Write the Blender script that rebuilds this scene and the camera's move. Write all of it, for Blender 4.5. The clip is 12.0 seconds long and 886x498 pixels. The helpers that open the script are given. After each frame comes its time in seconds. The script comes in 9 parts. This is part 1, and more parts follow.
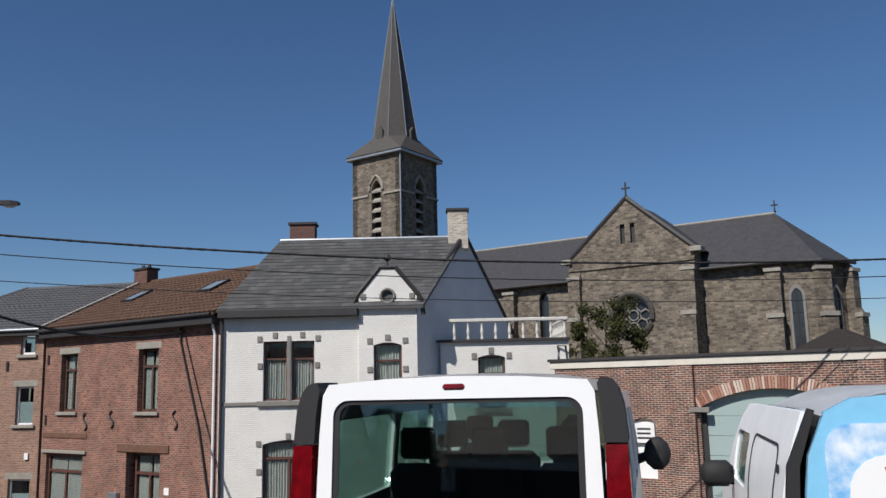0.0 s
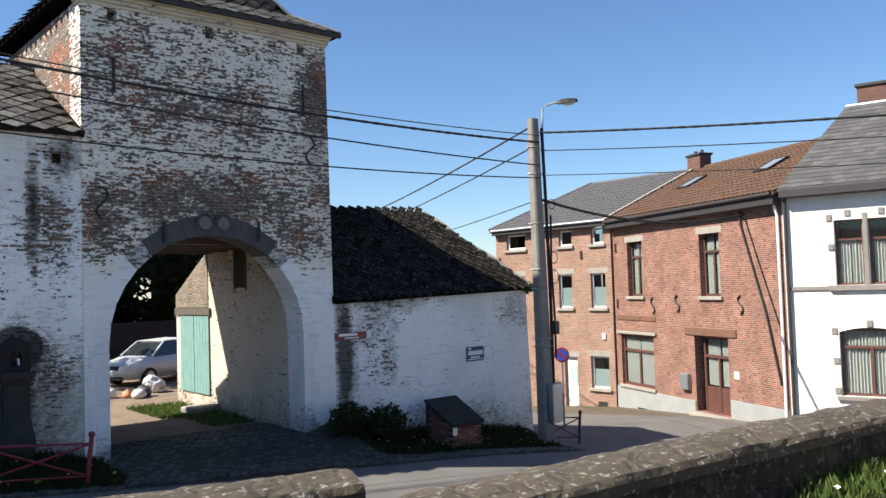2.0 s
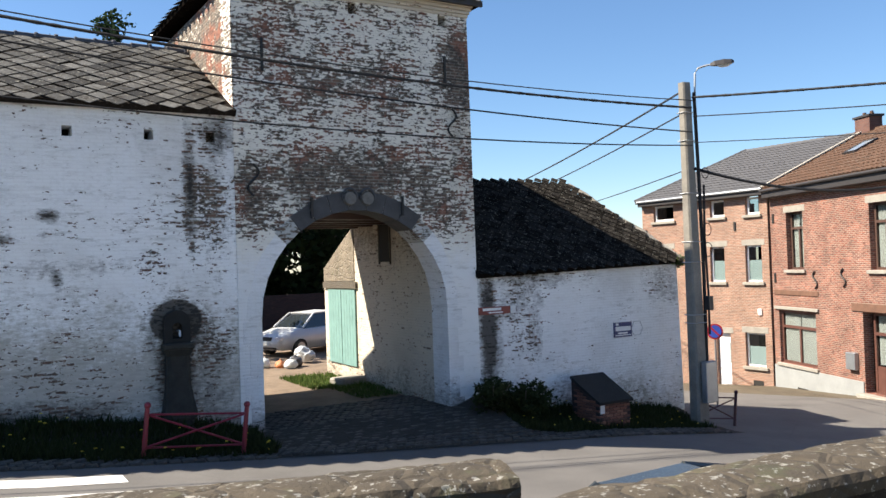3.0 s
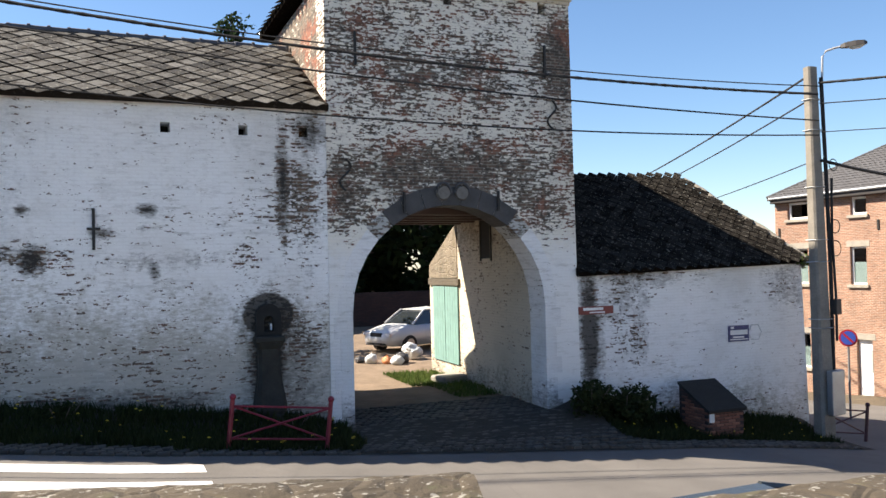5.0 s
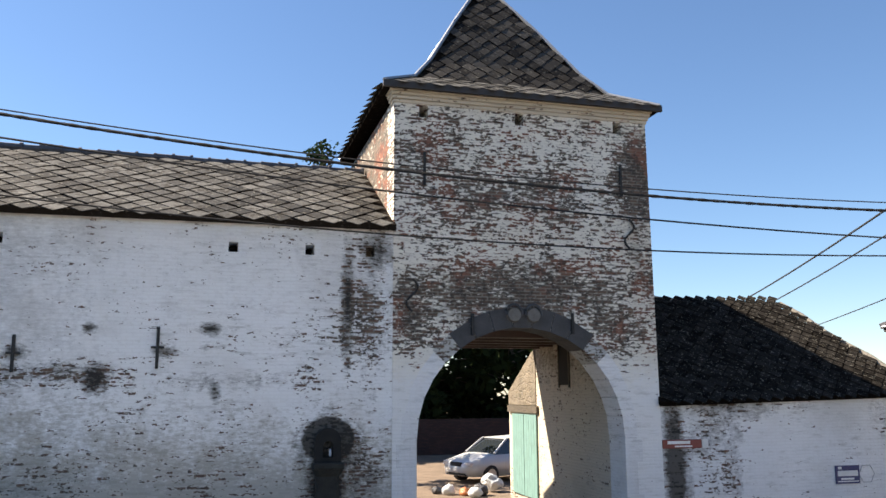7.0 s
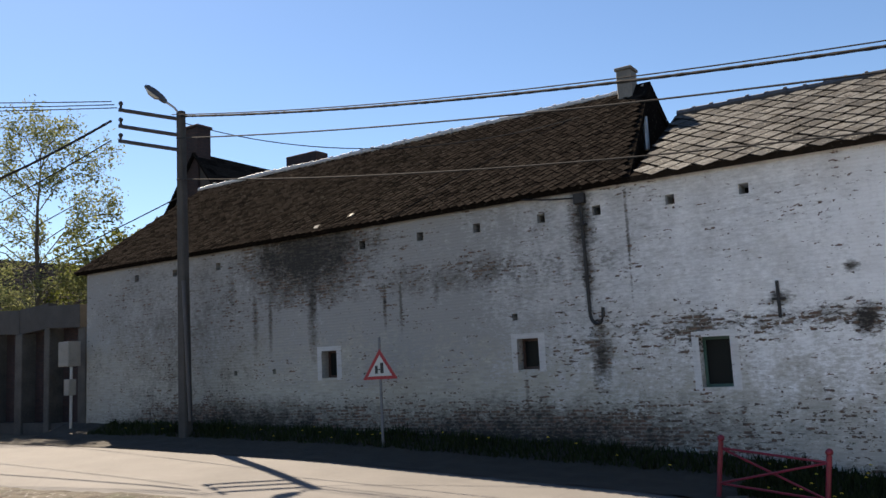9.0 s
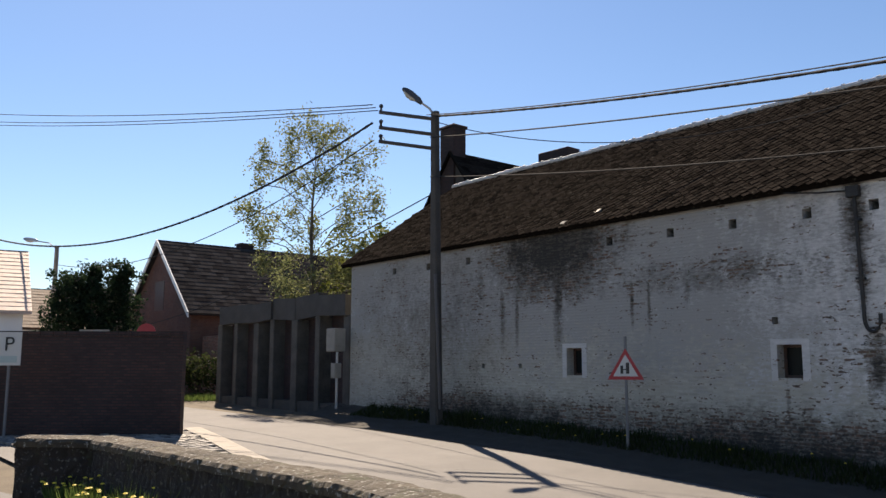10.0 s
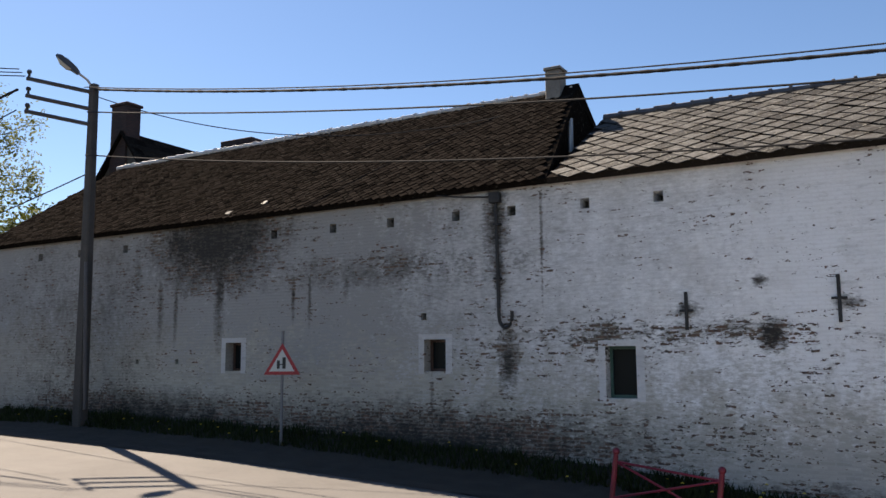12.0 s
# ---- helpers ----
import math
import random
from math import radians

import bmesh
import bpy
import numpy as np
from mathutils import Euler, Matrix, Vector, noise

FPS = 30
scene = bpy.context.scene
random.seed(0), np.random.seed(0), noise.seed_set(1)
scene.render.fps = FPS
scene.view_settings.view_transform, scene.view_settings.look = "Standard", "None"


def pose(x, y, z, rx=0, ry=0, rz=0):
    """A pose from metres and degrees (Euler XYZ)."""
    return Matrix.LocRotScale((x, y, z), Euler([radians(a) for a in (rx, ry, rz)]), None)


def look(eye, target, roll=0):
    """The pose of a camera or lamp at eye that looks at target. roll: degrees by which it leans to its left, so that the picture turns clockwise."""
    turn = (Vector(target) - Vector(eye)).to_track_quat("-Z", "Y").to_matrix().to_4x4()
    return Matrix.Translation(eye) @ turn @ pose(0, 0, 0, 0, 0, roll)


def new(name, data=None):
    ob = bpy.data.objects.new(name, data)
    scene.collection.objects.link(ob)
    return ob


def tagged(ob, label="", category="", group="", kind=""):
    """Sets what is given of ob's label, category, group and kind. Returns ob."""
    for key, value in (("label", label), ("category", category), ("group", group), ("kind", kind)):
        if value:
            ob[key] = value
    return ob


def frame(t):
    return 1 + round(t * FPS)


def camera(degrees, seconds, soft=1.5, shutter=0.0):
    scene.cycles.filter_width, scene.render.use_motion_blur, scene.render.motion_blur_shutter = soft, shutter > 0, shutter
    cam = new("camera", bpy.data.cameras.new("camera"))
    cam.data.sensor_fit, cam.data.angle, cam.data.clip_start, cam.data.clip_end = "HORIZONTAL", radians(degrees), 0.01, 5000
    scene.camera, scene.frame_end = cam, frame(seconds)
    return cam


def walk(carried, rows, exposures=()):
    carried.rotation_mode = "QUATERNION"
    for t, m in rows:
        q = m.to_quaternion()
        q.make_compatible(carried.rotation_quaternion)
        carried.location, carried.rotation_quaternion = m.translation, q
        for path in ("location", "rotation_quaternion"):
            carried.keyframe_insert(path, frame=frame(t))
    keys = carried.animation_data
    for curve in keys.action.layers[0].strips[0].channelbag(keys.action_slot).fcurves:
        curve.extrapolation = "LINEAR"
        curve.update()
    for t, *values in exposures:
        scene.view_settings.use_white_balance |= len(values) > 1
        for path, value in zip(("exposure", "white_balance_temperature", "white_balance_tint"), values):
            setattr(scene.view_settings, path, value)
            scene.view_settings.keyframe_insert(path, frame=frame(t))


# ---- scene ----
cam = camera(55.7, 12.0)
PATH = [
    (0, (0.196, 1.082, 1.871), (2.124, 1.505, 2.189), -1.3),
    (0.5, (0.308, 1.225, 1.855), (2.136, 1.997, 2.108), -2.8),
    (1, (0.575, 1.319, 1.835), (2.213, 2.449, 2.035), -2.3),
    (1.5, (0.63, 1.373, 1.795), (2.091, 2.73, 1.948), -1.6),
    (2, (0.884, 1.639, 1.785), (2.191, 3.15, 1.874), -1.8),
    (2.5, (0.904, 1.817, 1.805), (2.111, 3.41, 1.867), -1.7),
    (3, (1.049, 1.976, 1.815), (2.085, 3.686, 1.85), -1.9),
    (3.2, (1.147, 2.056, 1.805), (2.105, 3.811, 1.843), -2.3),
    (5, (1.965, 2.054, 1.745), (2.719, 3.906, 1.786), -1.3),
    (5.5, (2.187, 2.037, 1.779), (2.81, 3.936, 1.858), -1.0),
    (6, (2.328, 2.145, 1.749), (2.904, 4.054, 1.909), -0.6),
    (6.5, (2.512, 2.294, 1.746), (3.118, 4.178, 2.035), -1.0),
    (7, (2.725, 2.401, 1.722), (3.249, 4.301, 2.062), -0.2),
    (7.2, (2.768, 2.434, 1.713), (3.203, 4.355, 2.062), 0.1),
    (8.8, (2.366, 2.913, 1.636), (1.51, 4.701, 1.901), -4.0),
    (9, (2.409, 2.965, 1.636), (1.345, 4.636, 1.904), -2.9),
    (9.5, (2.494, 3.08, 1.649), (1.09, 4.476, 1.929), -0.6),
    (10, (2.458, 3.227, 1.635), (0.942, 4.5, 1.91), 0.1),
    (10.5, (2.363, 3.352, 1.664), (0.806, 4.575, 1.941), -0.0),
    (11, (2.419, 3.54, 1.653), (0.851, 4.746, 1.945), -0.6),
    (11.5, (2.67, 3.73, 1.619), (1.234, 5.091, 1.911), 0.6),
    (12, (2.787, 3.886, 1.636), (1.819, 5.616, 1.898), -0.3),
]
walk(cam, [(t, look(eye, target, roll)) for t, eye, target, roll in PATH],
     [(0, 0.05, 6200, 12), (1, 0.5, 6400, 11), (1.5, 0.8, 6570, 11), (2, 1.22, 6700, 11), (3, 1.43, 6950, 11), (5, 1.55, 7350, 13), (6.5, 1.55, 7450, 14), (7.2, 1.52, 7450, 14), (8.8, 1.32, 7650, 14), (9.5, 1.2, 7700, 15), (10.2, 1.15, 7750, 16), (12, 1.2, 7700, 16)])

# ---- world, sun ----
SUN_AZ, SUN_EL = 153.8, 46.0  # degrees: heading of the sun, counter-clockwise from +x, and its height
world = bpy.data.worlds.new("sky")
scene.world = world
world.use_nodes = True
_n = world.node_tree.nodes
_sky = _n.new("ShaderNodeTexSky")
_sky.sky_type = "NISHITA"
_sky.sun_disc = False
_sky.sun_elevation = radians(SUN_EL)
_sky.sun_rotation = radians(90.0 - SUN_AZ)
_sky.altitude = 100
_sky.air_density, _sky.dust_density, _sky.ozone_density = 1.0, 0.15, 6.5
_hs = _n.new("ShaderNodeHueSaturation")
_hs.inputs["Saturation"].default_value = 1.06
world.node_tree.links.new(_sky.outputs[0], _hs.inputs["Color"])
world.node_tree.links.new(_hs.outputs[0], _n["Background"].inputs[0])
_n["Background"].inputs[1].default_value = 0.07
_sl = bpy.data.lights.new("sun", "SUN")
_sl.energy, _sl.angle, _sl.color = 5.0, radians(0.53), (1.0, 0.94, 0.84)
sun = new("sun", _sl)
_sd = Vector((math.cos(radians(SUN_AZ)) * math.cos(radians(SUN_EL)), math.sin(radians(SUN_AZ)) * math.cos(radians(SUN_EL)), math.sin(radians(SUN_EL))))
sun.matrix_world = look(tuple(_sd * 60), (0, 0, 0))

# ---- small building tools ----


def link_mesh(name, bm, mat, smooth=False):
    me = bpy.data.meshes.new(name)
    bmesh.ops.recalc_face_normals(bm, faces=bm.faces)
    bm.to_mesh(me)
    bm.free()
    for m in (mat if isinstance(mat, (list, tuple)) else [mat]):
        me.materials.append(m)
    if smooth:
        me.polygons.foreach_set("use_smooth", [True] * len(me.polygons))
    return new(name, me)


def part(name, bm, mat, parent=None, label="", smooth=False):
    ob = link_mesh(name, bm, mat, smooth)
    ob.parent = parent
    if label:
        ob["label"] = label
    return ob


def share(name, me, parent, m=None):
    """One more object on a mesh that exists already."""
    ob = new(name, me)
    ob.parent = parent
    if m is not None:
        ob.matrix_basis = m
    return ob


def base(name, m, label, category, group="", kind=""):
    ob = new(name)
    ob.matrix_basis = m
    return tagged(ob, label, category, group, kind)


def box(bm, x0, x1, y0, y1, z0, z1, bev=0.0, m=None, mi=0):
    vs = [bm.verts.new(p) for p in ((x0, y0, z0), (x1, y0, z0), (x1, y1, z0), (x0, y1, z0), (x0, y0, z1), (x1, y0, z1), (x1, y1, z1), (x0, y1, z1))]
    fs = [bm.faces.new([vs[i] for i in f]) for f in ((0, 3, 2, 1), (4, 5, 6, 7), (0, 1, 5, 4), (1, 2, 6, 5), (2, 3, 7, 6), (3, 0, 4, 7))]
    for f in fs:
        f.material_index = mi
    if bev:
        es = {e for f in fs for e in f.edges}
        out = bmesh.ops.bevel(bm, geom=list(es), offset=bev, segments=1, affect="EDGES")
        for f in out["faces"]:
            f.material_index = mi
        vs = list({v for f in fs if f.is_valid for v in f.verts} | set(out["verts"]))
    if m is not None:
        bmesh.ops.transform(bm, matrix=m, verts=vs)
    return vs


def prism(bm, pts, off, mi=0):
    """A flat polygon (3D points) pushed along the vector off."""
    a = [bm.verts.new(p) for p in pts]
    b = [bm.verts.new(Vector(p) + Vector(off)) for p in pts]
    n = len(a)
    fs = [bm.faces.new(a), bm.faces.new(b[::-1])]
    for i in range(n):
        fs.append(bm.faces.new((a[i], b[i], b[(i + 1) % n], a[(i + 1) % n])))
    for f in fs:
        f.material_index = mi
    return a + b


def tube(bm, a, b, r0, r1=None, seg=8, mi=0, caps=True):
    a, b = Vector(a), Vector(b)
    r1 = r0 if r1 is None else r1
    d = (b - a).normalized()
    s = d.cross(Vector((0, 0, 1)) if abs(d.z) < 0.95 else Vector((1, 0, 0))).normalized()
    t = s.cross(d)
    ra, rb = [], []
    for i in range(seg):
        c, q = math.cos(2 * math.pi * i / seg), math.sin(2 * math.pi * i / seg)
        ra.append(bm.verts.new(a + (s * c + t * q) * r0))
        rb.append(bm.verts.new(b + (s * c + t * q) * r1))
    for i in range(seg):
        bm.faces.new((ra[i], ra[(i + 1) % seg], rb[(i + 1) % seg], rb[i])).material_index = mi
    if caps:
        bm.faces.new(ra[::-1]).material_index = mi
        bm.faces.new(rb).material_index = mi


def pipe(bm, pts, r, seg=6, mi=0):
    """A round bar along a line of points."""
    pts = [Vector(p) for p in pts]
    rings = []
    for i, p in enumerate(pts):
        d = (pts[min(i + 1, len(pts) - 1)] - pts[max(i - 1, 0)]).normalized()
        s = d.cross(Vector((0, 0, 1)) if abs(d.z) < 0.95 else Vector((1, 0, 0))).normalized()
        t = s.cross(d)
        rings.append([bm.verts.new(p + (s * math.cos(2 * math.pi * k / seg) + t * math.sin(2 * math.pi * k / seg)) * r) for k in range(seg)])
    for a, b in zip(rings, rings[1:]):
        for k in range(seg):
            bm.faces.new((a[k], a[(k + 1) % seg], b[(k + 1) % seg], b[k])).material_index = mi
    bm.faces.new(rings[0][::-1]).material_index = mi
    bm.faces.new(rings[-1]).material_index = mi


def ball(bm, c, r, seg=10, rings=6, sz=1.0, mi=0):
    out = bmesh.ops.create_uvsphere(bm, u_segments=seg, v_segments=rings, radius=r, matrix=Matrix.Translation(c) @ Matrix.Diagonal((1, 1, sz, 1)))
    for f in {f for v in out["verts"] for f in v.link_faces}:
        f.material_index = mi


def ring_wall(bm, outline, holes, y0, y1, mi=0, hole_mi=None):
    """A wall in the xz plane between depths y0 and y1: a convex-or-not outline (x, z) with holes (lists of x, z), cut through."""
    from mathutils.geometry import tessellate_polygon
    loops = [[Vector((x, z, 0)) for x, z in outline]] + [[Vector((x, z, 0)) for x, z in h] for h in holes]
    tris = tessellate_polygon(loops)
    flat = [p for l in loops for p in l]
    f0 = [bm.verts.new((p.x, y0, p.y)) for p in flat]
    f1 = [bm.verts.new((p.x, y1, p.y)) for p in flat]
    for a, b, c in tris:
        for vs in ((f0[a], f0[b], f0[c]), (f1[c], f1[b], f1[a])):
            try:
                bm.faces.new(vs).material_index = mi
            except ValueError:
                pass
    k = 0
    for j, l in enumerate(loops):
        n = len(l)
        for i in range(n):
            q = (f0[k + i], f0[k + (i + 1) % n], f1[k + (i + 1) % n], f1[k + i])
            bm.faces.new(q).material_index = mi if (j == 0 or hole_mi is None) else hole_mi
        k += n


def rect(x0, x1, z0, z1):
    return [(x0, z0), (x1, z0), (x1, z1), (x0, z1)]


def arch_top(x0, x1, z0, z1, rise, n=8):
    """A rectangle with a segment arch on top that rises above z1."""
    w = (x1 - x0) / 2
    r = (w * w + rise * rise) / (2 * rise)
    cz, cx = z1 + rise - r, (x0 + x1) / 2
    a0 = math.asin(min(1.0, w / r))
    if rise > w:
        a0 = math.pi - a0
    return [(x0, z0), (x1, z0)] + [(cx + r * math.sin(a0 - 2 * a0 * i / n), cz + r * math.cos(a0 - 2 * a0 * i / n)) for i in range(n + 1)]


# ---- materials ----


class Mat:
    """A node material in the making."""

    def __init__(self, name, rough=0.8, metal=0.0):
        self.m = bpy.data.materials.new(name)
        self.m.use_nodes = True
        self.t = self.m.node_tree
        self.b = self.t.nodes["Principled BSDF"]
        self.b.inputs["Roughness"].default_value = rough
        self.b.inputs["Metallic"].default_value = metal
        self.co = None

    def n(self, kind, **kw):
        node = self.t.nodes.new(kind)
        for k, v in kw.items():
            node.inputs[k].default_value = v
        return node

    def link(self, a, b):
        self.t.links.new(a, b)

    def coords(self, scale=(1, 1, 1), rot=(0, 0, 0)):
        if self.co is None:
            self.co = self.t.nodes.new("ShaderNodeTexCoord")
        mp = self.t.nodes.new("ShaderNodeMapping")
        mp.inputs["Scale"].default_value = scale
        mp.inputs["Rotation"].default_value = rot
        self.link(self.co.outputs["Object"], mp.inputs["Vector"])
        return mp.outputs[0]

    def noise(self, size, detail=4.0, rough=0.6, squeeze=(1, 1, 1), distort=0.0):
        v = self.coords(tuple(s / size for s in squeeze))
        t = self.n("ShaderNodeTexNoise", Scale=1.0, Detail=detail, Roughness=rough, Distortion=distort)
        self.link(v, t.inputs["Vector"])
        return t.outputs["Fac"]

    def voronoi(self, size, feature="F1", squeeze=(1, 1, 1)):
        t = self.n("ShaderNodeTexVoronoi", Scale=1.0)
        t.feature = feature
        self.link(self.coords(tuple(s / size for s in squeeze)), t.inputs["Vector"])
        return t

    def ramp(self, fac, stops, interp="LINEAR"):
        r = self.t.nodes.new("ShaderNodeValToRGB")
        r.color_ramp.interpolation = interp
        el = r.color_ramp.elements
        while len(el) < len(stops):
            el.new(0.5)
        for e, (p, c) in zip(el, stops):
            e.position = p
            e.color = (c, c, c, 1) if isinstance(c, (int, float)) else (*c, 1)
        self.link(fac, r.inputs[0])
        return r.outputs[0]

    def mix(self, a, b, fac, blend="MIX"):
        x = self.t.nodes.new("ShaderNodeMix")
        x.data_type = "RGBA"
        x.blend_type = blend
        for v, i in ((a, 6), (b, 7)):
            if isinstance(v, tuple):
                x.inputs[i].default_value = (*v, 1)
            elif isinstance(v, (int, float)):
                x.inputs[i].default_value = (v, v, v, 1)
            else:
                self.link(v, x.inputs[i])
        if isinstance(fac, (int, float)):
            x.inputs[0].default_value = fac
        else:
            self.link(fac, x.inputs[0])
        return x.outputs[2]

    def math(self, op, a, b=0.0):
        x = self.t.nodes.new("ShaderNodeMath")
        x.operation = op
        for v, i in ((a, 0), (b, 1)):
            if isinstance(v, (int, float)):
                x.inputs[i].default_value = v
            else:
                self.link(v, x.inputs[i])
        return x.outputs[0]

    def axis(self, which):
        s = self.t.nodes.new("ShaderNodeSeparateXYZ")
        self.link(self.coords(), s.inputs[0])
        return s.outputs["XYZ".index(which)]

    def span(self, v, lo, hi):
        x = self.n("ShaderNodeMapRange")
        x.inputs[1].default_value, x.inputs[2].default_value = lo, hi
        self.link(v, x.inputs[0])
        return x.outputs[0]

    def near(self, ax, c, r):
        """1 at c along an axis, 0 further off than r."""
        d = self.math("ABSOLUTE", self.math("SUBTRACT", self.axis(ax), c))
        return self.math("MAXIMUM", self.math("SUBTRACT", 1.0, self.math("DIVIDE", d, r)), 0.0)

    def rand(self):
        return self.t.nodes.new("ShaderNodeObjectInfo").outputs["Random"]

    def island(self):
        return self.t.nodes.new("ShaderNodeNewGeometry").outputs["Random Per Island"]

    def bricks(self, w, h, mortar=0.1, swap="xz", c1=(1, 1, 1), c2=(0, 0, 0), m=(0.5, 0.5, 0.5)):
        t = self.n("ShaderNodeTexBrick")
        t.inputs["Color1"].default_value, t.inputs["Color2"].default_value, t.inputs["Mortar"].default_value = (*c1, 1), (*c2, 1), (*m, 1)
        t.inputs["Scale"].default_value = 1.0
        t.inputs["Mortar Size"].default_value = mortar * h
        t.inputs["Mortar Smooth"].default_value = 0.3
        t.inputs["Brick Width"].default_value, t.inputs["Row Height"].default_value = w, h
        s = self.t.nodes.new("ShaderNodeSeparateXYZ")
        c = self.t.nodes.new("ShaderNodeCombineXYZ")
        wob = self.t.nodes.new("ShaderNodeTexNoise")
        wob.inputs["Scale"].default_value = 3.0
        co = self.coords()
        self.link(co, s.inputs[0])
        self.link(co, wob.inputs["Vector"])
        if swap == "any":
            self.link(self.math("ADD", s.outputs[0], s.outputs[1]), c.inputs[0])
        else:
            self.link(s.outputs["xyz".index(swap[0])], c.inputs[0])
        self.link(self.math("ADD", s.outputs[2], self.math("MULTIPLY", wob.outputs["Fac"], h * 0.25)), c.inputs[1])
        self.link(c.outputs[0], t.inputs["Vector"])
        return t

    def color(self, c):
        if isinstance(c, tuple):
            self.b.inputs["Base Color"].default_value = (*c, 1)
        else:
            self.link(c, self.b.inputs["Base Color"])
        return self

    def rough(self, v):
        self.link(v, self.b.inputs["Roughness"])
        return self

    def bump(self, h, dist=0.01, strength=1.0):
        x = self.n("ShaderNodeBump", Distance=dist, Strength=strength)
        self.link(h, x.inputs["Height"])
        prev = self.b.inputs["Normal"]
        if prev.is_linked:
            self.link(prev.links[0].from_socket, x.inputs["Normal"])
        self.link(x.outputs[0], prev)
        return self


def plain(name, c, rough=0.6, metal=0.0, var=0.15, size=0.25, bump=0.0):
    """A paint or metal with faint blotches and grain."""
    m = Mat(name, rough, metal)
    f = m.math("ADD", m.math("MULTIPLY", m.noise(size), 0.6), m.math("MULTIPLY", m.noise(size * 0.08), 0.4))
    lo, hi = tuple(max(0, x * (1 - var)) for x in c), tuple(min(1, x * (1 + var)) for x in c)
    m.color(m.ramp(f, [(0.3, lo), (0.7, hi)]))
    if bump:
        m.bump(m.noise(size * 0.1), bump)
    return m.m


def whitewash(name, peel=0.5, stains=(), low=None, red=0.35, tone=1.0, zones=(), whole=None, grime=0.0):
    """Limewashed old brick: a white coat that has come away brick by brick, damp dirt.
    stains: (x, z, half width, half height, darkness) of damp patches; zones: (x, z, half width, half height, amount) where
    the coat flakes more; low: height under which the coat is grey with damp; whole: height under which a newer coat is whole."""
    m = Mat(name, 0.93)
    X, Z = m.axis("X"), m.axis("Z")
    b = m.bricks(0.22, 0.066, 0.22, "any", (0.17, 0.112, 0.080), (0.075, 0.056, 0.043), (0.22, 0.20, 0.165))
    each = m.bricks(0.22, 0.066, 0.22, "any", (1, 1, 1), (0, 0, 0), (0.5, 0.5, 0.5)).outputs["Color"]
    hot = m.ramp(m.noise(0.8, 4.0, 0.6), [(0.50, 0.0), (0.58, 1.0)])
    bare = m.mix(b.outputs["Color"], (0.27, 0.105, 0.065), m.math("MULTIPLY", hot, red))
    bare = m.mix(bare, (0.035, 0.032, 0.028), m.ramp(m.noise(0.09, 2.0), [(0.45, 0.0), (0.65, 0.75)]))
    tone = tone if isinstance(tone, tuple) else (tone, tone, tone)
    w0, w1, w2 = (tuple(min(0.9, q * c) for q, c in zip(tone, k)) for k in ((0.70, 0.69, 0.67), (0.80, 0.80, 0.79), (0.86, 0.86, 0.86)))
    white = m.ramp(m.noise(1.5, 6.0), [(0.3, w0), (0.48, w1), (0.75, w2)])
    white = m.mix(white, (0.50, 0.47, 0.41), m.math("MULTIPLY", m.ramp(m.noise(0.3, 6.0, 0.72, (1, 1, 1.8)), [(0.56, 0.0), (0.76, 1.0)]), 0.5))
    white = m.mix(white, (0.40, 0.36, 0.30), m.math("MULTIPLY", b.outputs["Fac"], 0.07))
    soft = m.math("ADD", m.math("MULTIPLY", m.noise(0.5, 6.0, 0.75, (1, 1, 0.7)), 0.5), m.math("MULTIPLY", m.noise(0.08, 4.0, 0.75, (0.6, 0.6, 1.5)), 0.5))
    rough = m.math("SUBTRACT", soft, 0.5)

    def spread(spots, gain=1.0):
        out = 0.0
        for x, z, rx, rz, d in spots:
            dx = m.math("DIVIDE", m.math("SUBTRACT", X, x), rx)
            dz = m.math("DIVIDE", m.math("SUBTRACT", Z, z), rz)
            rr = m.math("SQRT", m.math("ADD", m.math("MULTIPLY", dx, dx), m.math("MULTIPLY", dz, dz)))
            out = m.math("MAXIMUM", m.math("MULTIPLY", m.math("MAXIMUM", m.math("SUBTRACT", 1.0, rr), 0.0), d * gain), out)
        return out

    damp, worn = spread(stains), spread(zones)
    # thin grey dirt along the courses, in drifts
    dirt = m.ramp(m.noise(0.16, 5.0, 0.75, (0.35, 0.35, 1.8)), [(0.52, 0.0), (0.72, 1.0)])
    drift = m.ramp(m.noise(2.2, 3.0, 0.6), [(0.42, 0.12), (0.62, 1.0)])
    white = m.mix(white, (0.27, 0.255, 0.225), m.math("MULTIPLY", m.math("MULTIPLY", dirt, drift), 0.75))
    if grime:
        # the older coat at the far end has gone grey
        g = m.math("ADD", m.span(X, 1.5, -7.0), m.math("MULTIPLY", rough, 1.8))
        white = m.mix(white, (0.27, 0.265, 0.25), m.ramp(g, [(0.05, 0.0), (0.9, grime)]))
    if low is not None:
        f = m.math("SUBTRACT", low, m.math("ADD", Z, m.math("MULTIPLY", X, 0.075)))
        f = m.math("ADD", m.math("MULTIPLY", m.math("MINIMUM", m.math("MAXIMUM", f, -0.6), 1.6), 0.34), m.math("MULTIPLY", rough, 2.2))
        patchy = m.mix((0.26, 0.24, 0.19), (0.56, 0.53, 0.455), m.math("ADD", m.math("MULTIPLY", each, 0.5), m.math("MULTIPLY", m.noise(0.25, 4.0, 0.7), 0.5)))
        white = m.mix(white, patchy, m.ramp(f, [(0.02, 0.0), (0.42, 0.85)]))
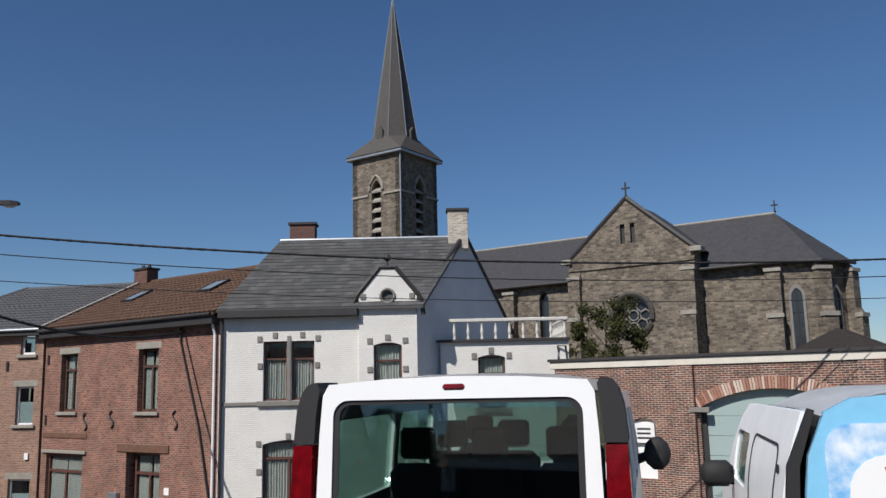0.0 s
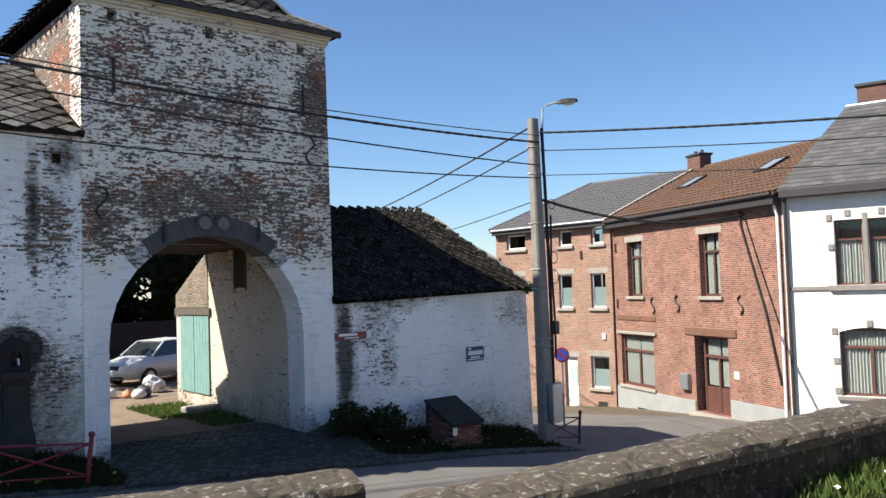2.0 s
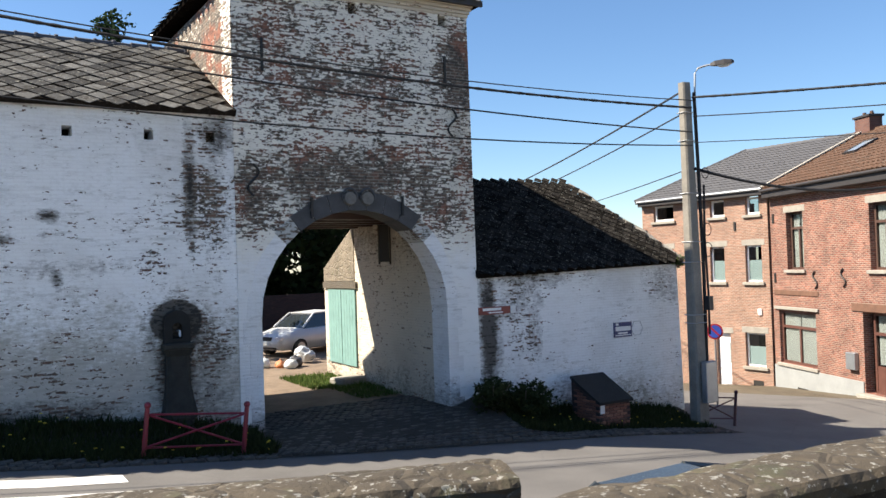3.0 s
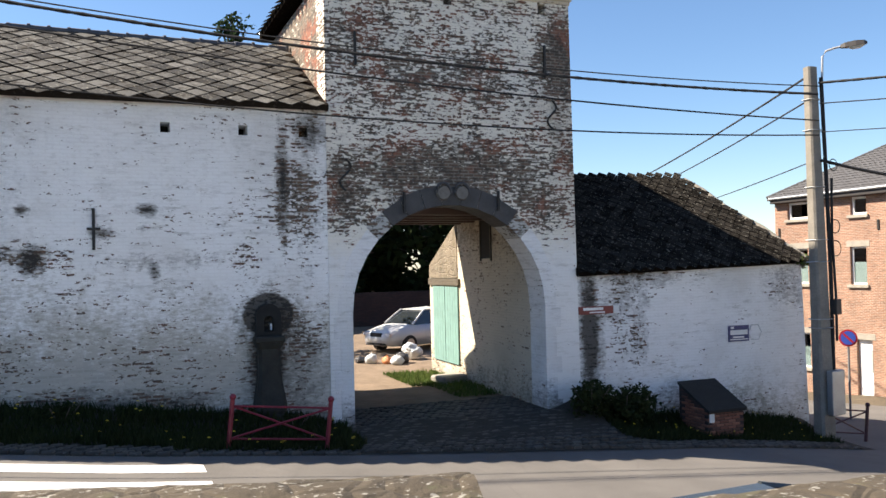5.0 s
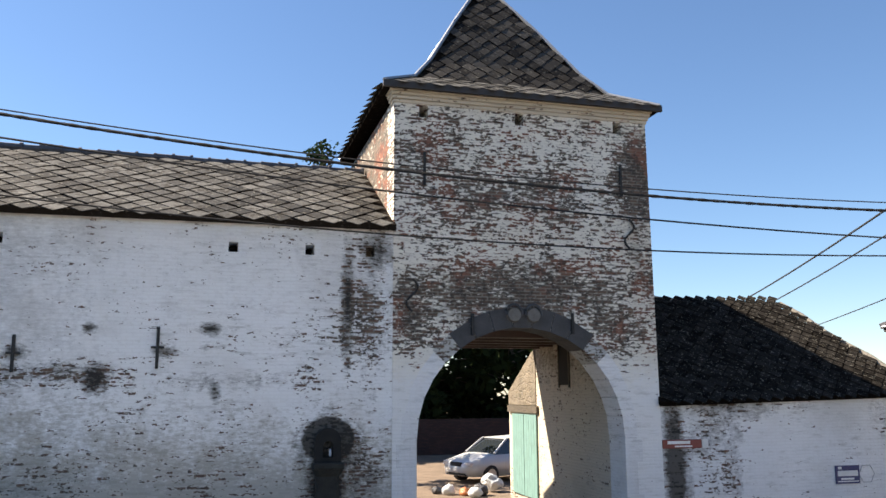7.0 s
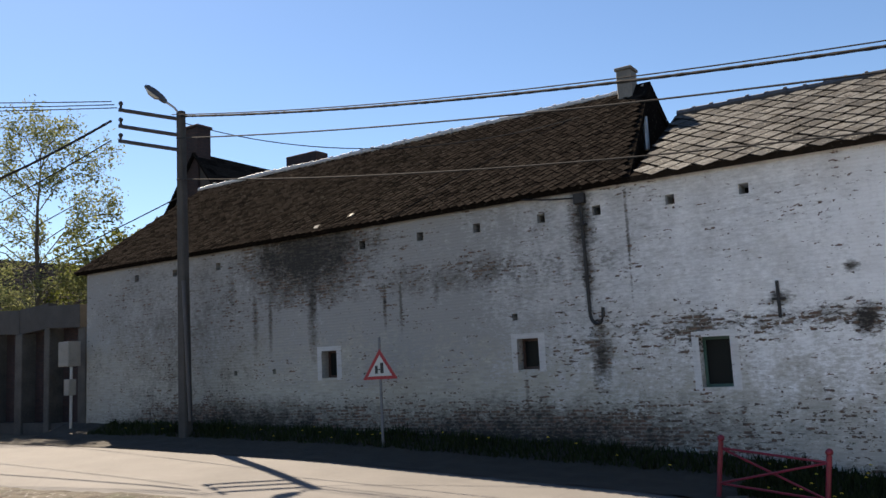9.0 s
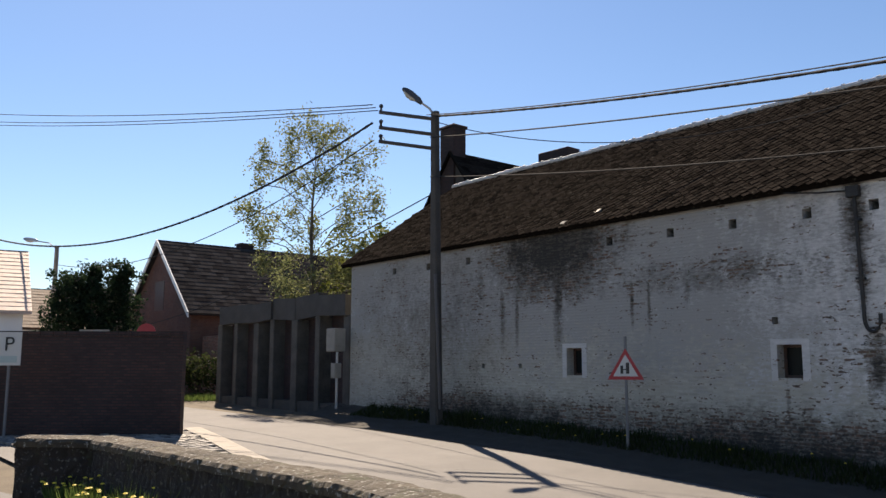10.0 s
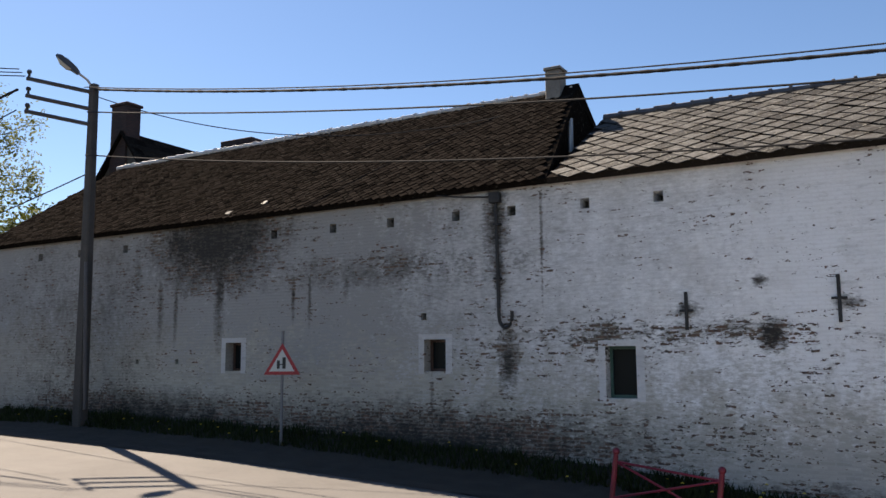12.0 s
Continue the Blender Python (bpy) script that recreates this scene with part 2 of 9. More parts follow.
    if damp != 0.0:
        on = m.math("MINIMUM", m.math("MULTIPLY", damp, 4.0), 1.0)
        k = m.math("ADD", m.math("MULTIPLY", damp, 0.40), m.math("MULTIPLY", m.math("MULTIPLY", rough, on), 2.8))
        bare = m.mix(bare, (0.03, 0.028, 0.024), m.ramp(k, [(0.45, 0.0), (0.85, 0.95)]))
        white = m.mix(white, (0.055, 0.048, 0.038), m.ramp(k, [(0.08, 0.0), (0.38, 0.42), (0.85, 0.94)]))
    # flakes come away brick by brick in dashes, thicker in some stretches
    cover = m.math("ADD", m.math("MULTIPLY", each, 0.17), m.math("MULTIPLY", m.noise(0.055, 3.0, 0.65, (0.55, 0.55, 1.25)), 0.50))
    cover = m.math("ADD", cover, m.math("MULTIPLY", m.noise(1.1, 5.0, 0.75), 0.33))
    if damp != 0.0:
        cover = m.math("ADD", cover, m.math("MULTIPLY", m.math("MINIMUM", damp, 1.6), 0.05))
    if worn != 0.0:
        cover = m.math("ADD", cover, m.math("MINIMUM", worn, 0.2))
    if whole is not None:
        cover = m.math("SUBTRACT", cover, m.math("MULTIPLY", m.span(m.math("ADD", Z, m.math("MULTIPLY", rough, 2.0)), whole + 0.35, whole - 0.35), 0.13))
        fresh = m.span(m.math("ADD", Z, m.math("MULTIPLY", rough, 2.0)), whole + 0.2, whole - 0.5)
        white = m.mix(white, m.mix((0.80, 0.80, 0.79), (0.5, 0.48, 0.43), m.math("MULTIPLY", dirt, 0.6)), m.math("MULTIPLY", fresh, 0.85))
    t = 0.655 - 0.155 * peel
    flake = m.ramp(cover, [(t, 0.0), (t + 0.025, 1.0)])
    m.color(m.mix(white, bare, flake))
    h = m.math("ADD", m.math("MULTIPLY", m.math("MULTIPLY", b.outputs["Fac"], m.math("ADD", flake, 0.35)), -0.9), m.math("MULTIPLY", flake, -0.7))
    m.bump(h, 0.012, 0.8).bump(m.noise(0.05, 5.0, 0.7, (1, 1, 2.2)), 0.006, 0.6).bump(m.noise(0.6), 0.035, 0.6)
    return m.m


def brick_mat(name, c1, c2, mortar, w=0.215, h=0.066, swap="any", size=0.12, patch=0.55, tints=(0.72, 1.12)):
    m = Mat(name, 0.9)
    b = m.bricks(w, h, size, swap, c1, c2, mortar)
    tint = m.ramp(m.noise(0.9, 5.0), [(0.3, tints[0]), (0.7, tints[1])])
    col = m.mix(b.outputs["Color"], tint, 1.0, "MULTIPLY")
    col = m.mix(col, tuple(x * 0.55 for x in c2), m.math("MULTIPLY", m.ramp(m.noise(0.16, 2.0, 0.5, (0.8, 0.8, 2.4)), [(0.55, 0.0), (0.68, 1.0)]), patch))
    m.color(col)
    m.bump(m.math("MULTIPLY", b.outputs["Fac"], -1.0), 0.008, 0.8).bump(m.noise(0.03), 0.004, 0.6)
    return m.m


def slate_mat(name, lo, hi, moss=0.3, per=True, gloss=0.35):
    """Slate or tile: a shade of its own for every piece, dark moss and pale lichen in patches that run across the pieces."""
    m = Mat(name, 0.7)
    m.b.inputs["Specular IOR Level"].default_value = gloss
    place = m.t.nodes.new("ShaderNodeNewGeometry").outputs["Position"]

    def field(size, detail, rough):
        mp = m.n("ShaderNodeMapping")
        mp.inputs["Scale"].default_value = (1 / size,) * 3
        m.link(place, mp.inputs["Vector"])
        t = m.n("ShaderNodeTexNoise", Scale=1.0, Detail=detail, Roughness=rough)
        m.link(mp.outputs[0], t.inputs["Vector"])
        return t.outputs["Fac"]

    r = m.math("FRACT", m.math("ADD", m.island(), m.rand())) if per else m.noise(0.3)
    col = m.ramp(r, [(0.0, lo), (0.6, hi), (1.0, tuple(x * 1.35 for x in hi))])
    col = m.mix(col, (0.036, 0.031, 0.025), m.math("MULTIPLY", m.ramp(field(0.19, 6.0, 0.78), [(0.48, 0.0), (0.60, 1.0)]), moss))
    col = m.mix(col, (0.28, 0.27, 0.23), m.math("MULTIPLY", m.ramp(field(0.07, 4.0, 0.7), [(0.585, 0.0), (0.66, 1.0)]), moss))
    m.color(col)
    m.bump(field(0.04, 4.0, 0.6), 0.006, 0.7)
    return m.m


def leaf_mat(name, lo, hi):
    m = Mat(name, 0.85)
    m.b.inputs["Specular IOR Level"].default_value = 0.15
    col = m.ramp(m.island(), [(0.0, lo), (1.0, hi)])
    m.color(col)
    tr = m.t.nodes.new("ShaderNodeBsdfTranslucent")
    m.link(col, tr.inputs[0])
    mx = m.t.nodes.new("ShaderNodeMixShader")
    mx.inputs[0].default_value = 0.4
    m.link(m.b.outputs[0], mx.inputs[1])
    m.link(tr.outputs[0], mx.inputs[2])
    m.link(mx.outputs[0], m.t.nodes["Material Output"].inputs[0])
    return m.m


def glass_mat(name, tint=(0.02, 0.025, 0.03), rough=0.04):
    """A window pane; its near-black colour stands in for the unlit room behind it."""
    m = Mat(name, rough)
    m.color(tint)
    m.b.inputs["Specular IOR Level"].default_value = 0.8
    return m.m


def asphalt(name, c, size=1.0):
    m = Mat(name, 0.88)
    col = m.ramp(m.noise(1.6 * size, 6.0, 0.65), [(0.3, tuple(x * 0.78 for x in c)), (0.7, tuple(x * 1.15 for x in c))])
    col = m.mix(col, tuple(x * 1.5 for x in c), m.ramp(m.noise(0.02, 2.0), [(0.55, 0.0), (0.75, 0.5)]))
    col = m.mix(col, tuple(x * 0.5 for x in c), m.ramp(m.voronoi(2.6, "DISTANCE_TO_EDGE").outputs["Distance"], [(0.0, 0.22), (0.012, 0.0)]))
    m.color(col)
    m.bump(m.noise(0.015), 0.006, 0.5)
    return m.m


M = {}
M["wash"] = whitewash("limewash_long_wall", 0.34, [
    (-10.9, 4.35, 2.7, 1.5, 3.2), (-12.5, 2.9, 0.14, 1.2, 1.7), (-12.0, 2.8, 0.10, 1.2, 1.6), (-10.65, 3.2, 0.22, 1.6, 2.2), (-8.56, 3.0, 0.07, 0.7, 2.0), (-8.13, 2.95, 0.07, 0.8, 2.0), (-7.2, 3.2, 0.15, 0.5, 1.5), (-13.3, 3.6, 0.3, 1.4, 1.2),
    (-3.82, 4.2, 0.38, 1.0, 2.3), (-3.78, 3.1, 0.16, 0.9, 1.8), (-3.62, 1.55, 0.26, 0.9, 2.2), (-5.2, 0.7, 0.06, 0.8, 1.5), (-2.93, 3.7, 0.045, 1.6, 1.6),
    (5.12, 3.4, 0.17, 1.6, 2.3), (5.7, 4.35, 0.5, 0.55, 2.2), (5.6, 3.0, 0.45, 1.8, 0.9), (4.81, 0.92, 0.52, 0.44, 14.0), (4.81, 0.80, 0.75, 0.62, 2.6), (4.8, 0.1, 0.42, 1.5, 4.0), (5.2, -0.3, 1.1, 1.5, 0.9),
    (0.84, 2.0, 0.30, 0.34, 3.0), (0.45, 2.08, 0.9, 0.28, 1.3), (-1.3, 2.05, 2.2, 0.3, 0.9), (1.95, 2.46, 0.34, 0.14, 2.2), (-0.42, 2.42, 0.30, 0.18, 2.0), (2.68, 2.86, 0.24, 0.17, 2.8), (2.64, 2.55, 0.16, 0.12, 1.5),
    (0.72, 2.84, 0.16, 0.13, 2.6), (2.82, 1.8, 0.15, 0.3, 2.0), (3.3, 1.95, 1.7, 0.22, 0.7), (-6.0, 0.2, 8.0, 1.0, 0.8),
    (-13.0, 0.25, 7.0, 0.95, 2.6), (-5.5, 0.05, 6.0, 0.95, 2.5), (-15.5, 2.4, 4.5, 3.2, 0.8), (-7.0, 3.4, 5.0, 0.5, 0.8), (1.0, -0.75, 4.0, 0.62, 2.4), (4.6, -1.15, 2.6, 0.6, 2.4)],
    1.75, 0.15, 1.06, [(-10.9, 4.2, 4.0, 1.6, 0.07), (5.45, 3.2, 0.75, 2.0, 0.11), (4.45, 2.0, 0.4, 0.6, 0.12), (0.4, 2.05, 1.9, 0.45, 0.11), (-2.0, 1.9, 3.0, 0.7, 0.08), (2.8, 0.2, 6.0, 1.4, 0.06), (-3.7, 1.9, 1.6, 0.8, 0.09), (-6.0, 0.3, 9.0, 0.8, 0.13), (-9.0, 3.6, 6.0, 0.5, 0.07), (-15.0, 0.7, 3.0, 0.8, 0.10), (5.4, 0.4, 0.9, 2.0, 0.08)], None, 0.95)
M["wash_tower"] = whitewash("limewash_tower", 0.93, [(8.5, 3.6, 3.4, 0.9, 0.8), (11.2, 5.8, 0.7, 2.6, 1.1), (6.2, 3.3, 0.6, 0.9, 0.9)], None, 0.65, (1.0, 0.95, 0.85),
    [(6.5, 6.4, 1.6, 1.2, 0.06), (8.3, 5.5, 2.6, 0.7, 0.09), (11.1, 6.3, 0.6, 1.2, 0.16), (8.5, 3.7, 3.2, 0.7, 0.09), (6.6, 3.0, 0.9, 0.9, 0.07), (10.6, 3.0, 0.8, 0.8, 0.08)], 2.25)
M["wash_low"] = whitewash("limewash_low", 0.22, [(11.75, 0.1, 0.42, 2.1, 2.0), (13.0, 1.5, 2.2, 0.4, 1.4), (12.6, 0.9, 0.9, 0.6, 0.9), (13.0, 0.2, 0.3, 1.3, 1.0), (17.3, 1.3, 1.0, 0.9, 0.9), (13.2, -1.7, 4.0, 0.8, 1.0), (11.72, 0.2, 0.34, 2.2, 4.0)], 0.25, 0.35, 1.0,
    [(12.6, 1.2, 1.5, 0.7, 0.09), (12.8, 0.0, 1.0, 1.6, 0.08), (15.0, -2.0, 5.0, 0.9, 0.09)])
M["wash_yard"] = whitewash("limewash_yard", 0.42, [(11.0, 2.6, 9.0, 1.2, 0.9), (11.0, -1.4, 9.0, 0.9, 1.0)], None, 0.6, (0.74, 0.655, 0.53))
M["brick_red"] = brick_mat("red_brick", (0.30, 0.100, 0.064), (0.14, 0.056, 0.041), (0.31, 0.235, 0.185), size=0.2, patch=0.75, tints=(0.62, 1.12))
M["brick_yellow"] = brick_mat("buff_brick", (0.33, 0.165, 0.11), (0.21, 0.11, 0.08), (0.36, 0.30, 0.235), size=0.17)
M["brick_white"] = brick_mat("white_painted_brick", (0.74, 0.72, 0.675), (0.72, 0.70, 0.655), (0.60, 0.58, 0.54), size=0.10, patch=0.05, tints=(0.93, 1.02))
M["brick_garage"] = brick_mat("garage_brick", (0.23, 0.075, 0.042), (0.085, 0.036, 0.026), (0.50, 0.45, 0.38), size=0.16, tints=(0.55, 1.15))
M["brick_dark"] = brick_mat("dark_brick", (0.068, 0.033, 0.030), (0.038, 0.022, 0.022), (0.028, 0.024, 0.023), size=0.2)
M["stone_church"] = brick_mat("church_stone", (0.245, 0.20, 0.15), (0.085, 0.070, 0.055), (0.165, 0.142, 0.11), 0.40, 0.19, size=0.14, patch=0.85, tints=(0.6, 1.2))
M["bluestone"] = plain("blue_stone", (0.17, 0.17, 0.165), 0.75, 0, 0.3, 0.3, 0.004)
M["limestone"] = plain("grey_limestone", (0.27, 0.25, 0.215), 0.8, 0, 0.25, 0.3, 0.004)
M["concrete"] = plain("weathered_concrete", (0.20, 0.185, 0.16), 0.9, 0, 0.35, 0.5, 0.006)
M["concrete_dark"] = plain("dark_concrete", (0.060, 0.055, 0.049), 0.9, 0, 0.35, 0.5, 0.006)
M["slate_house"] = slate_mat("blue_slate", (0.062, 0.063, 0.064), (0.076, 0.076, 0.076), 0.15, True, 0.22)
M["slate_church"] = slate_mat("church_slate", (0.03, 0.03, 0.034), (0.055, 0.055, 0.06), 0.1, False, 0.15)
M["slate_old"] = slate_mat("old_lichen_slate", (0.028, 0.028, 0.027), (0.096, 0.095, 0.090), 0.9, True, 0.1)
M["slate_dark"] = slate_mat("mossy_dark_slate", (0.007, 0.006, 0.0055), (0.018, 0.015, 0.013), 0.13, True, 0.0)
M["tile_red"] = slate_mat("brown_clay_tile", (0.060, 0.034, 0.024), (0.108, 0.062, 0.042), 0.45, False, 0.1)
M["tile_grey"] = slate_mat("anthracite_tile", (0.05, 0.05, 0.055), (0.085, 0.085, 0.09), 0.05, False)
# long roof's ridge: sunlit glints are put into this pale tile colour
M["ridge"] = plain("ridge_tile", (0.52, 0.50, 0.47), 0.38, 0, 0.35, 0.15)
M["iron"] = plain("black_iron", (0.03, 0.028, 0.027), 0.6, 0.3, 0.4, 0.1)
M["zinc"] = plain("zinc", (0.34, 0.36, 0.38), 0.42, 0.7, 0.2, 0.4)
M["white_paint"] = plain("white_paint", (0.78, 0.78, 0.76), 0.45, 0, 0.05, 0.5)
M["grey_render"] = plain("grey_render", (0.26, 0.27, 0.265), 0.9, 0, 0.15, 0.6, 0.003)
M["dark_trim"] = plain("dark_trim", (0.030, 0.027, 0.027), 0.6, 0, 0.3, 0.4)
M["wood_red"] = plain("red_brown_wood", (0.095, 0.040, 0.030), 0.5, 0, 0.3, 0.2)
M["wood_dark"] = plain("dark_brown_wood", (0.075, 0.04, 0.03), 0.55, 0, 0.3, 0.2)
M["pvc"] = plain("white_pvc", (0.8, 0.8, 0.8), 0.35, 0, 0.03, 0.5)
M["glass"] = glass_mat("window_glass")
# the barn's dark interior is put into the pane colour, reflection turned down
M["glass_barn"] = glass_mat("dull_dark_barn_glass", (0.012, 0.014, 0.014), 0.35)
M["glass_barn"].node_tree.nodes["Principled BSDF"].inputs["Specular IOR Level"].default_value = 0.12
M["glass_church"] = glass_mat("leaded_glass", (0.025, 0.028, 0.032), 0.2)
M["curtain"] = plain("net_curtain", (0.55, 0.55, 0.52), 0.9, 0, 0.2, 0.1)
M["blind"] = plain("frosted_blind", (0.34, 0.42, 0.42), 0.6, 0, 0.1, 0.4)
# near-black colour that stands in for the darkness of unlit insides
M["void"] = plain("unlit_inside_black", (0.02, 0.018, 0.016), 0.9)
M["road"] = asphalt("road_asphalt", (0.113, 0.107, 0.101))
M["lot"] = asphalt("lot_asphalt", (0.098, 0.094, 0.088))
M["mark"] = plain("road_paint", (0.72, 0.72, 0.70), 0.7, 0, 0.15, 0.3)
M["earth"] = plain("earth", (0.09, 0.07, 0.045), 0.95, 0, 0.35, 0.6, 0.02)
M["yard"] = plain("yard_dirt", (0.17, 0.125, 0.088), 0.95, 0, 0.4, 0.5, 0.02)
M["pave"] = plain("pavement_slabs", (0.26, 0.235, 0.20), 0.9, 0, 0.25, 0.5, 0.005)
# gateway and verge cobbles: shade is put into this darker copy
M["cobble"] = slate_mat("cobble_shade_dark", (0.028, 0.025, 0.021), (0.062, 0.055, 0.046), 0.35)
# street-corner cobbles: sunlight is put into this paler copy
M["cobble_sun"] = slate_mat("cobble_sun_pale", (0.12, 0.11, 0.10), (0.22, 0.205, 0.18), 0.25)
M["grass"] = leaf_mat("grass_blades", (0.045, 0.085, 0.02), (0.13, 0.17, 0.05))
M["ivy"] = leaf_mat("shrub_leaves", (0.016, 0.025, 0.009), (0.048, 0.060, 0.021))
M["flower"] = plain("yellow_petals", (0.75, 0.55, 0.03), 0.6)
M["daisy"] = plain("white_petals", (0.75, 0.75, 0.72), 0.6)
M["red_metal"] = plain("red_painted_steel", (0.18, 0.010, 0.025), 0.45, 0, 0.25, 0.2)
M["teal"] = plain("pale_turquoise_boards", (0.155, 0.285, 0.265), 0.7, 0, 0.2, 0.3, 0.003)
M["cable"] = plain("cable_rubber", (0.015, 0.015, 0.016), 0.85)
M["steel"] = plain("galvanised_steel", (0.42, 0.43, 0.44), 0.45, 0.6, 0.2, 0.2)
M["bark"] = plain("bark", (0.10, 0.085, 0.065), 0.95, 0, 0.4, 0.08, 0.01)
# verge earth, darker than M["earth"] to carry the barn wall's shade
M["soil"] = plain("shade_dark_soil", (0.032, 0.027, 0.020), 0.95, 0, 0.4, 0.3, 0.02)
M["rail_dark"] = plain("dark_red_rail", (0.07, 0.02, 0.025), 0.5)
M["post_grey"] = plain("dull_grey_post", (0.17, 0.17, 0.175), 0.6, 0.2, 0.25, 0.2)
M["steel_dark"] = plain("dark_steel", (0.07, 0.07, 0.075), 0.5, 0.4)
M["brick_dim"] = brick_mat("brown_brick", (0.16, 0.07, 0.05), (0.12, 0.055, 0.045), (0.13, 0.10, 0.085))
# pale pink tile with the roof's sunlight put into its colour
M["tile_pink"] = slate_mat("sunlit_tile", (0.42, 0.30, 0.24), (0.55, 0.42, 0.35), 0.1, False)
M["ridge_dark"] = plain("dark_ridge_tile", (0.07, 0.07, 0.075), 0.6, 0, 0.4, 0.15)
M["wash_surround"] = whitewash("limewashed_border", 0.25, (), None, 0.35, 0.86, (), None, 0.5)
M["arch_mid"] = whitewash("half_bare_arch_stone", 0.9, (), None, 0.0, (0.6, 0.6, 0.58))
M["arch_white"] = whitewash("limewashed_jamb", 0.10, [(6.5, -1.3, 1.2, 0.7, 1.6), (10.8, -1.3, 1.2, 0.7, 1.4)], None, 0.35, 0.97)

# ---- ground ----
XS = (-400, -60, -15, -8.8, -1.6, 2.2, 6.4, 14.0, 17.8, 27.0, 60, 400)
ZS = (0.6, 0.5, 0.05, -0.12, -0.50, -0.98, -1.40, -2.05, -2.5, -3.05, -3.6, -4.0)
WALL_Y = 17.71


def ground_z(x, y):
    """The street falls towards +x, and beyond the farm also towards +y."""
    z = float(np.interp(x, XS, ZS))
    if y > 18:
        z -= 0.075 * min(y - 18, 30) * float(np.interp(x, (14, 22), (0, 1)))
    # the gateway and the yard behind it lie level
    w = float(np.interp(y, (15.6, 17.4), (0, 1))) * float(np.interp(x, (4.6, 6.2, 11.3, 12.3) if y < 19 else (4.6, 6.2, 15, 17), (0, 1, 1, 0)))
    z += w * (-1.36 + 0.012 * (y - 18) - z)
    return z


def sheet(name, x0, x1, y0, y1, step, mat, lift=0.0, edge=None):
    bm = bmesh.new()
    nx, ny = max(1, round((x1 - x0) / step)), max(1, round((y1 - y0) / step))
    g = [[None] * (ny + 1) for _ in range(nx + 1)]
    for i in range(nx + 1):
        for j in range(ny + 1):
            x, y = x0 + (x1 - x0) * i / nx, y0 + (y1 - y0) * j / ny
            if edge:
                x, y = edge(x, y)
            g[i][j] = bm.verts.new((x, y, ground_z(x, y) + lift))
    for i in range(nx):
        for j in range(ny):
            bm.faces.new((g[i][j], g[i + 1][j], g[i + 1][j + 1], g[i][j + 1]))
    return link_mesh(name, bm, mat, True)


def far_ground():
    """One sheet to the horizon; finer near the street."""
    bm = bmesh.new()
    xs = [-900, -400, -150, -60, -40] + [-30 + 2 * i for i in range(36)] + [45, 60, 90, 150, 400, 900]
    ys = [-900, -300, -100, -40, -20, -10] + [-4 + 2 * i for i in range(30)] + [60, 80, 120, 300, 900]
    g = [[bm.verts.new((x, y, ground_z(x, y) - 0.06)) for y in ys] for x in xs]
    for i in range(len(xs) - 1):
        for j in range(len(ys) - 1):
            bm.faces.new((g[i][j], g[i + 1][j], g[i + 1][j + 1], g[i][j + 1]))
    return tagged(link_mesh("ground", bm, M["earth"], True), "brown earth and rough ground", "ground", kind="structure")


far_ground()
tagged(sheet("road", -60, 17.5, 7.0, 15.6, 1.0, M["road"]), "worn grey asphalt street in full sun", "road", kind="structure")
tagged(sheet("side_road", 17.5, 27.0, -30, 60, 1.0, M["road"]), "asphalt side street past the row houses", "road", kind="structure")
tagged(sheet("yard", 5.0, 16, 18.6, 60, 0.5, M["yard"], 0.0), "dusty light brown farmyard", "ground", kind="structure")

# raised car park with its parapet walls
LOT = [(-12.5, 5.6), (-8.9, 6.2), (-2.8, 7.0), (3.5, 5.7), (3.55, 5.1), (8.0, 4.6), (9.5, 4.2), (10.5, -6), (9.0, -30), (-40, -30), (-40, 7.4), (-17, 7.9)]


def car_park():
    bm = bmesh.new()
    top = [bm.verts.new((x, y, 0.0)) for x, y in LOT]
    low = [bm.verts.new((x, y, -3.2)) for x, y in LOT]
    bm.faces.new(top)
    for i in range(len(LOT)):
        j = (i + 1) % len(LOT)
        bm.faces.new((top[i], low[i], low[j], top[j]))
    tagged(link_mesh("car_park", bm, M["lot"]), "cracked grey asphalt car park on a raised bank", "car park", kind="structure")


car_park()


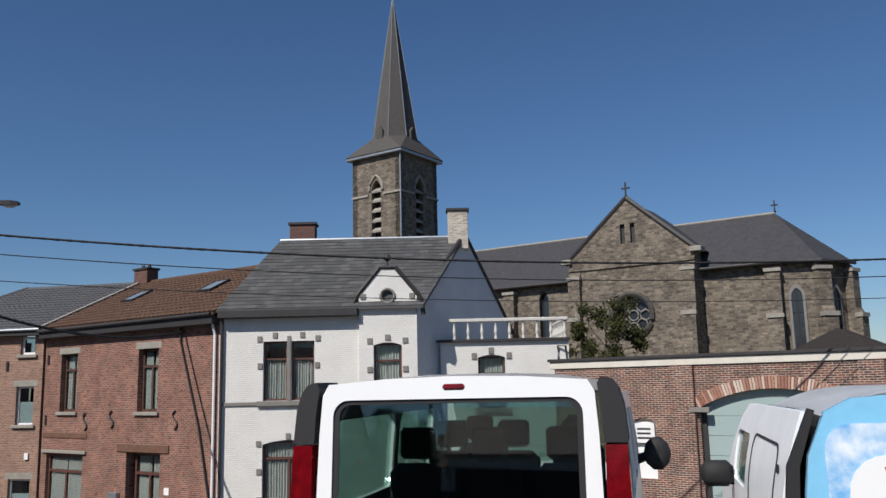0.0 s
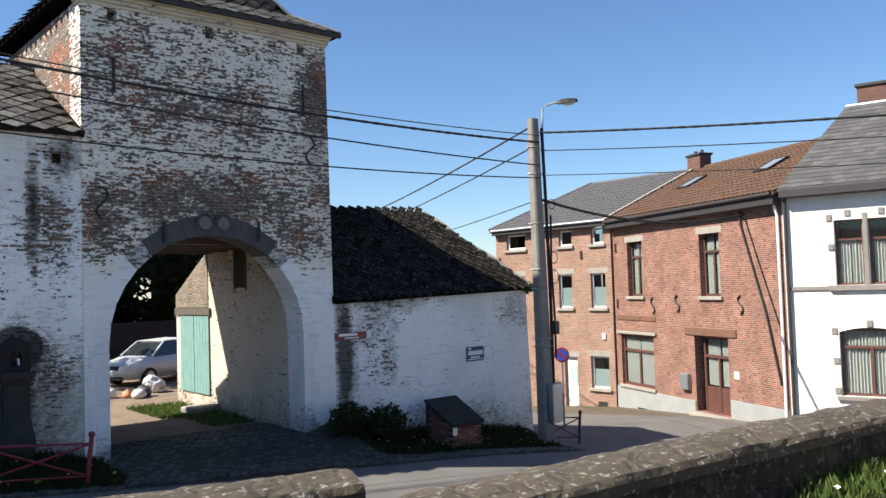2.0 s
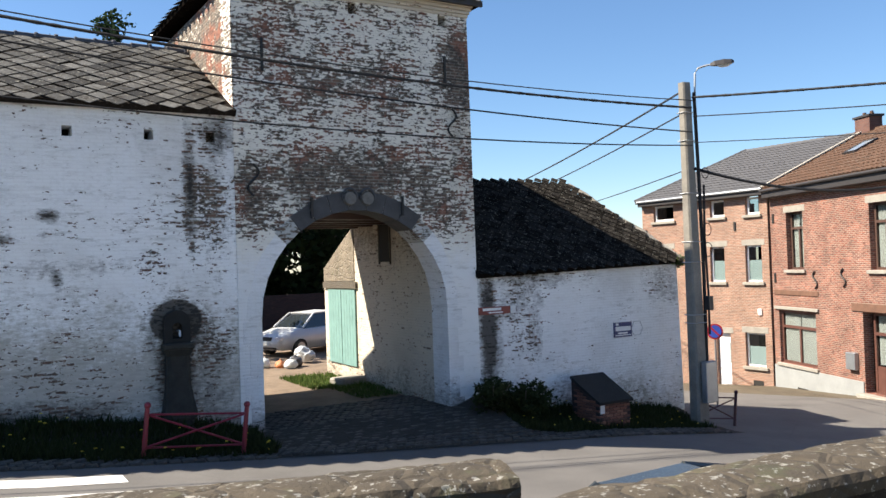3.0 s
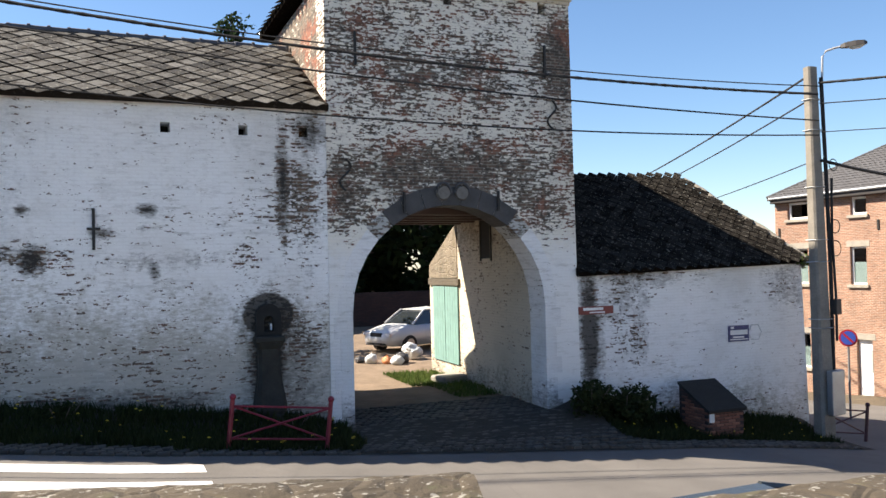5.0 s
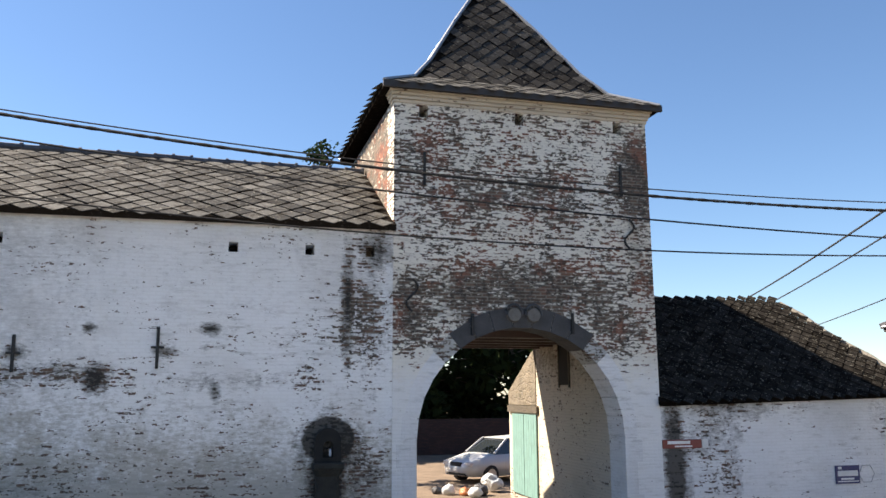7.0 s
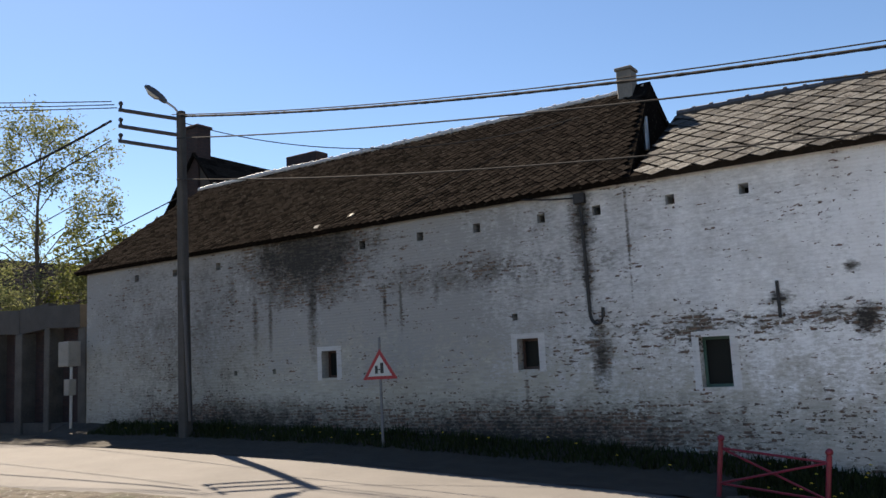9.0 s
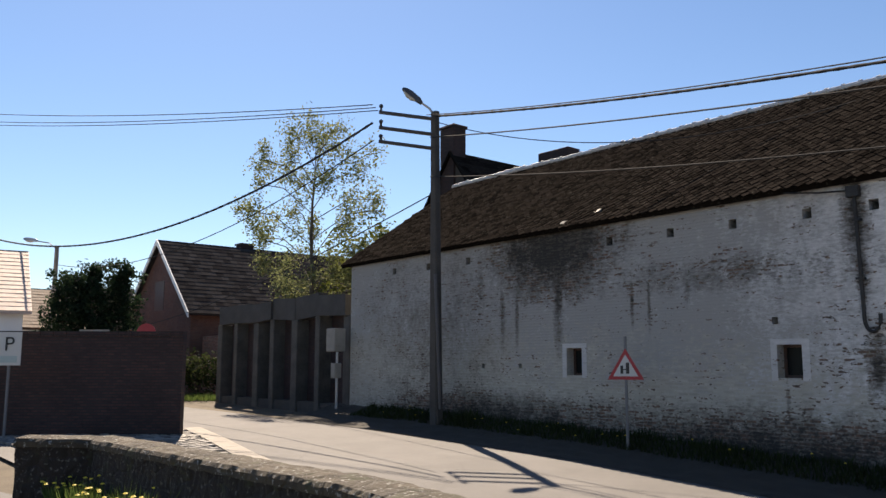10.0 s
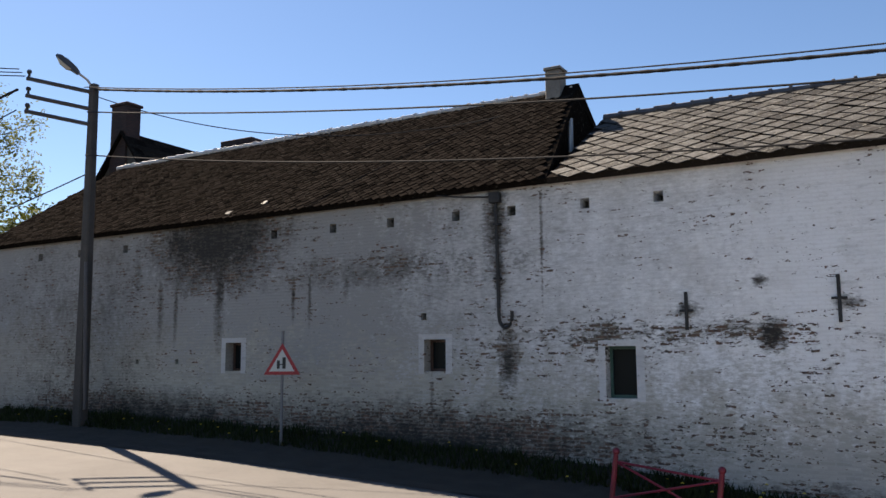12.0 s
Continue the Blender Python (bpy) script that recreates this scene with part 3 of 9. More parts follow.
def parapet(pts, zt, thick=0.42, low=-2.6):
    """A low rubble wall along a line, with a rounded, uneven coping a little wider than the wall."""
    m = base("parapet_wall", Matrix(), "low old stone wall with lichen-spotted coping", "wall", kind="structure")
    fine = []
    for a, b in zip(pts, pts[1:]):
        k = max(2, int((Vector(b) - Vector(a)).length / 0.055))
        fine += [Vector(a).lerp(Vector(b), i / k) for i in range(k)]
    fine.append(Vector(pts[-1]))
    h = thick / 2
    body = [(-h, low)] + [(-h, -0.6 + (zt + 0.5) * i / 12) for i in range(13)] + [(h, zt - 0.1 - (zt + 0.5) * i / 12) for i in range(13)] + [(h, low)]
    w = h + 0.04
    cap = [(-w, zt - 0.11), (-w - 0.005, zt - 0.05), (-w + 0.02, zt - 0.012), (-w * 0.6, zt), (-w * 0.2, zt + 0.012), (w * 0.2, zt + 0.012), (w * 0.6, zt), (w - 0.02, zt - 0.012), (w + 0.005, zt - 0.05), (w, zt - 0.11)]
    for nm, prof, amp, mat in (("masonry", body, 0.03, M["parapet"]), ("coping", cap, 0.016, M["coping"])):
        bm = bmesh.new()
        rows = []
        for i, p in enumerate(fine):
            d = (fine[min(i + 4, len(fine) - 1)] - fine[max(i - 4, 0)]).normalized()
            n = Vector((-d.y, d.x, 0))
            row = []
            for o, z in prof:
                q = Vector((p.x, p.y, z)) + n * o
                lump = noise.noise(q * 4.5) + 0.6 * noise.noise(q * 11.0) + 0.35 * noise.noise(q * 25.0)
                side = 1 if o > 0 else -1
                row.append(bm.verts.new(q + n * side * lump * amp + Vector((0, 0, lump * amp * 0.7 if nm == "coping" else 0))))
            rows.append(row)
        for a, b in zip(rows, rows[1:]):
            for k in range(len(prof)):
                bm.faces.new((a[k], a[(k + 1) % len(prof)], b[(k + 1) % len(prof)], b[k]))
        bm.faces.new(rows[0])
        bm.faces.new(rows[-1])
        part(nm, bm, mat, m)
    return m


def lichen_stone(name, c, spots):
    m = Mat(name, 0.95)
    v = m.voronoi(0.28, "DISTANCE_TO_EDGE", (1, 1, 1.6))
    col = m.ramp(m.noise(0.5, 6.0, 0.7), [(0.3, tuple(x * 0.55 for x in c)), (0.7, tuple(x * 1.25 for x in c))])
    col = m.mix(col, (0.46, 0.46, 0.42), m.math("MULTIPLY", m.ramp(m.noise(0.045, 3.0, 0.6), [(0.60, 0.0), (0.64, 1.0)]), spots))
    col = m.mix(col, (0.06, 0.075, 0.03), m.math("MULTIPLY", m.ramp(m.noise(0.3, 5.0, 0.7), [(0.55, 0.0), (0.7, 1.0)]), 0.5))
    m.color(col)
    m.bump(m.ramp(v.outputs["Distance"], [(0.0, 0.0), (0.12, 1.0)]), 0.02, 0.7).bump(m.noise(0.04, 5.0, 0.7), 0.014, 1.0)
    return m.m


M["gable_rubble"] = lichen_stone("gable_rubble", (0.21, 0.175, 0.13), 0.3)
M["parapet"] = lichen_stone("rubble_wall", (0.022, 0.017, 0.014), 0.16)
M["coping"] = lichen_stone("mossy_coping", (0.062, 0.049, 0.033), 0.42)
parapet([(-8.75, 6.05), (-8.0, 6.75), (-2.8, 6.95), (0.5, 6.4), (3.5, 5.5)], 0.78)
parapet([(3.1, 4.75), (5.5, 4.55), (7.9, 4.3)], 0.78)

# ---- the farm: long wall, gate tower, low wing ----
Y = WALL_Y


def hole_list(xs, z, s=0.085):
    return [rect(x - s, x + s, z - s, z + s * 1.2) for x in xs]


PUT = [-16.98, -15.42, -13.77, -9.12, -7.55, -6.14, -4.67, -3.51, -2.1, -0.81, 3.04, 4.41, 5.53]
WINS = [(-10.42, -9.97, 1.42, 2.03), (-5.37, -4.9, 1.42, 2.02), (-1.81, -1.28, 0.98, 1.85)]


def long_wall():
    bm = bmesh.new()
    holes = hole_list(PUT, 4.33) + [rect(a, b, c, d) for a, b, c, d in WINS] + hole_list([-13.2, -11.9], 1.62, 0.05) + hole_list([-5.38], 2.45, 0.06)
    ring_wall(bm, [(-19.2, -0.8), (5.969, -2.0), (5.969, 4.82), (-19.2, 4.72)], holes, Y, Y + 0.5)
    wall = tagged(link_mesh("wall_long", bm, M["wash"]), "long limewashed brick barn wall, stained and flaking", "wall", kind="structure")
    # black sheet behind the openings in place of an unlit barn
    bm = bmesh.new()
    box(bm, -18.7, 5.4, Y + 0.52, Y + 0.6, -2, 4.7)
    tagged(link_mesh("wall_backing", bm, M["void"]), "black sheet standing in for the unlit barn inside", "wall", kind="structure")
    bm = bmesh.new()
    prism(bm, [(-19.2, Y + 0.5, -0.8), (-19.2, Y + 9.5, -0.8), (-19.2, Y + 9.5, 4.72), (-19.2, Y + 0.5, 4.72)], (0.45, 0, 0))
    tagged(link_mesh("wall_end", bm, M["wash"]), "limewashed end wall of the barn", "wall", kind="structure")
    for i, (a, b, c, d) in enumerate(WINS):
        w = base("window_%d" % (i + 1), Matrix(), "small deep barn window with whitewashed surround", "window", kind="structure")
        bm = bmesh.new()
        for q in (rect(a - 0.12, a, c - 0.05, d + 0.1), rect(b, b + 0.14, c - 0.05, d + 0.1), rect(a, b, d, d + 0.1)):
            prism(bm, [(x, Y - 0.006, z) for x, z in q], (0, 0.004, 0))
        part("surround", bm, M["wash_surround"], w, "brushed white limewash border")
        bm = bmesh.new()
        t = 0.05
        for q in (rect(a, a + t, c, d), rect(b - t, b, c, d), rect(a + t, b - t, c, c + t), rect(a + t, b - t, d - t, d)):
            prism(bm, [(x, Y + 0.24, z) for x, z in q], (0, 0.06, 0))
        part("window_frame", bm, M["green_dark"] if i == 2 else M["wood_dark"], w, "dark green window frame" if i == 2 else "")
        bm = bmesh.new()
        prism(bm, [(x, Y + 0.27, z) for x, z in rect(a + t, b - t, c + t, d - t)], (0, 0.01, 0))
        part("pane", bm, M["glass_barn"], w)


M["green_dark"] = plain("dark_green_paint", (0.045, 0.11, 0.088), 0.5)
long_wall()


def slope(name, p00, p10, p01, p11, thick, mat, label, kind="structure", cat="roof"):
    """A roof plane from eave corners p00, p10 to ridge corners p01, p11."""
    bm = bmesh.new()
    n = (Vector(p10) - Vector(p00)).cross(Vector(p01) - Vector(p00)).normalized()
    prism(bm, [p00, p10, p11, p01], -n * thick)
    return tagged(link_mesh(name, bm, mat), label, cat, kind=kind)


def slate_mesh(w, h, t=0.012):
    bm = bmesh.new()
    prism(bm, [(0, -h / 2, t * 1.6), (w / 2, 0, t), (0, h / 2, 0.0), (-w / 2, 0, t)], (0, 0, t))
    bmesh.ops.recalc_face_normals(bm, faces=bm.faces)
    me = bpy.data.meshes.new("slate")
    bm.to_mesh(me)
    bm.free()
    return me


def slates(parent, p00, p10, p01, p11, w, h, mat, single=0, name="slate", keep=1.0, over=0.975, loose=1.0):
    """Diamond slates over a roof plane; the first `single` of them as objects, the rest as one mesh."""
    p00, p10, p01, p11 = (Vector(p) for p in (p00, p10, p01, p11))
    eu = (p10 - p00).normalized()
    nn = eu.cross(p01 - p00).normalized()
    ev = nn.cross(eu).normalized()
    H = (p01 - p00).dot(ev)
    me = slate_mesh(w * over, h * over)
    me.materials.append(mat)
    rest, count = bmesh.new(), 0
    rows = int(H / (h / 2)) + 1
    for j in range(rows):
        v = j * h / 2
        f = v / H
        a, b = p00.lerp(p01, f), p10.lerp(p11, f)
        u0, u1 = (a - p00).dot(eu), (b - p00).dot(eu)
        for i in range(int(u0 / w) - 1, int(u1 / w) + 2):
            u = (i + 0.5 * (j % 2)) * w
            if u < u0 + 0.1 or u > u1 - 0.1 or random.random() > keep:
                continue
            c = p00 + eu * (u + random.uniform(-0.012, 0.012)) + ev * (v + random.uniform(-0.015, 0.015)) + nn * (0.006 + random.uniform(0, 0.008 * loose))
            m = Matrix.Translation(c) @ Matrix((eu, ev, nn)).transposed().to_4x4() @ Euler((random.uniform(-0.02, 0.03) * loose, random.uniform(-0.025, 0.025) * loose, random.uniform(-0.05, 0.05) * loose)).to_matrix().to_4x4()
            if count < single:
                share(name, me, parent, m)
            else:
                tmp = [rest.verts.new(m @ q.co) for q in me.vertices]
                for p in me.polygons:
                    rest.faces.new([tmp[k] for k in p.vertices])
            count += 1
    if rest.verts:
        ob = part(name + "_field", rest, mat, parent)
        ob["kind"] = "stuff"
    else:
        rest.free()
    return count


def ridge_row(parent, a, b, r, mat, seg=0.36):
    a, b = Vector(a), Vector(b)
    n = int((b - a).length / seg)
    d = (b - a) / n
    for i in range(n):
        bm = bmesh.new()
        p = a + d * i
        lift = Vector((0, 0, random.uniform(-0.01, 0.02)))
        tube(bm, p + lift, p + d * 0.98 + lift, r, r * 0.94, 8)
        tube(bm, p + lift + d * 0.9, p + d * 1.05 + lift, r * 1.25, r * 1.25, 8)
        part("ridge_tile", bm, mat, parent)


EV, RG = 4.90, 20.8
RA = (-19.6, Y - 0.16, 4.74), (-2.75, Y - 0.16, 4.84), (-17.95, RG, 7.40), (-3.3, RG, 7.46)
RB = (-2.75, Y - 0.16, 4.84), (6.0, Y - 0.16, 4.86), (-2.75, RG, 6.72), (6.0, RG, 6.66)
roof_long = slope("roof_long", *RA, 0.12, M["slate_dark"], "dark mossy slate roof of the barn")
roof_mid = slope("roof_middle", *RB, 0.12, M["slate_dark"], "lichen-grey diamond slate roof beside the tower")
slope("roof_hip", (-19.6, Y + 9.6, 4.74), (-19.6, Y - 0.16, 4.74), (-17.95, RG + 1.5, 7.40), (-17.95, RG, 7.40), 0.12, M["slate_dark"], "dark hipped end of the barn roof")
slope("roof_back", (-2.75, RG + 4, 4.8), (-19.6, RG + 4, 4.8), (-3.3, RG, 7.46), (-17.95, RG, 7.40), 0.12, M["slate_dark"], "back slope of the barn roof")
slope("roof_back_middle", (6.0, RG + 4, 4.8), (-2.75, RG + 4, 4.8), (6.0, RG, 6.66), (-2.75, RG, 6.72), 0.12, M["slate_dark"], "back slope of the roof beside the tower")
slates(roof_mid, *RB, 0.47, 0.47, M["slate_old"], 290, over=0.90)
slates(roof_long, *RA, 0.21, 0.21, M["slate_dark"], 0, "small_slate")
ridge_row(roof_mid, (-2.7, RG, 6.74), (5.9, RG, 6.68), 0.10, M["ridge_dark"])
ridge_row(roof_long, (-17.95, RG, 7.43), (-3.4, RG, 7.49), 0.08, M["ridge"])


def barn_gable():
    """The stepped end of the long roof, with its small chimney."""
    bm = bmesh.new()
    prism(bm, [(-3.25, Y + 1.2, 5.5), (-3.25, RG + 3.4, 5.5), (-3.25, RG, 7.62)], (-0.35, 0, 0))
    tagged(link_mesh("wall_gable", bm, M["slate_dark"]), "dark gable end standing above the lower roof", "wall", kind="structure")
    c = base("chimney", Matrix.Translation((-3.75, RG - 0.1, 7.2)), "small grey chimney on the barn ridge", "chimney")
    bm = bmesh.new()
    box(bm, -0.17, 0.17, -0.2, 0.2, 0, 0.72, 0.015)
    part("flue", bm, M["concrete"], c)
    bm = bmesh.new()
    box(bm, -0.2, 0.2, -0.23, 0.23, 0.722, 0.79, 0.01)
    part("cap", bm, M["concrete"], c)
    v = base("roof_vent", Matrix.Translation((-3.2, RG - 0.75, 6.2)), "pale pipe vent beside the gable", "vent")
    bm = bmesh.new()
    tube(bm, (0, 0, -0.3), (0, 0, 0.42), 0.06, 0.06, 10)
    part("pipe", bm, M["zinc"], v)


barn_gable()

TX0, TX1, TD = 5.97, 11.38, 5.3
ACX, AR, ASP = 8.53, 2.10, 0.88


def arch_pts(r, n, z0):
    return [(ACX - r, z0)] + [(ACX - r * math.cos(math.pi * i / n), ASP + r * math.sin(math.pi * i / n)) for i in range(n + 1)] + [(ACX + r, z0)]


def tower():
    bm = bmesh.new()
    hl = [rect(x - 0.09, x + 0.09, 7.06, 7.30) for x in (6.56, 8.55, 10.72)]
    # front in two leaves round the arch, so that the outline stays simple
    outline = [(TX0, -2.0)] + arch_pts(AR + 0.03, 28, -2.0) + [(TX1 + 0.08, -2.0), (TX1, 7.40), (TX0, 7.40)]
    ring_wall(bm, outline, hl, Y - 0.02, Y + 0.62)
    front = tagged(link_mesh("wall_tower_front", bm, M["wash_tower"]), "gate tower front of flaking limewashed brick above an arch", "wall", kind="structure")
    bm = bmesh.new()
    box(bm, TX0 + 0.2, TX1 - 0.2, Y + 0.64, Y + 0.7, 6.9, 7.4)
    tagged(link_mesh("wall_tower_dark_sheet", bm, M["void"]), "black sheet standing in for the unlit tower loft", "wall", kind="structure")
    # brick courses stepping out under the eaves
    for k in range(4):
        bm = bmesh.new()
        o = 0.03 + 0.035 * k
        box(bm, TX0 - o * 0.8, TX1 + o * 0.8, Y - 0.02 - o, Y + 0.3, 7.32 + 0.07 * k, 7.385 + 0.07 * k, 0.008)
        part("corbel_course", bm, M["wash_yard"], front)
    bm = bmesh.new()
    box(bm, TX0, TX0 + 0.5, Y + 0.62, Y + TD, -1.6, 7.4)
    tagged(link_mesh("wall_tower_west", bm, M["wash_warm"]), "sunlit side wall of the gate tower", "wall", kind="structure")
    bm = bmesh.new()
    box(bm, TX1 - 0.5, TX1, Y + 0.62, Y + TD, 3.2, 7.4)
    tagged(link_mesh("wall_tower_east", bm, M["wash_tower"]), "side wall of the gate tower", "wall", kind="structure")
    bm = bmesh.new()
    box(bm, TX0 + 0.5, TX1 - 0.5, Y + 0.62, Y + TD, 3.02, 3.2)
    for k in range(5):
        box(bm, TX0 + 0.5, TX1 - 0.5, Y + 0.9 + 0.95 * k, Y + 1.06 + 0.95 * k, 2.84, 3.018)
    tagged(link_mesh("ceiling", bm, M["wood_dark"]), "dark beam and plank ceiling over the gateway", "ceiling", kind="structure")
    bm = bmesh.new()
    box(bm, TX0 + 0.5, TX1 - 0.5, Y + TD - 0.5, Y + TD, 3.2, 7.4)
    tagged(link_mesh("wall_tower_back", bm, M["wash_tower"]), "back wall of the gate tower", "wall", kind="structure")
    # bell-cast pyramid roof
    cx, cy = (TX0 + TX1) / 2, Y + TD / 2
    hw, hd = (TX1 - TX0) / 2, TD / 2
    levels = ((1.09, 7.56), (1.09, 7.66), (0.80, 8.10), (0.64, 8.66), (0.36, 9.95), (0.0, 11.5))
    bm = bmesh.new()
    rings = []
    for f, z in levels:
        rings.append([bm.verts.new((cx, cy, z))] * 4 if f == 0 else [bm.verts.new((cx + sx * hw * f, cy + sy * hd * f, z)) for sx, sy in ((-1, -1), (1, -1), (1, 1), (-1, 1))])
    for a, b in zip(rings, rings[1:]):
        for k in range(4):
            q = [a[k], a[(k + 1) % 4], b[(k + 1) % 4], b[k]]
            bm.faces.new([v for i, v in enumerate(q) if v not in q[:i]])
    bm.faces.new(rings[0][::-1])
    roof = tagged(link_mesh("roof_tower", bm, M["slate_dark"]), "steep bell-cast slate roof of the gate tower", "roof", kind="structure")
    cs = ((-1, -1), (1, -1), (1, 1), (-1, 1))
    for k in (0, 3):
        for (f0, z0), (f1, z1) in zip(levels[1:], levels[2:]):
            q = [(cx + s[0] * hw * f, cy + s[1] * hd * f, z) for f, z in ((f0, z0), (f1, z1)) for s in (cs[k], cs[(k + 1) % 4])]
            slates(roof, q[0], q[1], q[2], q[3], 0.36, 0.36, M["slate_old"] if z0 < 8.0 else M["slate_tower"], 0, "tower_slate")
    for k in range(4):
        bm = bmesh.new()
        pipe(bm, [(cx + cs[k][0] * hw * f, cy + cs[k][1] * hd * f, z + 0.02) for f, z in levels[1:]], 0.045)
        part("hip_flashing", bm, M["zinc"], roof)
    bm = bmesh.new()
    box(bm, cx - hw * 1.1, cx + hw * 1.1, cy - hd * 1.1 - 0.03, cy - hd * 1.1 + 0.04, 7.54, 7.665)
    part("eaves_board", bm, M["dark_trim"], roof)


# west side: more bare brick, plus the sun's warmth put into the tone
M["wash_warm"] = whitewash("limewash_west_sunwarm", 1.6, (), None, 1.0, (0.8, 0.7, 0.58))
M["slate_tower"] = slate_mat("tower_slate", (0.016, 0.016, 0.017), (0.048, 0.046, 0.044), 0.4, True, 0.0)
tower()


def gate_arch():
    """Bare blue-grey voussoirs at the crown, limewashed ones and jamb stones flush with the wall below, two round bosses."""
    g = base("gate_arch", Matrix(), "weathered blue-grey stone arch with round bosses", "arch", kind="structure")
    n = 17
    for i in range(n):
        a0, a1 = math.pi * i / n, math.pi * (i + 1) / n
        bm = bmesh.new()
        e = 0.003
        out = AR + 0.29 + 0.11 * math.sin((a0 + a1) / 2) ** 3 + random.uniform(-0.02, 0.02)
        q = []
        for r, ends in ((AR, (a0 + e, a1 - e)), (out, (a1 - e * 0.6, a0 + e * 0.6))):
            q += [(ACX - r * math.cos(a), Y - 0.04 if 4 <= i <= 12 else Y - 0.028, ASP + r * math.sin(a)) for a in ends]
        prism(bm, q, (0, 0.70, 0))
        part("voussoir", bm, M["arch_stone"] if 5 <= i <= 11 else M["arch_mid"] if i in (4, 12) else M["arch_white"], g)
    for sx in (-1, 1):
        z = -1.55
        k = 0
        while z < ASP - 0.02:
            h = (0.42, 0.55, 0.36, 0.62)[k % 4]
            h = min(h, ASP - z)
            w = 0.26 if k % 2 else 0.38
            bm = bmesh.new()
            x0, x1 = sorted((ACX + sx * AR, ACX + sx * (AR + w)))
            box(bm, x0, x1, Y - 0.026 - 0.004 * (k % 2), Y + 0.66, z + 0.002, z + h - 0.002, 0.006)
            part("jamb_stone", bm, M["arch_white"], g)
            z += h
            k += 1
    for x in (8.35, 8.75):
        bm = bmesh.new()
        tube(bm, (x, Y - 0.04, 3.22), (x, Y - 0.11, 3.22), 0.15, 0.13, 18)
        part("boss", bm, M["arch_boss"], g, "round carved stone boss")
        bm = bmesh.new()
        pipe(bm, [(x + 0.16 * math.cos(t), Y - 0.08, 3.24 + 0.18 * math.sin(t)) for t in [math.radians(-10 + 200 * q / 10) for q in range(11)]], 0.03)
        part("hood", bm, M["arch_stone"], g)


M["arch_stone"] = plain("arch_bluestone", (0.060, 0.060, 0.062), 0.8, 0, 0.35, 0.25, 0.006)
M["arch_boss"] = plain("boss_stone", (0.15, 0.14, 0.125), 0.85, 0, 0.4, 0.1, 0.006)
gate_arch()


def wall_iron(kind, x, z, face=Y, h=0.6):
    m = base("wall_anchor", Matrix.Translation((x, face, z)), {"cross": "rusty iron cross anchor on the limewashed wall", "bar": "straight iron wall anchor on the tower", "s": "curved s-shaped iron wall anchor on the tower"}[kind], "wall anchor", "wall anchors")
    bm = bmesh.new()
    if kind == "s":
        pts = [(0.11 * math.sin(-t * 2.0 * math.pi) * (1.0), -0.03, h * (t - 0.5)) for t in [i / 14 for i in range(15)]]
        pipe(bm, pts, 0.022)
    else:
        box(bm, -0.025, 0.025, -0.05, 0, -h / 2, h / 2, 0.006)
    part("bar", bm, M["iron"], m)
    if kind == "cross":
        bm = bmesh.new()
        box(bm, -0.11, 0.11, -0.035, 0, -0.015, 0.025, 0.005)
        part("cross_bar", bm, M["iron"], m)


wall_iron("cross", 1.84, 2.52, Y, 0.72)
wall_iron("cross", -0.42, 2.40, Y, 0.62)
wall_iron("bar", 6.57, 6.02, Y - 0.02, 0.66)
wall_iron("bar", 10.75, 6.05, Y - 0.02, 0.70)
wall_iron("s", 6.33, 3.55, Y - 0.02, 0.62)
wall_iron("s", 10.9, 4.93, Y - 0.02, 0.62)
wall_iron("bar", 7.51, 3.02, Y - 0.05, 0.42)
wall_iron("bar", 9.57, 3.07, Y - 0.05, 0.42)


def wall_pipe():
    m = base("down_pipe", Matrix(), "old black iron pipe hooked at its foot on the barn wall", "pipe")
    bm = bmesh.new()
    pts = [(-3.80, Y - 0.06, 4.55), (-3.78, Y - 0.06, 3.6), (-3.76, Y - 0.06, 2.5)] + [(-3.76 + 0.13 - 0.13 * math.cos(t), Y - 0.06, 2.42 - 0.22 * math.sin(t)) for t in [math.pi * i / 8 for i in range(9)]] + [(-3.50, Y - 0.06, 2.5)]
    pipe(bm, pts, 0.032)
    part("pipe", bm, M["iron"], m)
    bm = bmesh.new()
    pipe(bm, [(-5.0, Y - 0.14, 4.74), (-4.4, Y - 0.1, 4.66), (-3.84, Y - 0.06, 4.62)], 0.016)
    part("feed_cable", bm, M["cable"], m)
    bm = bmesh.new()
    box(bm, -3.92, -3.70, Y - 0.12, Y - 0.003, 4.5, 4.7, 0.01)
    part("terminal_box", bm, M["iron"], m)
    for z in (4.1, 3.1):
        bm = bmesh.new()
        box(bm, -3.85, -3.71, Y - 0.1, Y, z - 0.02, z + 0.02, 0.004)
        part("bracket", bm, M["iron"], m)


wall_pipe()


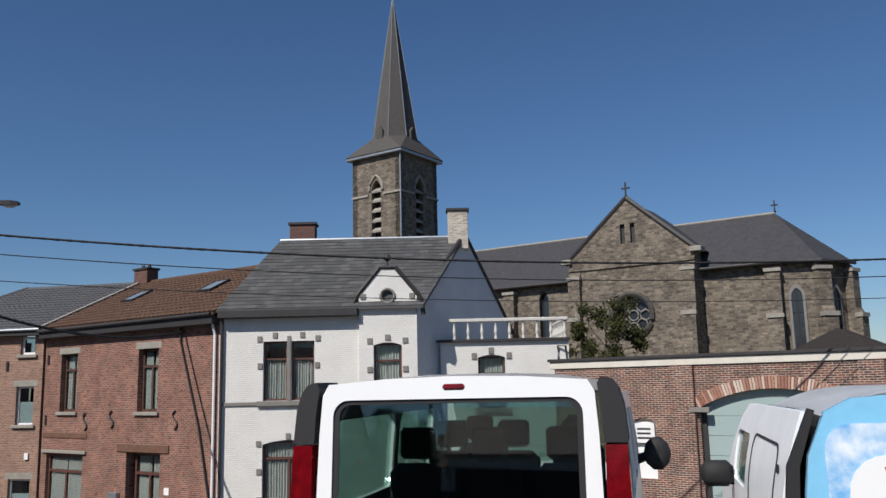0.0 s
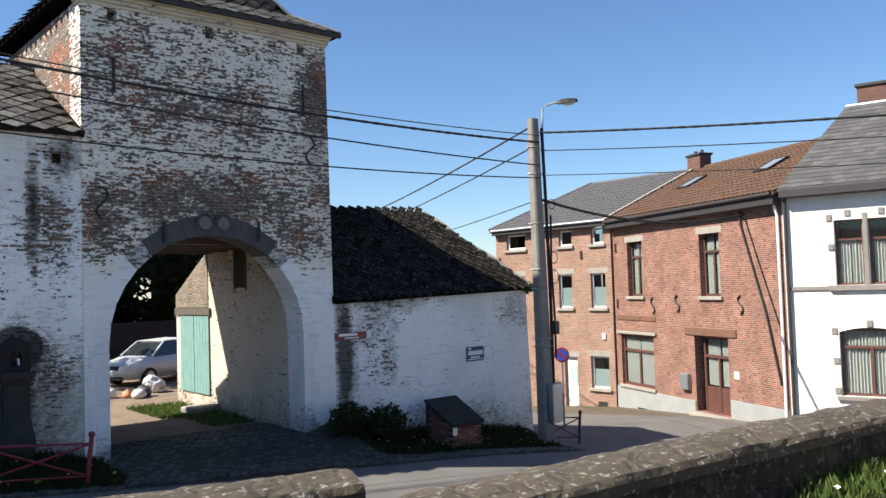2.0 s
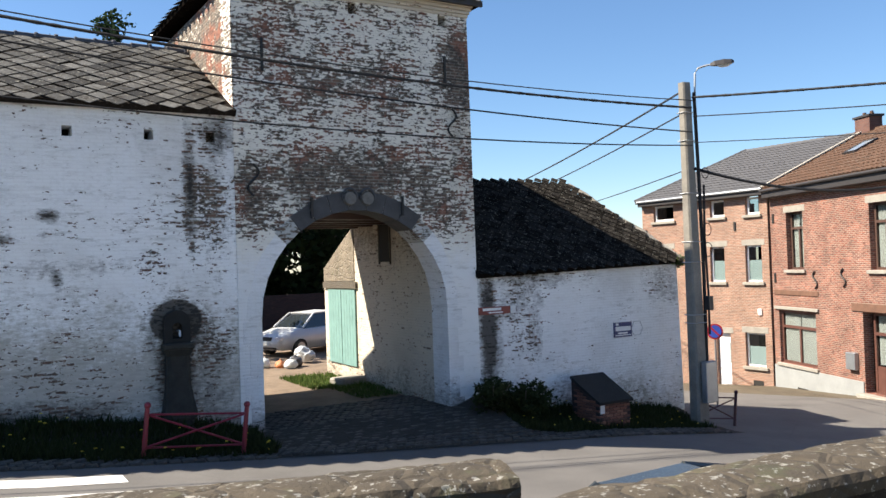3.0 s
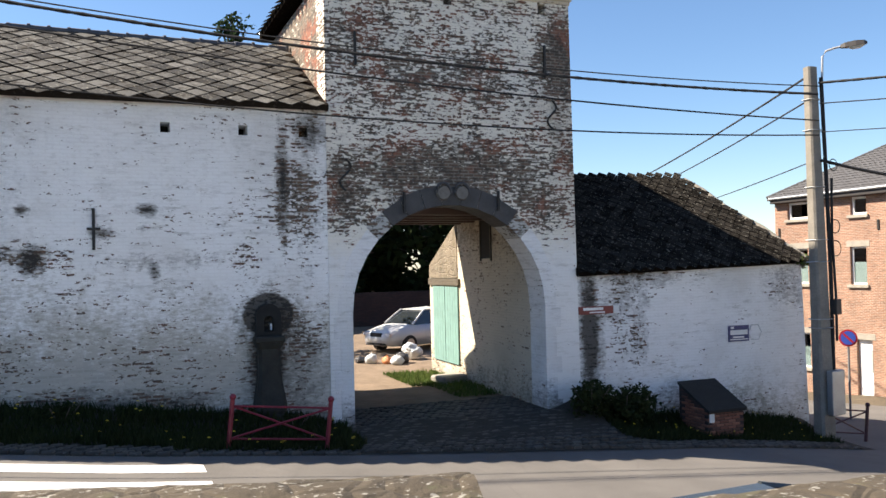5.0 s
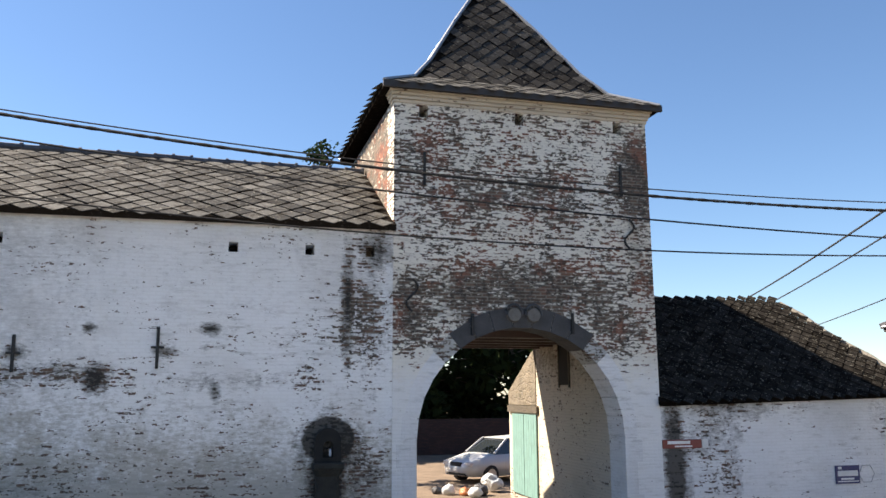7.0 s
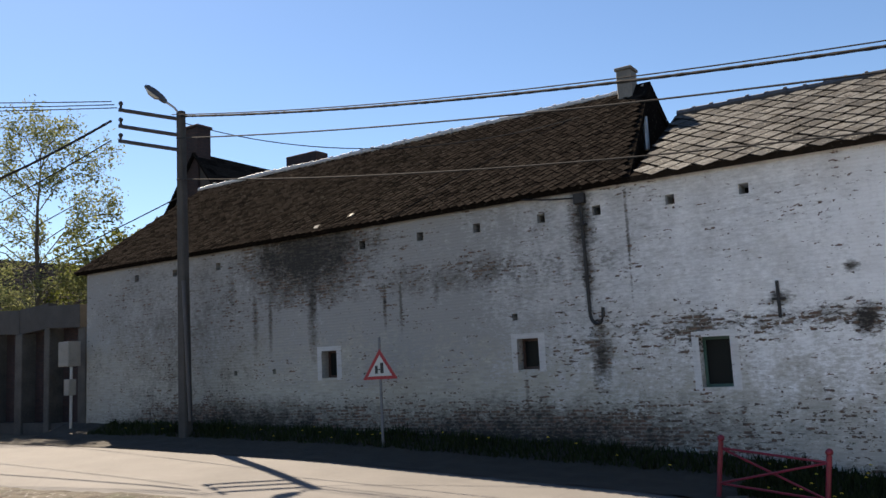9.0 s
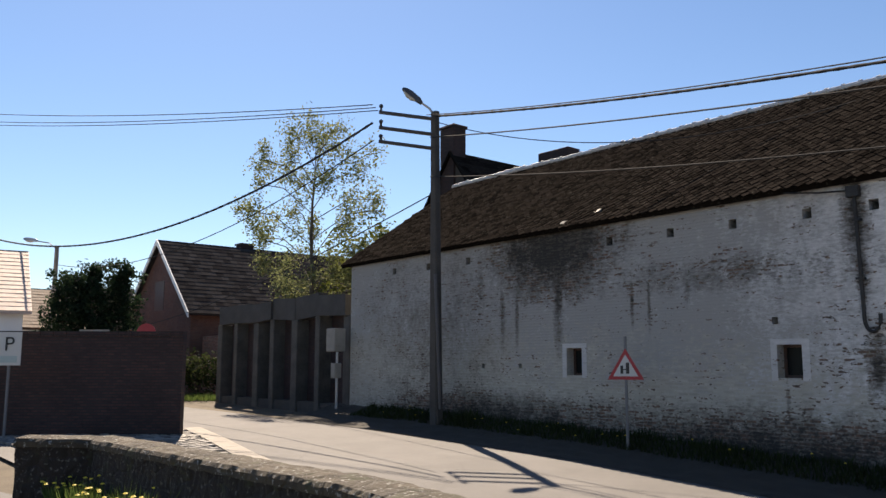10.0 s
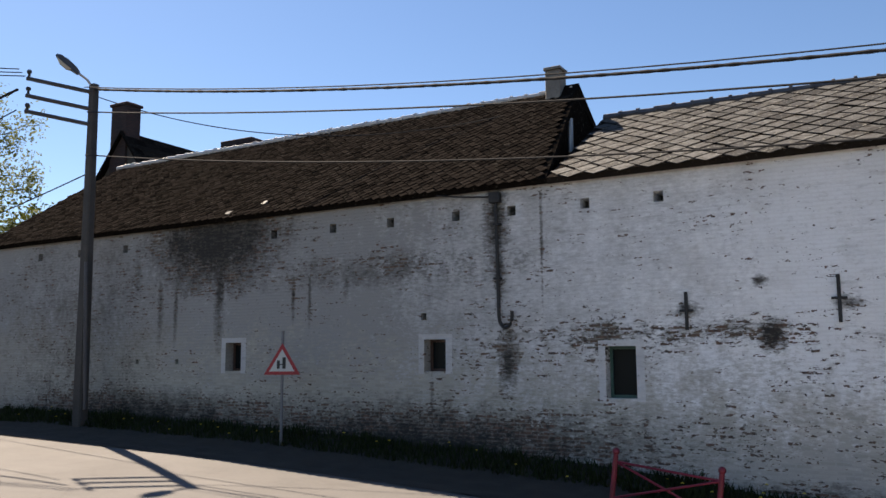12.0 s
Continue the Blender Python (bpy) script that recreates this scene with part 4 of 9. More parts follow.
def fountain():
    """The old iron pump against the wall, black with damp."""
    m = base("water_pump", Matrix.Translation((4.79, Y, -1.2)), "tall blackened stone wall pump with an arched niche", "pump")
    bm = bmesh.new()
    rings = []
    for hw, dp, z in ((0.24, 0.36, 0.0), (0.24, 0.36, 0.34), (0.28, 0.38, 0.40), (0.285, 0.37, 0.5), (0.26, 0.33, 0.65), (0.215, 0.25, 0.95), (0.20, 0.22, 1.3), (0.205, 0.22, 1.5), (0.24, 0.26, 1.56), (0.26, 0.28, 1.62)):
        rings.append([bm.verts.new(p) for p in ((-hw, 0, z), (-hw, -dp * 0.8, z), (-hw * 0.7, -dp, z), (hw * 0.7, -dp, z), (hw, -dp * 0.8, z), (hw, 0, z))])
    for a, b in zip(rings, rings[1:]):
        for k in range(6):
            bm.faces.new((a[k], a[(k + 1) % 6], b[(k + 1) % 6], b[k]))
    bm.faces.new(rings[0][::-1])
    bm.faces.new(rings[-1])
    part("pedestal", bm, M["pump_stone"], m)
    bm = bmesh.new()
    box(bm, -0.275, 0.275, -0.3, 0, 1.622, 1.73, 0.02)
    part("ledge", bm, M["pump_stone"], m)
    bm = bmesh.new()
    ring_wall(bm, arch_top(-0.23, 0.23, 1.732, 2.14, 0.19), [arch_top(-0.09, 0.09, 1.82, 2.02, 0.085)], -0.16, 0)
    part("head", bm, M["pump_black"], m)
    bm = bmesh.new()
    pipe(bm, [(0.03, -0.02, 1.95), (0.03, -0.2, 1.95), (0.03, -0.22, 1.85)], 0.022)
    part("spout", bm, M["steel"], m)


M["pump_stone"] = plain("pump_stone", (0.026, 0.025, 0.020), 0.9, 0, 0.6, 0.22, 0.012)
M["pump_black"] = plain("pump_soot", (0.012, 0.012, 0.011), 0.9, 0, 0.4, 0.15, 0.006)
fountain()


def low_wing():
    x0, x1 = TX1 + 0.02, 17.75
    bm = bmesh.new()
    ring_wall(bm, [(x0, -3.2), (x1 + 0.14, -3.2), (x1, 1.70), (x0, 1.58)], [], Y, Y + 0.5)
    tagged(link_mesh("wall_low", bm, M["wash_low"]), "low limewashed wall with dark damp streaks", "wall", kind="structure")
    bm = bmesh.new()
    prism(bm, [(x1, Y + 0.5, -3.2), (x1, Y + 6, -3.2), (x1, Y + 6, 1.7), (x1, Y + 0.5, 1.7)], (-0.45, 0, 0))
    tagged(link_mesh("wall_low_end", bm, M["wash_low"]), "end wall of the low wing", "wall", kind="structure")
    e = 16.6
    L = (x0, Y - 0.15, 1.55), (x1 + 0.15, Y - 0.15, 1.72), (x0, Y + 3.0, 3.98), (e, Y + 3.0, 3.90)
    r = slope("roof_low", *L, 0.12, M["slate_dark"], "sagging mossy slate roof of the low wing")
    slates(r, *L, 0.3, 0.3, M["slate_low"], 0, "low_slate", 1.0, 0.94, 0.35)
    slope("roof_low_hip", (x1 + 0.15, Y - 0.15, 1.72), (x1 + 0.15, Y + 6, 1.72), (e, Y + 3.0, 3.90), (e, Y + 3.1, 3.90), 0.12, M["slate_dark"], "hipped end of the low roof")
    slope("roof_low_back", (x1 + 0.15, Y + 6, 1.7), (x0, Y + 6, 1.7), (e, Y + 3.0, 3.90), (x0, Y + 3.0, 3.98), 0.12, M["slate_dark"], "back slope of the low roof")
    bm = bmesh.new()
    pipe(bm, [(x0 + (e - x0) * i / 12, Y + 3.0, 4.0 - 0.07 * i / 12 + 0.05 * noise.noise((i * 0.9, 0, 0))) for i in range(13)] + [(e + (x1 - e) * k / 6 + 0.1, Y + 3.0 - 3.1 * k / 6, 3.95 - 2.2 * k / 6 + 0.04 * math.sin(k * 2.0)) for k in range(7)], 0.07)
    part("ridge_mortar", bm, M["concrete"], r)


M["slate_low"] = slate_mat("low_wing_slate", (0.008, 0.0075, 0.007), (0.022, 0.020, 0.018), 0.5, True, 0.0)
low_wing()


def yard_side():
    """The wing along the gateway, sunlit past the tower's shade, with the turquoise doors."""
    def P(v, z, o=0.0):
        return (10.64 + 0.036 * v - o, Y + 0.62 + v, z)
    bm = bmesh.new()
    prof = [(0, -1.8), (6.7, -1.7), (6.7, 1.80), (5.75, 2.28), (5.0, 2.66), (4.0, 3.12), (3.7, 3.4), (3.7, 5.2), (0, 5.2)]
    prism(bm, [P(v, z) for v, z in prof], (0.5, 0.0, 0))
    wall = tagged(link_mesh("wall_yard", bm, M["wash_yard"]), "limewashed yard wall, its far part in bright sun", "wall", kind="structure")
    d = base("barn_door", Matrix(), "pair of closed pale turquoise plank doors under a wooden lintel", "door")
    for k, (v0, v1) in enumerate(((4.36, 5.33), (5.36, 6.33))):
        leaf = bmesh.new()
        for q in range(5):
            a, b = v0 + (v1 - v0) * q / 5, v0 + (v1 - v0) * (q + 1) / 5 - 0.012
            prism(leaf, [P(a, -0.90, 0.05), P(b, -0.90, 0.05), P(b, 1.18, 0.05), P(a, 1.18, 0.05)], (0.04, 0, 0))
        part("door_leaf", leaf, M["teal"], d)
    bm = bmesh.new()
    prism(bm, [P(4.25, 1.22, 0.07), P(6.66, 1.22, 0.07), P(6.66, 1.40, 0.07), P(4.25, 1.40, 0.07)], (0.069, 0, 0))
    part("lintel", bm, M["bark"], d, "weathered oak lintel")
    bm = bmesh.new()
    prism(bm, [P(v, z, 0.02) for v, z in ((4.42, 1.42), (6.69, 1.42), (6.69, 1.78), (5.75, 2.25), (5.0, 2.63), (4.42, 2.9))], (0.018, 0, 0))
    part("rubble_gable", bm, M["gable_rubble"], wall, "bare grey-brown rubble above the doors")
    w = base("window_4", Matrix(), "narrow dark slit window in the gateway wall", "window", kind="structure")
    bm = bmesh.new()
    prism(bm, [P(2.15, 1.91, 0.012), P(2.73, 1.91, 0.012), P(2.73, 2.88, 0.012), P(2.15, 2.88, 0.012)], (0.008, 0, 0))
    part("pane", bm, M["void"], w)
    bm = bmesh.new()
    for a, b, c, e in ((2.09, 2.15, 1.85, 2.94), (2.73, 2.79, 1.85, 2.94)):
        prism(bm, [P(a, c, 0.03), P(b, c, 0.03), P(b, e, 0.03), P(a, e, 0.03)], (0.028, 0, 0))
    part("window_frame", bm, M["bark"], w)
    s = base("stone_block", Matrix.Translation((10.3, Y + 4.6, -1.28)) @ Matrix.Rotation(0.3, 4, "Z"), "rough doorstep block of pale stone", "stone")
    bm = bmesh.new()
    box(bm, -0.4, 0.4, -0.3, 0.3, 0, 0.2, 0.04)
    part("block", bm, M["limestone"], s)


yard_side()

# ---- row houses across the side street ----


def turned(x, y, mx, my):
    """A frame whose x runs along (mx, my) and whose y runs into the building."""
    return Matrix.Translation((x, y, 0)) @ Matrix.Rotation(math.atan2(my, mx), 4, "Z")


FACE = turned(26.3, 14.6, -0.382, -0.924)
WFACE = turned(26.3, 14.6, 0.22, -0.975)
YFACE = turned(30.35, 24.5, 0.02, -1.0)
GFACE = turned(29.0, 3.1, -0.382, -0.924)


def frame_bars(bm, u0, u1, z0, z1, t, y, d, mull=(), trans=()):
    """A window frame as one ring: panes are cut out between its bars."""
    zs = [z0] + sorted(trans) + [z1]
    holes = []
    for i in range(len(zs) - 1):
        lo = zs[i] + (t if i == 0 else t * 0.5)
        hi = zs[i + 1] - (t if i == len(zs) - 2 else t * 0.5)
        um = [u for u, a, b in mull if a < (lo + hi) / 2 < b]
        us = [u0 + t] + [e for u in um for e in (u - t * 0.5, u + t * 0.5)] + [u1 - t]
        for k in range(0, len(us), 2):
            holes.append(rect(us[k], us[k + 1], lo, hi))
    ring_wall(bm, rect(u0, u1, z0, z1), holes, y, y + d)


def curtain(bm, u0, u1, z0, z1, y, folds=0.09):
    n = max(6, int((u1 - u0) / folds * 4))
    a = [bm.verts.new((u0 + (u1 - u0) * i / n, y + 0.03 * math.sin(i * 1.57) + 0.012 * math.sin(i * 0.7), z0)) for i in range(n + 1)]
    b = [bm.verts.new((v.co.x, v.co.y, z1)) for v in a]
    for i in range(n):
        bm.faces.new((a[i], a[i + 1], b[i + 1], b[i]))


def house_window(h, u0, u1, z0, z1, mat, mull=True, trans=0.72, t=0.06, deep=0.16, sill=None, lintel=None, drape="", glass=None, name="window"):
    """A window in a wall's opening: frame, panes, sill, lintel, curtain behind."""
    w = part(name, bmesh.new(), mat, h)
    w.data.materials.clear()
    bm = bmesh.new()
    zt = z0 + (z1 - z0) * trans if trans else z1
    um = (u0 + u1) / 2
    frame_bars(bm, u0, u1, z0, z1, t, deep, 0.07, [(um, z0 + t, zt - t * 0.6)] if mull else [], [zt] if trans else [])
    bm.to_mesh(w.data)
    w.data.materials.append(mat)
    bm.free()
    for a, b, c, d in ([(u0 + t, um - t * 0.55, z0 + t, zt), (um + t * 0.55, u1 - t, z0 + t, zt)] if mull else [(u0 + t, u1 - t, z0 + t, zt)]) + ([(u0 + t, u1 - t, zt, z1 - t)] if trans else []):
        bm = bmesh.new()
        box(bm, a, b, deep + 0.03, deep + 0.038, c, d)
        p = part("pane", bm, M["pane"], w)
        p.visible_shadow = False
    # black sheet in place of the unlit room
    bm = bmesh.new()
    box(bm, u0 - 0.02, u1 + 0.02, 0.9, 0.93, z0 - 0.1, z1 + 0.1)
    part("room_dark_sheet", bm, M["void"], w)
    if drape:
        bm = bmesh.new()
        if drape == "blind":
            box(bm, u0 + t, u1 - t, deep + 0.05, deep + 0.06, z0 + t, z0 + (z1 - z0) * 0.6)
            part("blind", bm, M["blind"], w, "frosted lower pane")
        else:
            zc = zt if drape == "low" else z1 - t
            curtain(bm, u0 + t, u0 + (u1 - u0) * (0.46 if drape == "open" else 0.5), z0 + t, zc, deep + 0.09)
            curtain(bm, u0 + (u1 - u0) * (0.54 if drape == "open" else 0.5), u1 - t, z0 + t, zc, deep + 0.09)
            part("curtain", bm, M["curtain"], w, "pale net curtain")
    if sill:
        bm = bmesh.new()
        box(bm, u0 - 0.12, u1 + 0.12, -0.1, 0.15, z0 - 0.13, z0 - 0.004, 0.012)
        part("sill", bm, sill, w)
    if lintel:
        bm = bmesh.new()
        box(bm, u0 - 0.16, u1 + 0.16, -0.012, 0.12, z1 + 0.003, z1 + 0.25, 0.006)
        part("lintel", bm, lintel, w)
    return w


def pane_mat():
    """Thin clear glass: mostly seen through, with a sky reflection."""
    m = Mat("clear_pane", 0.03)
    t = m.t
    tr = t.nodes.new("ShaderNodeBsdfTransparent")
    tr.inputs[0].default_value = (0.72, 0.76, 0.76, 1)
    gl = t.nodes.new("ShaderNodeBsdfGlossy")
    gl.inputs["Roughness"].default_value = 0.03
    lw = t.nodes.new("ShaderNodeLayerWeight")
    lw.inputs[0].default_value = 0.5
    fr = m.math("ADD", m.math("MULTIPLY", m.math("POWER", lw.outputs["Facing"], 5.0), 0.8), 0.04)
    mx = t.nodes.new("ShaderNodeMixShader")
    t.links.new(fr, mx.inputs[0])
    t.links.new(tr.outputs[0], mx.inputs[1])
    t.links.new(gl.outputs[0], mx.inputs[2])
    t.links.new(mx.outputs[0], t.nodes["Material Output"].inputs[0])
    return m.m


M["pane"] = pane_mat()
# pale blue-grey colour stands in for the sky's reflection in the skylights
M["skylight_pane"] = plain("skylight_pane", (0.30, 0.34, 0.37), 0.12, 0.3, 0.1, 0.5)
M["quoin"] = plain("quoin_stone", (0.20, 0.185, 0.165), 0.8, 0, 0.2, 0.2, 0.003)
M["ochre_lintel"] = plain("rusty_lintel", (0.135, 0.068, 0.043), 0.8, 0, 0.35, 0.3)


def box_part(name, mat, parent, *b, bev=0.0, label=""):
    bm = bmesh.new()
    box(bm, *b, bev)
    return part(name, bm, mat, parent, label)


def chimney(parent, u, v, z0, z1, w, d, mat, pots=0):
    c = box_part("chimney", mat, parent, u - w / 2, u + w / 2, v - d / 2, v + d / 2, z0, z1, bev=0.01)
    box_part("cap", M["dark_trim"], c, u - w / 2 - 0.06, u + w / 2 + 0.06, v - d / 2 - 0.06, v + d / 2 + 0.06, z1 + 0.002, z1 + 0.1, bev=0.01)
    for k in range(pots):
        bm = bmesh.new()
        uu = u - w / 4 + w / 2 * k / max(1, pots - 1)
        tube(bm, (uu, v, z1 + 0.1), (uu, v, z1 + 0.26), 0.08, 0.07, 10)
        part("pot", bm, M["tile_red"], c)


def skylight(parent, u, v, z, pitch, lit):
    s = part("skylight", bmesh.new(), M["dark_trim"], parent)
    m = Matrix.Translation((u, v, z)) @ Matrix.Rotation(pitch, 4, "X")
    bm = bmesh.new()
    frame_bars_flat = ((-0.4, 0.4, -0.55, -0.48), (-0.4, 0.4, 0.48, 0.55), (-0.4, -0.33, -0.48, 0.48), (0.33, 0.4, -0.48, 0.48))
    for a, b, c, d in frame_bars_flat:
        box(bm, a, b, c, d, 0.0, 0.13, 0, m)
    bm.to_mesh(s.data)
    bm.free()
    bm = bmesh.new()
    box(bm, -0.33, 0.33, -0.48, 0.48, 0.09, 0.11, 0, m)
    part("pane", bm, M["skylight_pane"], s)


def tile_rows(parent, p00, p10, p01, p11, mat, w=0.25, h=0.34, name="roof_tile"):
    """Rows of pantiles as one field."""
    p00, p10, p01, p11 = (Vector(p) for p in (p00, p10, p01, p11))
    bm = bmesh.new()
    eu = (p10 - p00).normalized()
    n = eu.cross(p01 - p00).normalized()
    rows = max(1, int((p01 - p00).length / h))
    for j in range(rows):
        a0, b0 = p00.lerp(p01, j / rows), p10.lerp(p11, j / rows)
        a1, b1 = p00.lerp(p01, (j + 1) / rows), p10.lerp(p11, (j + 1) / rows)
        cols = max(1, int((b0 - a0).length / w))
        lo, hi = [], []
        for i in range(cols * 4 + 1):
            f = i / (cols * 4)
            wv = (0.0, 0.035, 0.02, 0.0)[i % 4]
            lo.append(bm.verts.new(a0.lerp(b0, f) + n * (0.045 + wv)))
            hi.append(bm.verts.new(a1.lerp(b1, f) + n * (0.01 + wv)))
        lo2 = [bm.verts.new(v.co - n * 0.035) for v in lo]
        for i in range(cols * 4):
            bm.faces.new((lo[i], lo[i + 1], hi[i + 1], hi[i]))
            bm.faces.new((lo2[i], lo2[i + 1], lo[i + 1], lo[i]))
    ob = part(name, bm, mat, parent, smooth=False)
    ob["kind"] = "stuff"
    return ob


def slate_rows(parent, p00, p10, p01, p11, mat, w=0.32, h=0.22, name="roof_slate"):
    """Courses of flat slates, each one a shade different."""
    p00, p10, p01, p11 = (Vector(p) for p in (p00, p10, p01, p11))
    bm = bmesh.new()
    eu = (p10 - p00).normalized()
    n = eu.cross(p01 - p00).normalized()
    rows = max(1, int((p01 - p00).length / h))
    for j in range(rows):
        a0, b0 = p00.lerp(p01, j / rows), p10.lerp(p11, j / rows)
        a1, b1 = p00.lerp(p01, (j + 1.1) / rows), p10.lerp(p11, (j + 1.1) / rows)
        L = (b0 - a0).length
        u = -w * 0.5 * (j % 2)
        while u < L:
            f0, f1 = max(0, u + 0.004) / L, min(L, u + w - 0.004) / L
            if f1 > f0:
                k = n * random.uniform(0.012, 0.022)
                q = [bm.verts.new(p) for p in (a0.lerp(b0, f0) + k, a0.lerp(b0, f1) + k, a1.lerp(b1, f1) + n * 0.002, a1.lerp(b1, f0) + n * 0.002)]
                r = [bm.verts.new(q[0].co - n * 0.012), bm.verts.new(q[1].co - n * 0.012)]
                bm.faces.new(q)
                bm.faces.new((r[0], r[1], q[1], q[0]))
            u += w
    ob = part(name, bm, mat, parent)
    ob["kind"] = "stuff"
    return ob


def brick_house():
    h = base("row_house", FACE, "red brick row house with brown tiled roof and dark wooden windows", "house", "row houses")
    u0, u1, z1, rv, rz, D = -10.6, 0.0, 4.40, 4.5, 6.75, 9.0
    op = [rect(-9.45, -8.3, 1.13, 3.38), rect(-4.42, -3.25, 1.13, 3.38), rect(-4.95, -3.0, -3.08, -0.33), rect(-10.2, -7.7, -2.6, -0.52)]
    bm = bmesh.new()
    ring_wall(bm, rect(u0, u1, -4.4, z1), op, 0, 0.35)
    part("front_wall", bm, M["brick_red"], h)
    bm = bmesh.new()
    prism(bm, [(u0, 0.35, -4.4), (u0, D, -4.4), (u0, D, z1), (u0, rv, rz - 0.1), (u0, 0.35, z1)], (0.3, 0, 0))
    part("side_wall", bm, M["brick_red"], h)
    bm = bmesh.new()
    box(bm, u0 + 0.3, u1, D - 0.3, D, -4.4, z1)
    part("back_wall", bm, M["brick_red"], h)
    bm = bmesh.new()
    a, b, c, d = (u0, -0.3, z1 + 0.05), (u1, -0.3, z1 + 0.05), (u1 + 1.2, rv, rz), (u0, rv, rz)
    prism(bm, [a, b, c, d], (0, 0, -0.1))
    prism(bm, [(u0, D + 0.3, z1), d, c, (u1, D + 0.3, z1)], (0, 0, -0.1))
    roof = part("roof", bm, M["tile_red"], h)
    tile_rows(roof, a, b, d, c, M["tile_red"])
    bm = bmesh.new()
    n = 26
    for i in range(n):
        p, q = Vector(d).lerp(Vector(c), i / n), Vector(d).lerp(Vector(c), (i + 0.97) / n)
        tube(bm, p, q, 0.10, 0.085, 8)
    part("ridge_tiles", bm, M["tile_red"], roof)
    bm = bmesh.new()
    prism(bm, [(u0 - 0.12, -0.3, z1 + 0.12), (u0 + 0.12, -0.3, z1 + 0.12), (u0 + 0.12, rv, rz + 0.1), (u0 - 0.12, rv, rz + 0.1)], (0, 0, 0.05))
    part("verge", bm, M["limestone"], roof, "pale mortar verge")
    pt = math.atan2(rz - z1, rv + 0.3)
    for u, v in ((-7.9, 2.3), (-3.2, 2.4)):
        skylight(roof, u, v, z1 + 0.05 + (v + 0.3) * math.tan(pt) - 0.02, pt, True)
    box_part("cornice", M["dark_trim"], h, u0, u1, -0.36, -0.003, z1 - 0.36, z1 - 0.06, bev=0.02, label="dark painted eaves box")
    bm = bmesh.new()
    pipe(bm, [(u0, -0.42, z1 - 0.06), (u1, -0.42, z1 - 0.02)], 0.06, 8)
    part("gutter", bm, M["dark_trim"], h)
    chimney(h, u0 + 0.15, rv, rz - 0.7, rz + 0.55, 0.95, 0.6, M["brick_dim"], 2)
    for (a, b, c, d) in ((-9.45, -8.3, 1.13, 3.38), (-4.42, -3.25, 1.13, 3.38)):
        house_window(h, a, b, c, d, M["wood_dark"], True, 0.72, 0.09, 0.2, M["limestone"], M["limestone"], "open")
    house_window(h, -10.2, -7.7, -2.6, -0.52, M["wood_red"], True, 0.7, 0.1, 0.12, M["limestone"], None, "all")
    box_part("lintel_beam", M["limestone"], h, -10.45, -7.45, -0.09, -0.003, -0.46, -0.34, bev=0.01)
    box_part("lintel_beam", M["ochre_lintel"], h, -10.45, -7.45, -0.03, -0.003, 0.12, 0.32, bev=0.01, label="rust-stained concrete band")
    box_part("lintel_beam", M["ochre_lintel"], h, -5.5, -2.5, -0.05, -0.003, -0.3, -0.02, bev=0.01, label="rust-brown door lintel")
    # front door
    d = part("door", bmesh.new(), M["wood_red"], h, "red-brown glazed double door")
    bm = bmesh.new()
    frame_bars(bm, -4.75, -3.0, -3.08, -0.33, 0.1, 0.25, 0.09, [(-3.875, -2.98, -1.1)], [-1.05])
    bm.to_mesh(d.data)
    bm.free()
    for a, b in ((-4.65, -3.93), (-3.82, -3.1)):
        box_part("door_panel", M["wood_red"], d, a, b, 0.27, 0.31, -2.98, -2.15)
    for a, b, c, e in ((-4.65, -3.93, -2.13, -1.1), (-3.82, -3.1, -2.13, -1.1), (-4.65, -3.1, -1.0, -0.43)):
        box_part("pane", M["pane"], d, a, b, 0.29, 0.297, c, e).visible_shadow = False
    bm = bmesh.new()
    curtain(bm, -4.62, -3.95, -2.1, -0.45, 0.36)
    curtain(bm, -3.8, -3.12, -2.1, -0.45, 0.36)
    part("curtain", bm, M["curtain"], d)
    box_part("room_dark_sheet", M["void"], d, -4.95, -3.0, 0.9, 0.93, -3.1, -0.2)
    box_part("doorstep", M["limestone"], h, -5.0, -2.9, -0.35, 0.25, -3.3, -3.085, bev=0.02)
    # pale rendered plinth, left and right of the door
    box_part("plinth", M["grey_render"], h, -10.6, -5.0, -0.04, -0.002, -4.3, -2.72, bev=0.005)
    box_part("plinth", M["grey_render"], h, -2.95, -0.05, -0.04, -0.002, -4.3, -2.45, bev=0.005)
    box_part("cellar_vent", M["void"], h, -9.0, -8.3, -0.05, -0.041, -3.75, -3.45)
    box_part("letter_box", M["zinc"], h, -5.75, -5.25, -0.18, -0.003, -2.35, -1.75, bev=0.02, label="grey metal letter box")
    box_part("door_number_plate", M["mark"], h, -2.72, -2.45, -0.02, -0.003, -1.7, -1.45)
    # iron anchors
    for u, z in ((-7.6, 0.75), (-5.9, 0.85), (-2.2, 0.85), (-10.35, 3.2), (-10.35, 0.8)):
        bm = bmesh.new()
        if u > -9:
            pipe(bm, [(u + 0.13 * math.sin(6.28 * t), -0.04, z - 0.32 + 0.64 * t) for t in [i / 10 for i in range(11)]], 0.03)
        else:
            box(bm, u - 0.06, u + 0.06, -0.05, -0.003, z - 0.2, z + 0.2, 0.02)
        part("wall_anchor", bm, M["iron"], h)
    bm = bmesh.new()
    pipe(bm, [(-0.12, -0.3, z1 - 0.1), (-0.12, -0.1, z1 - 0.7), (-0.12, -0.1, -3.0)], 0.045, 8)
    part("down_pipe", bm, M["pvc"], h, "white rainwater pipe")
    bm = bmesh.new()
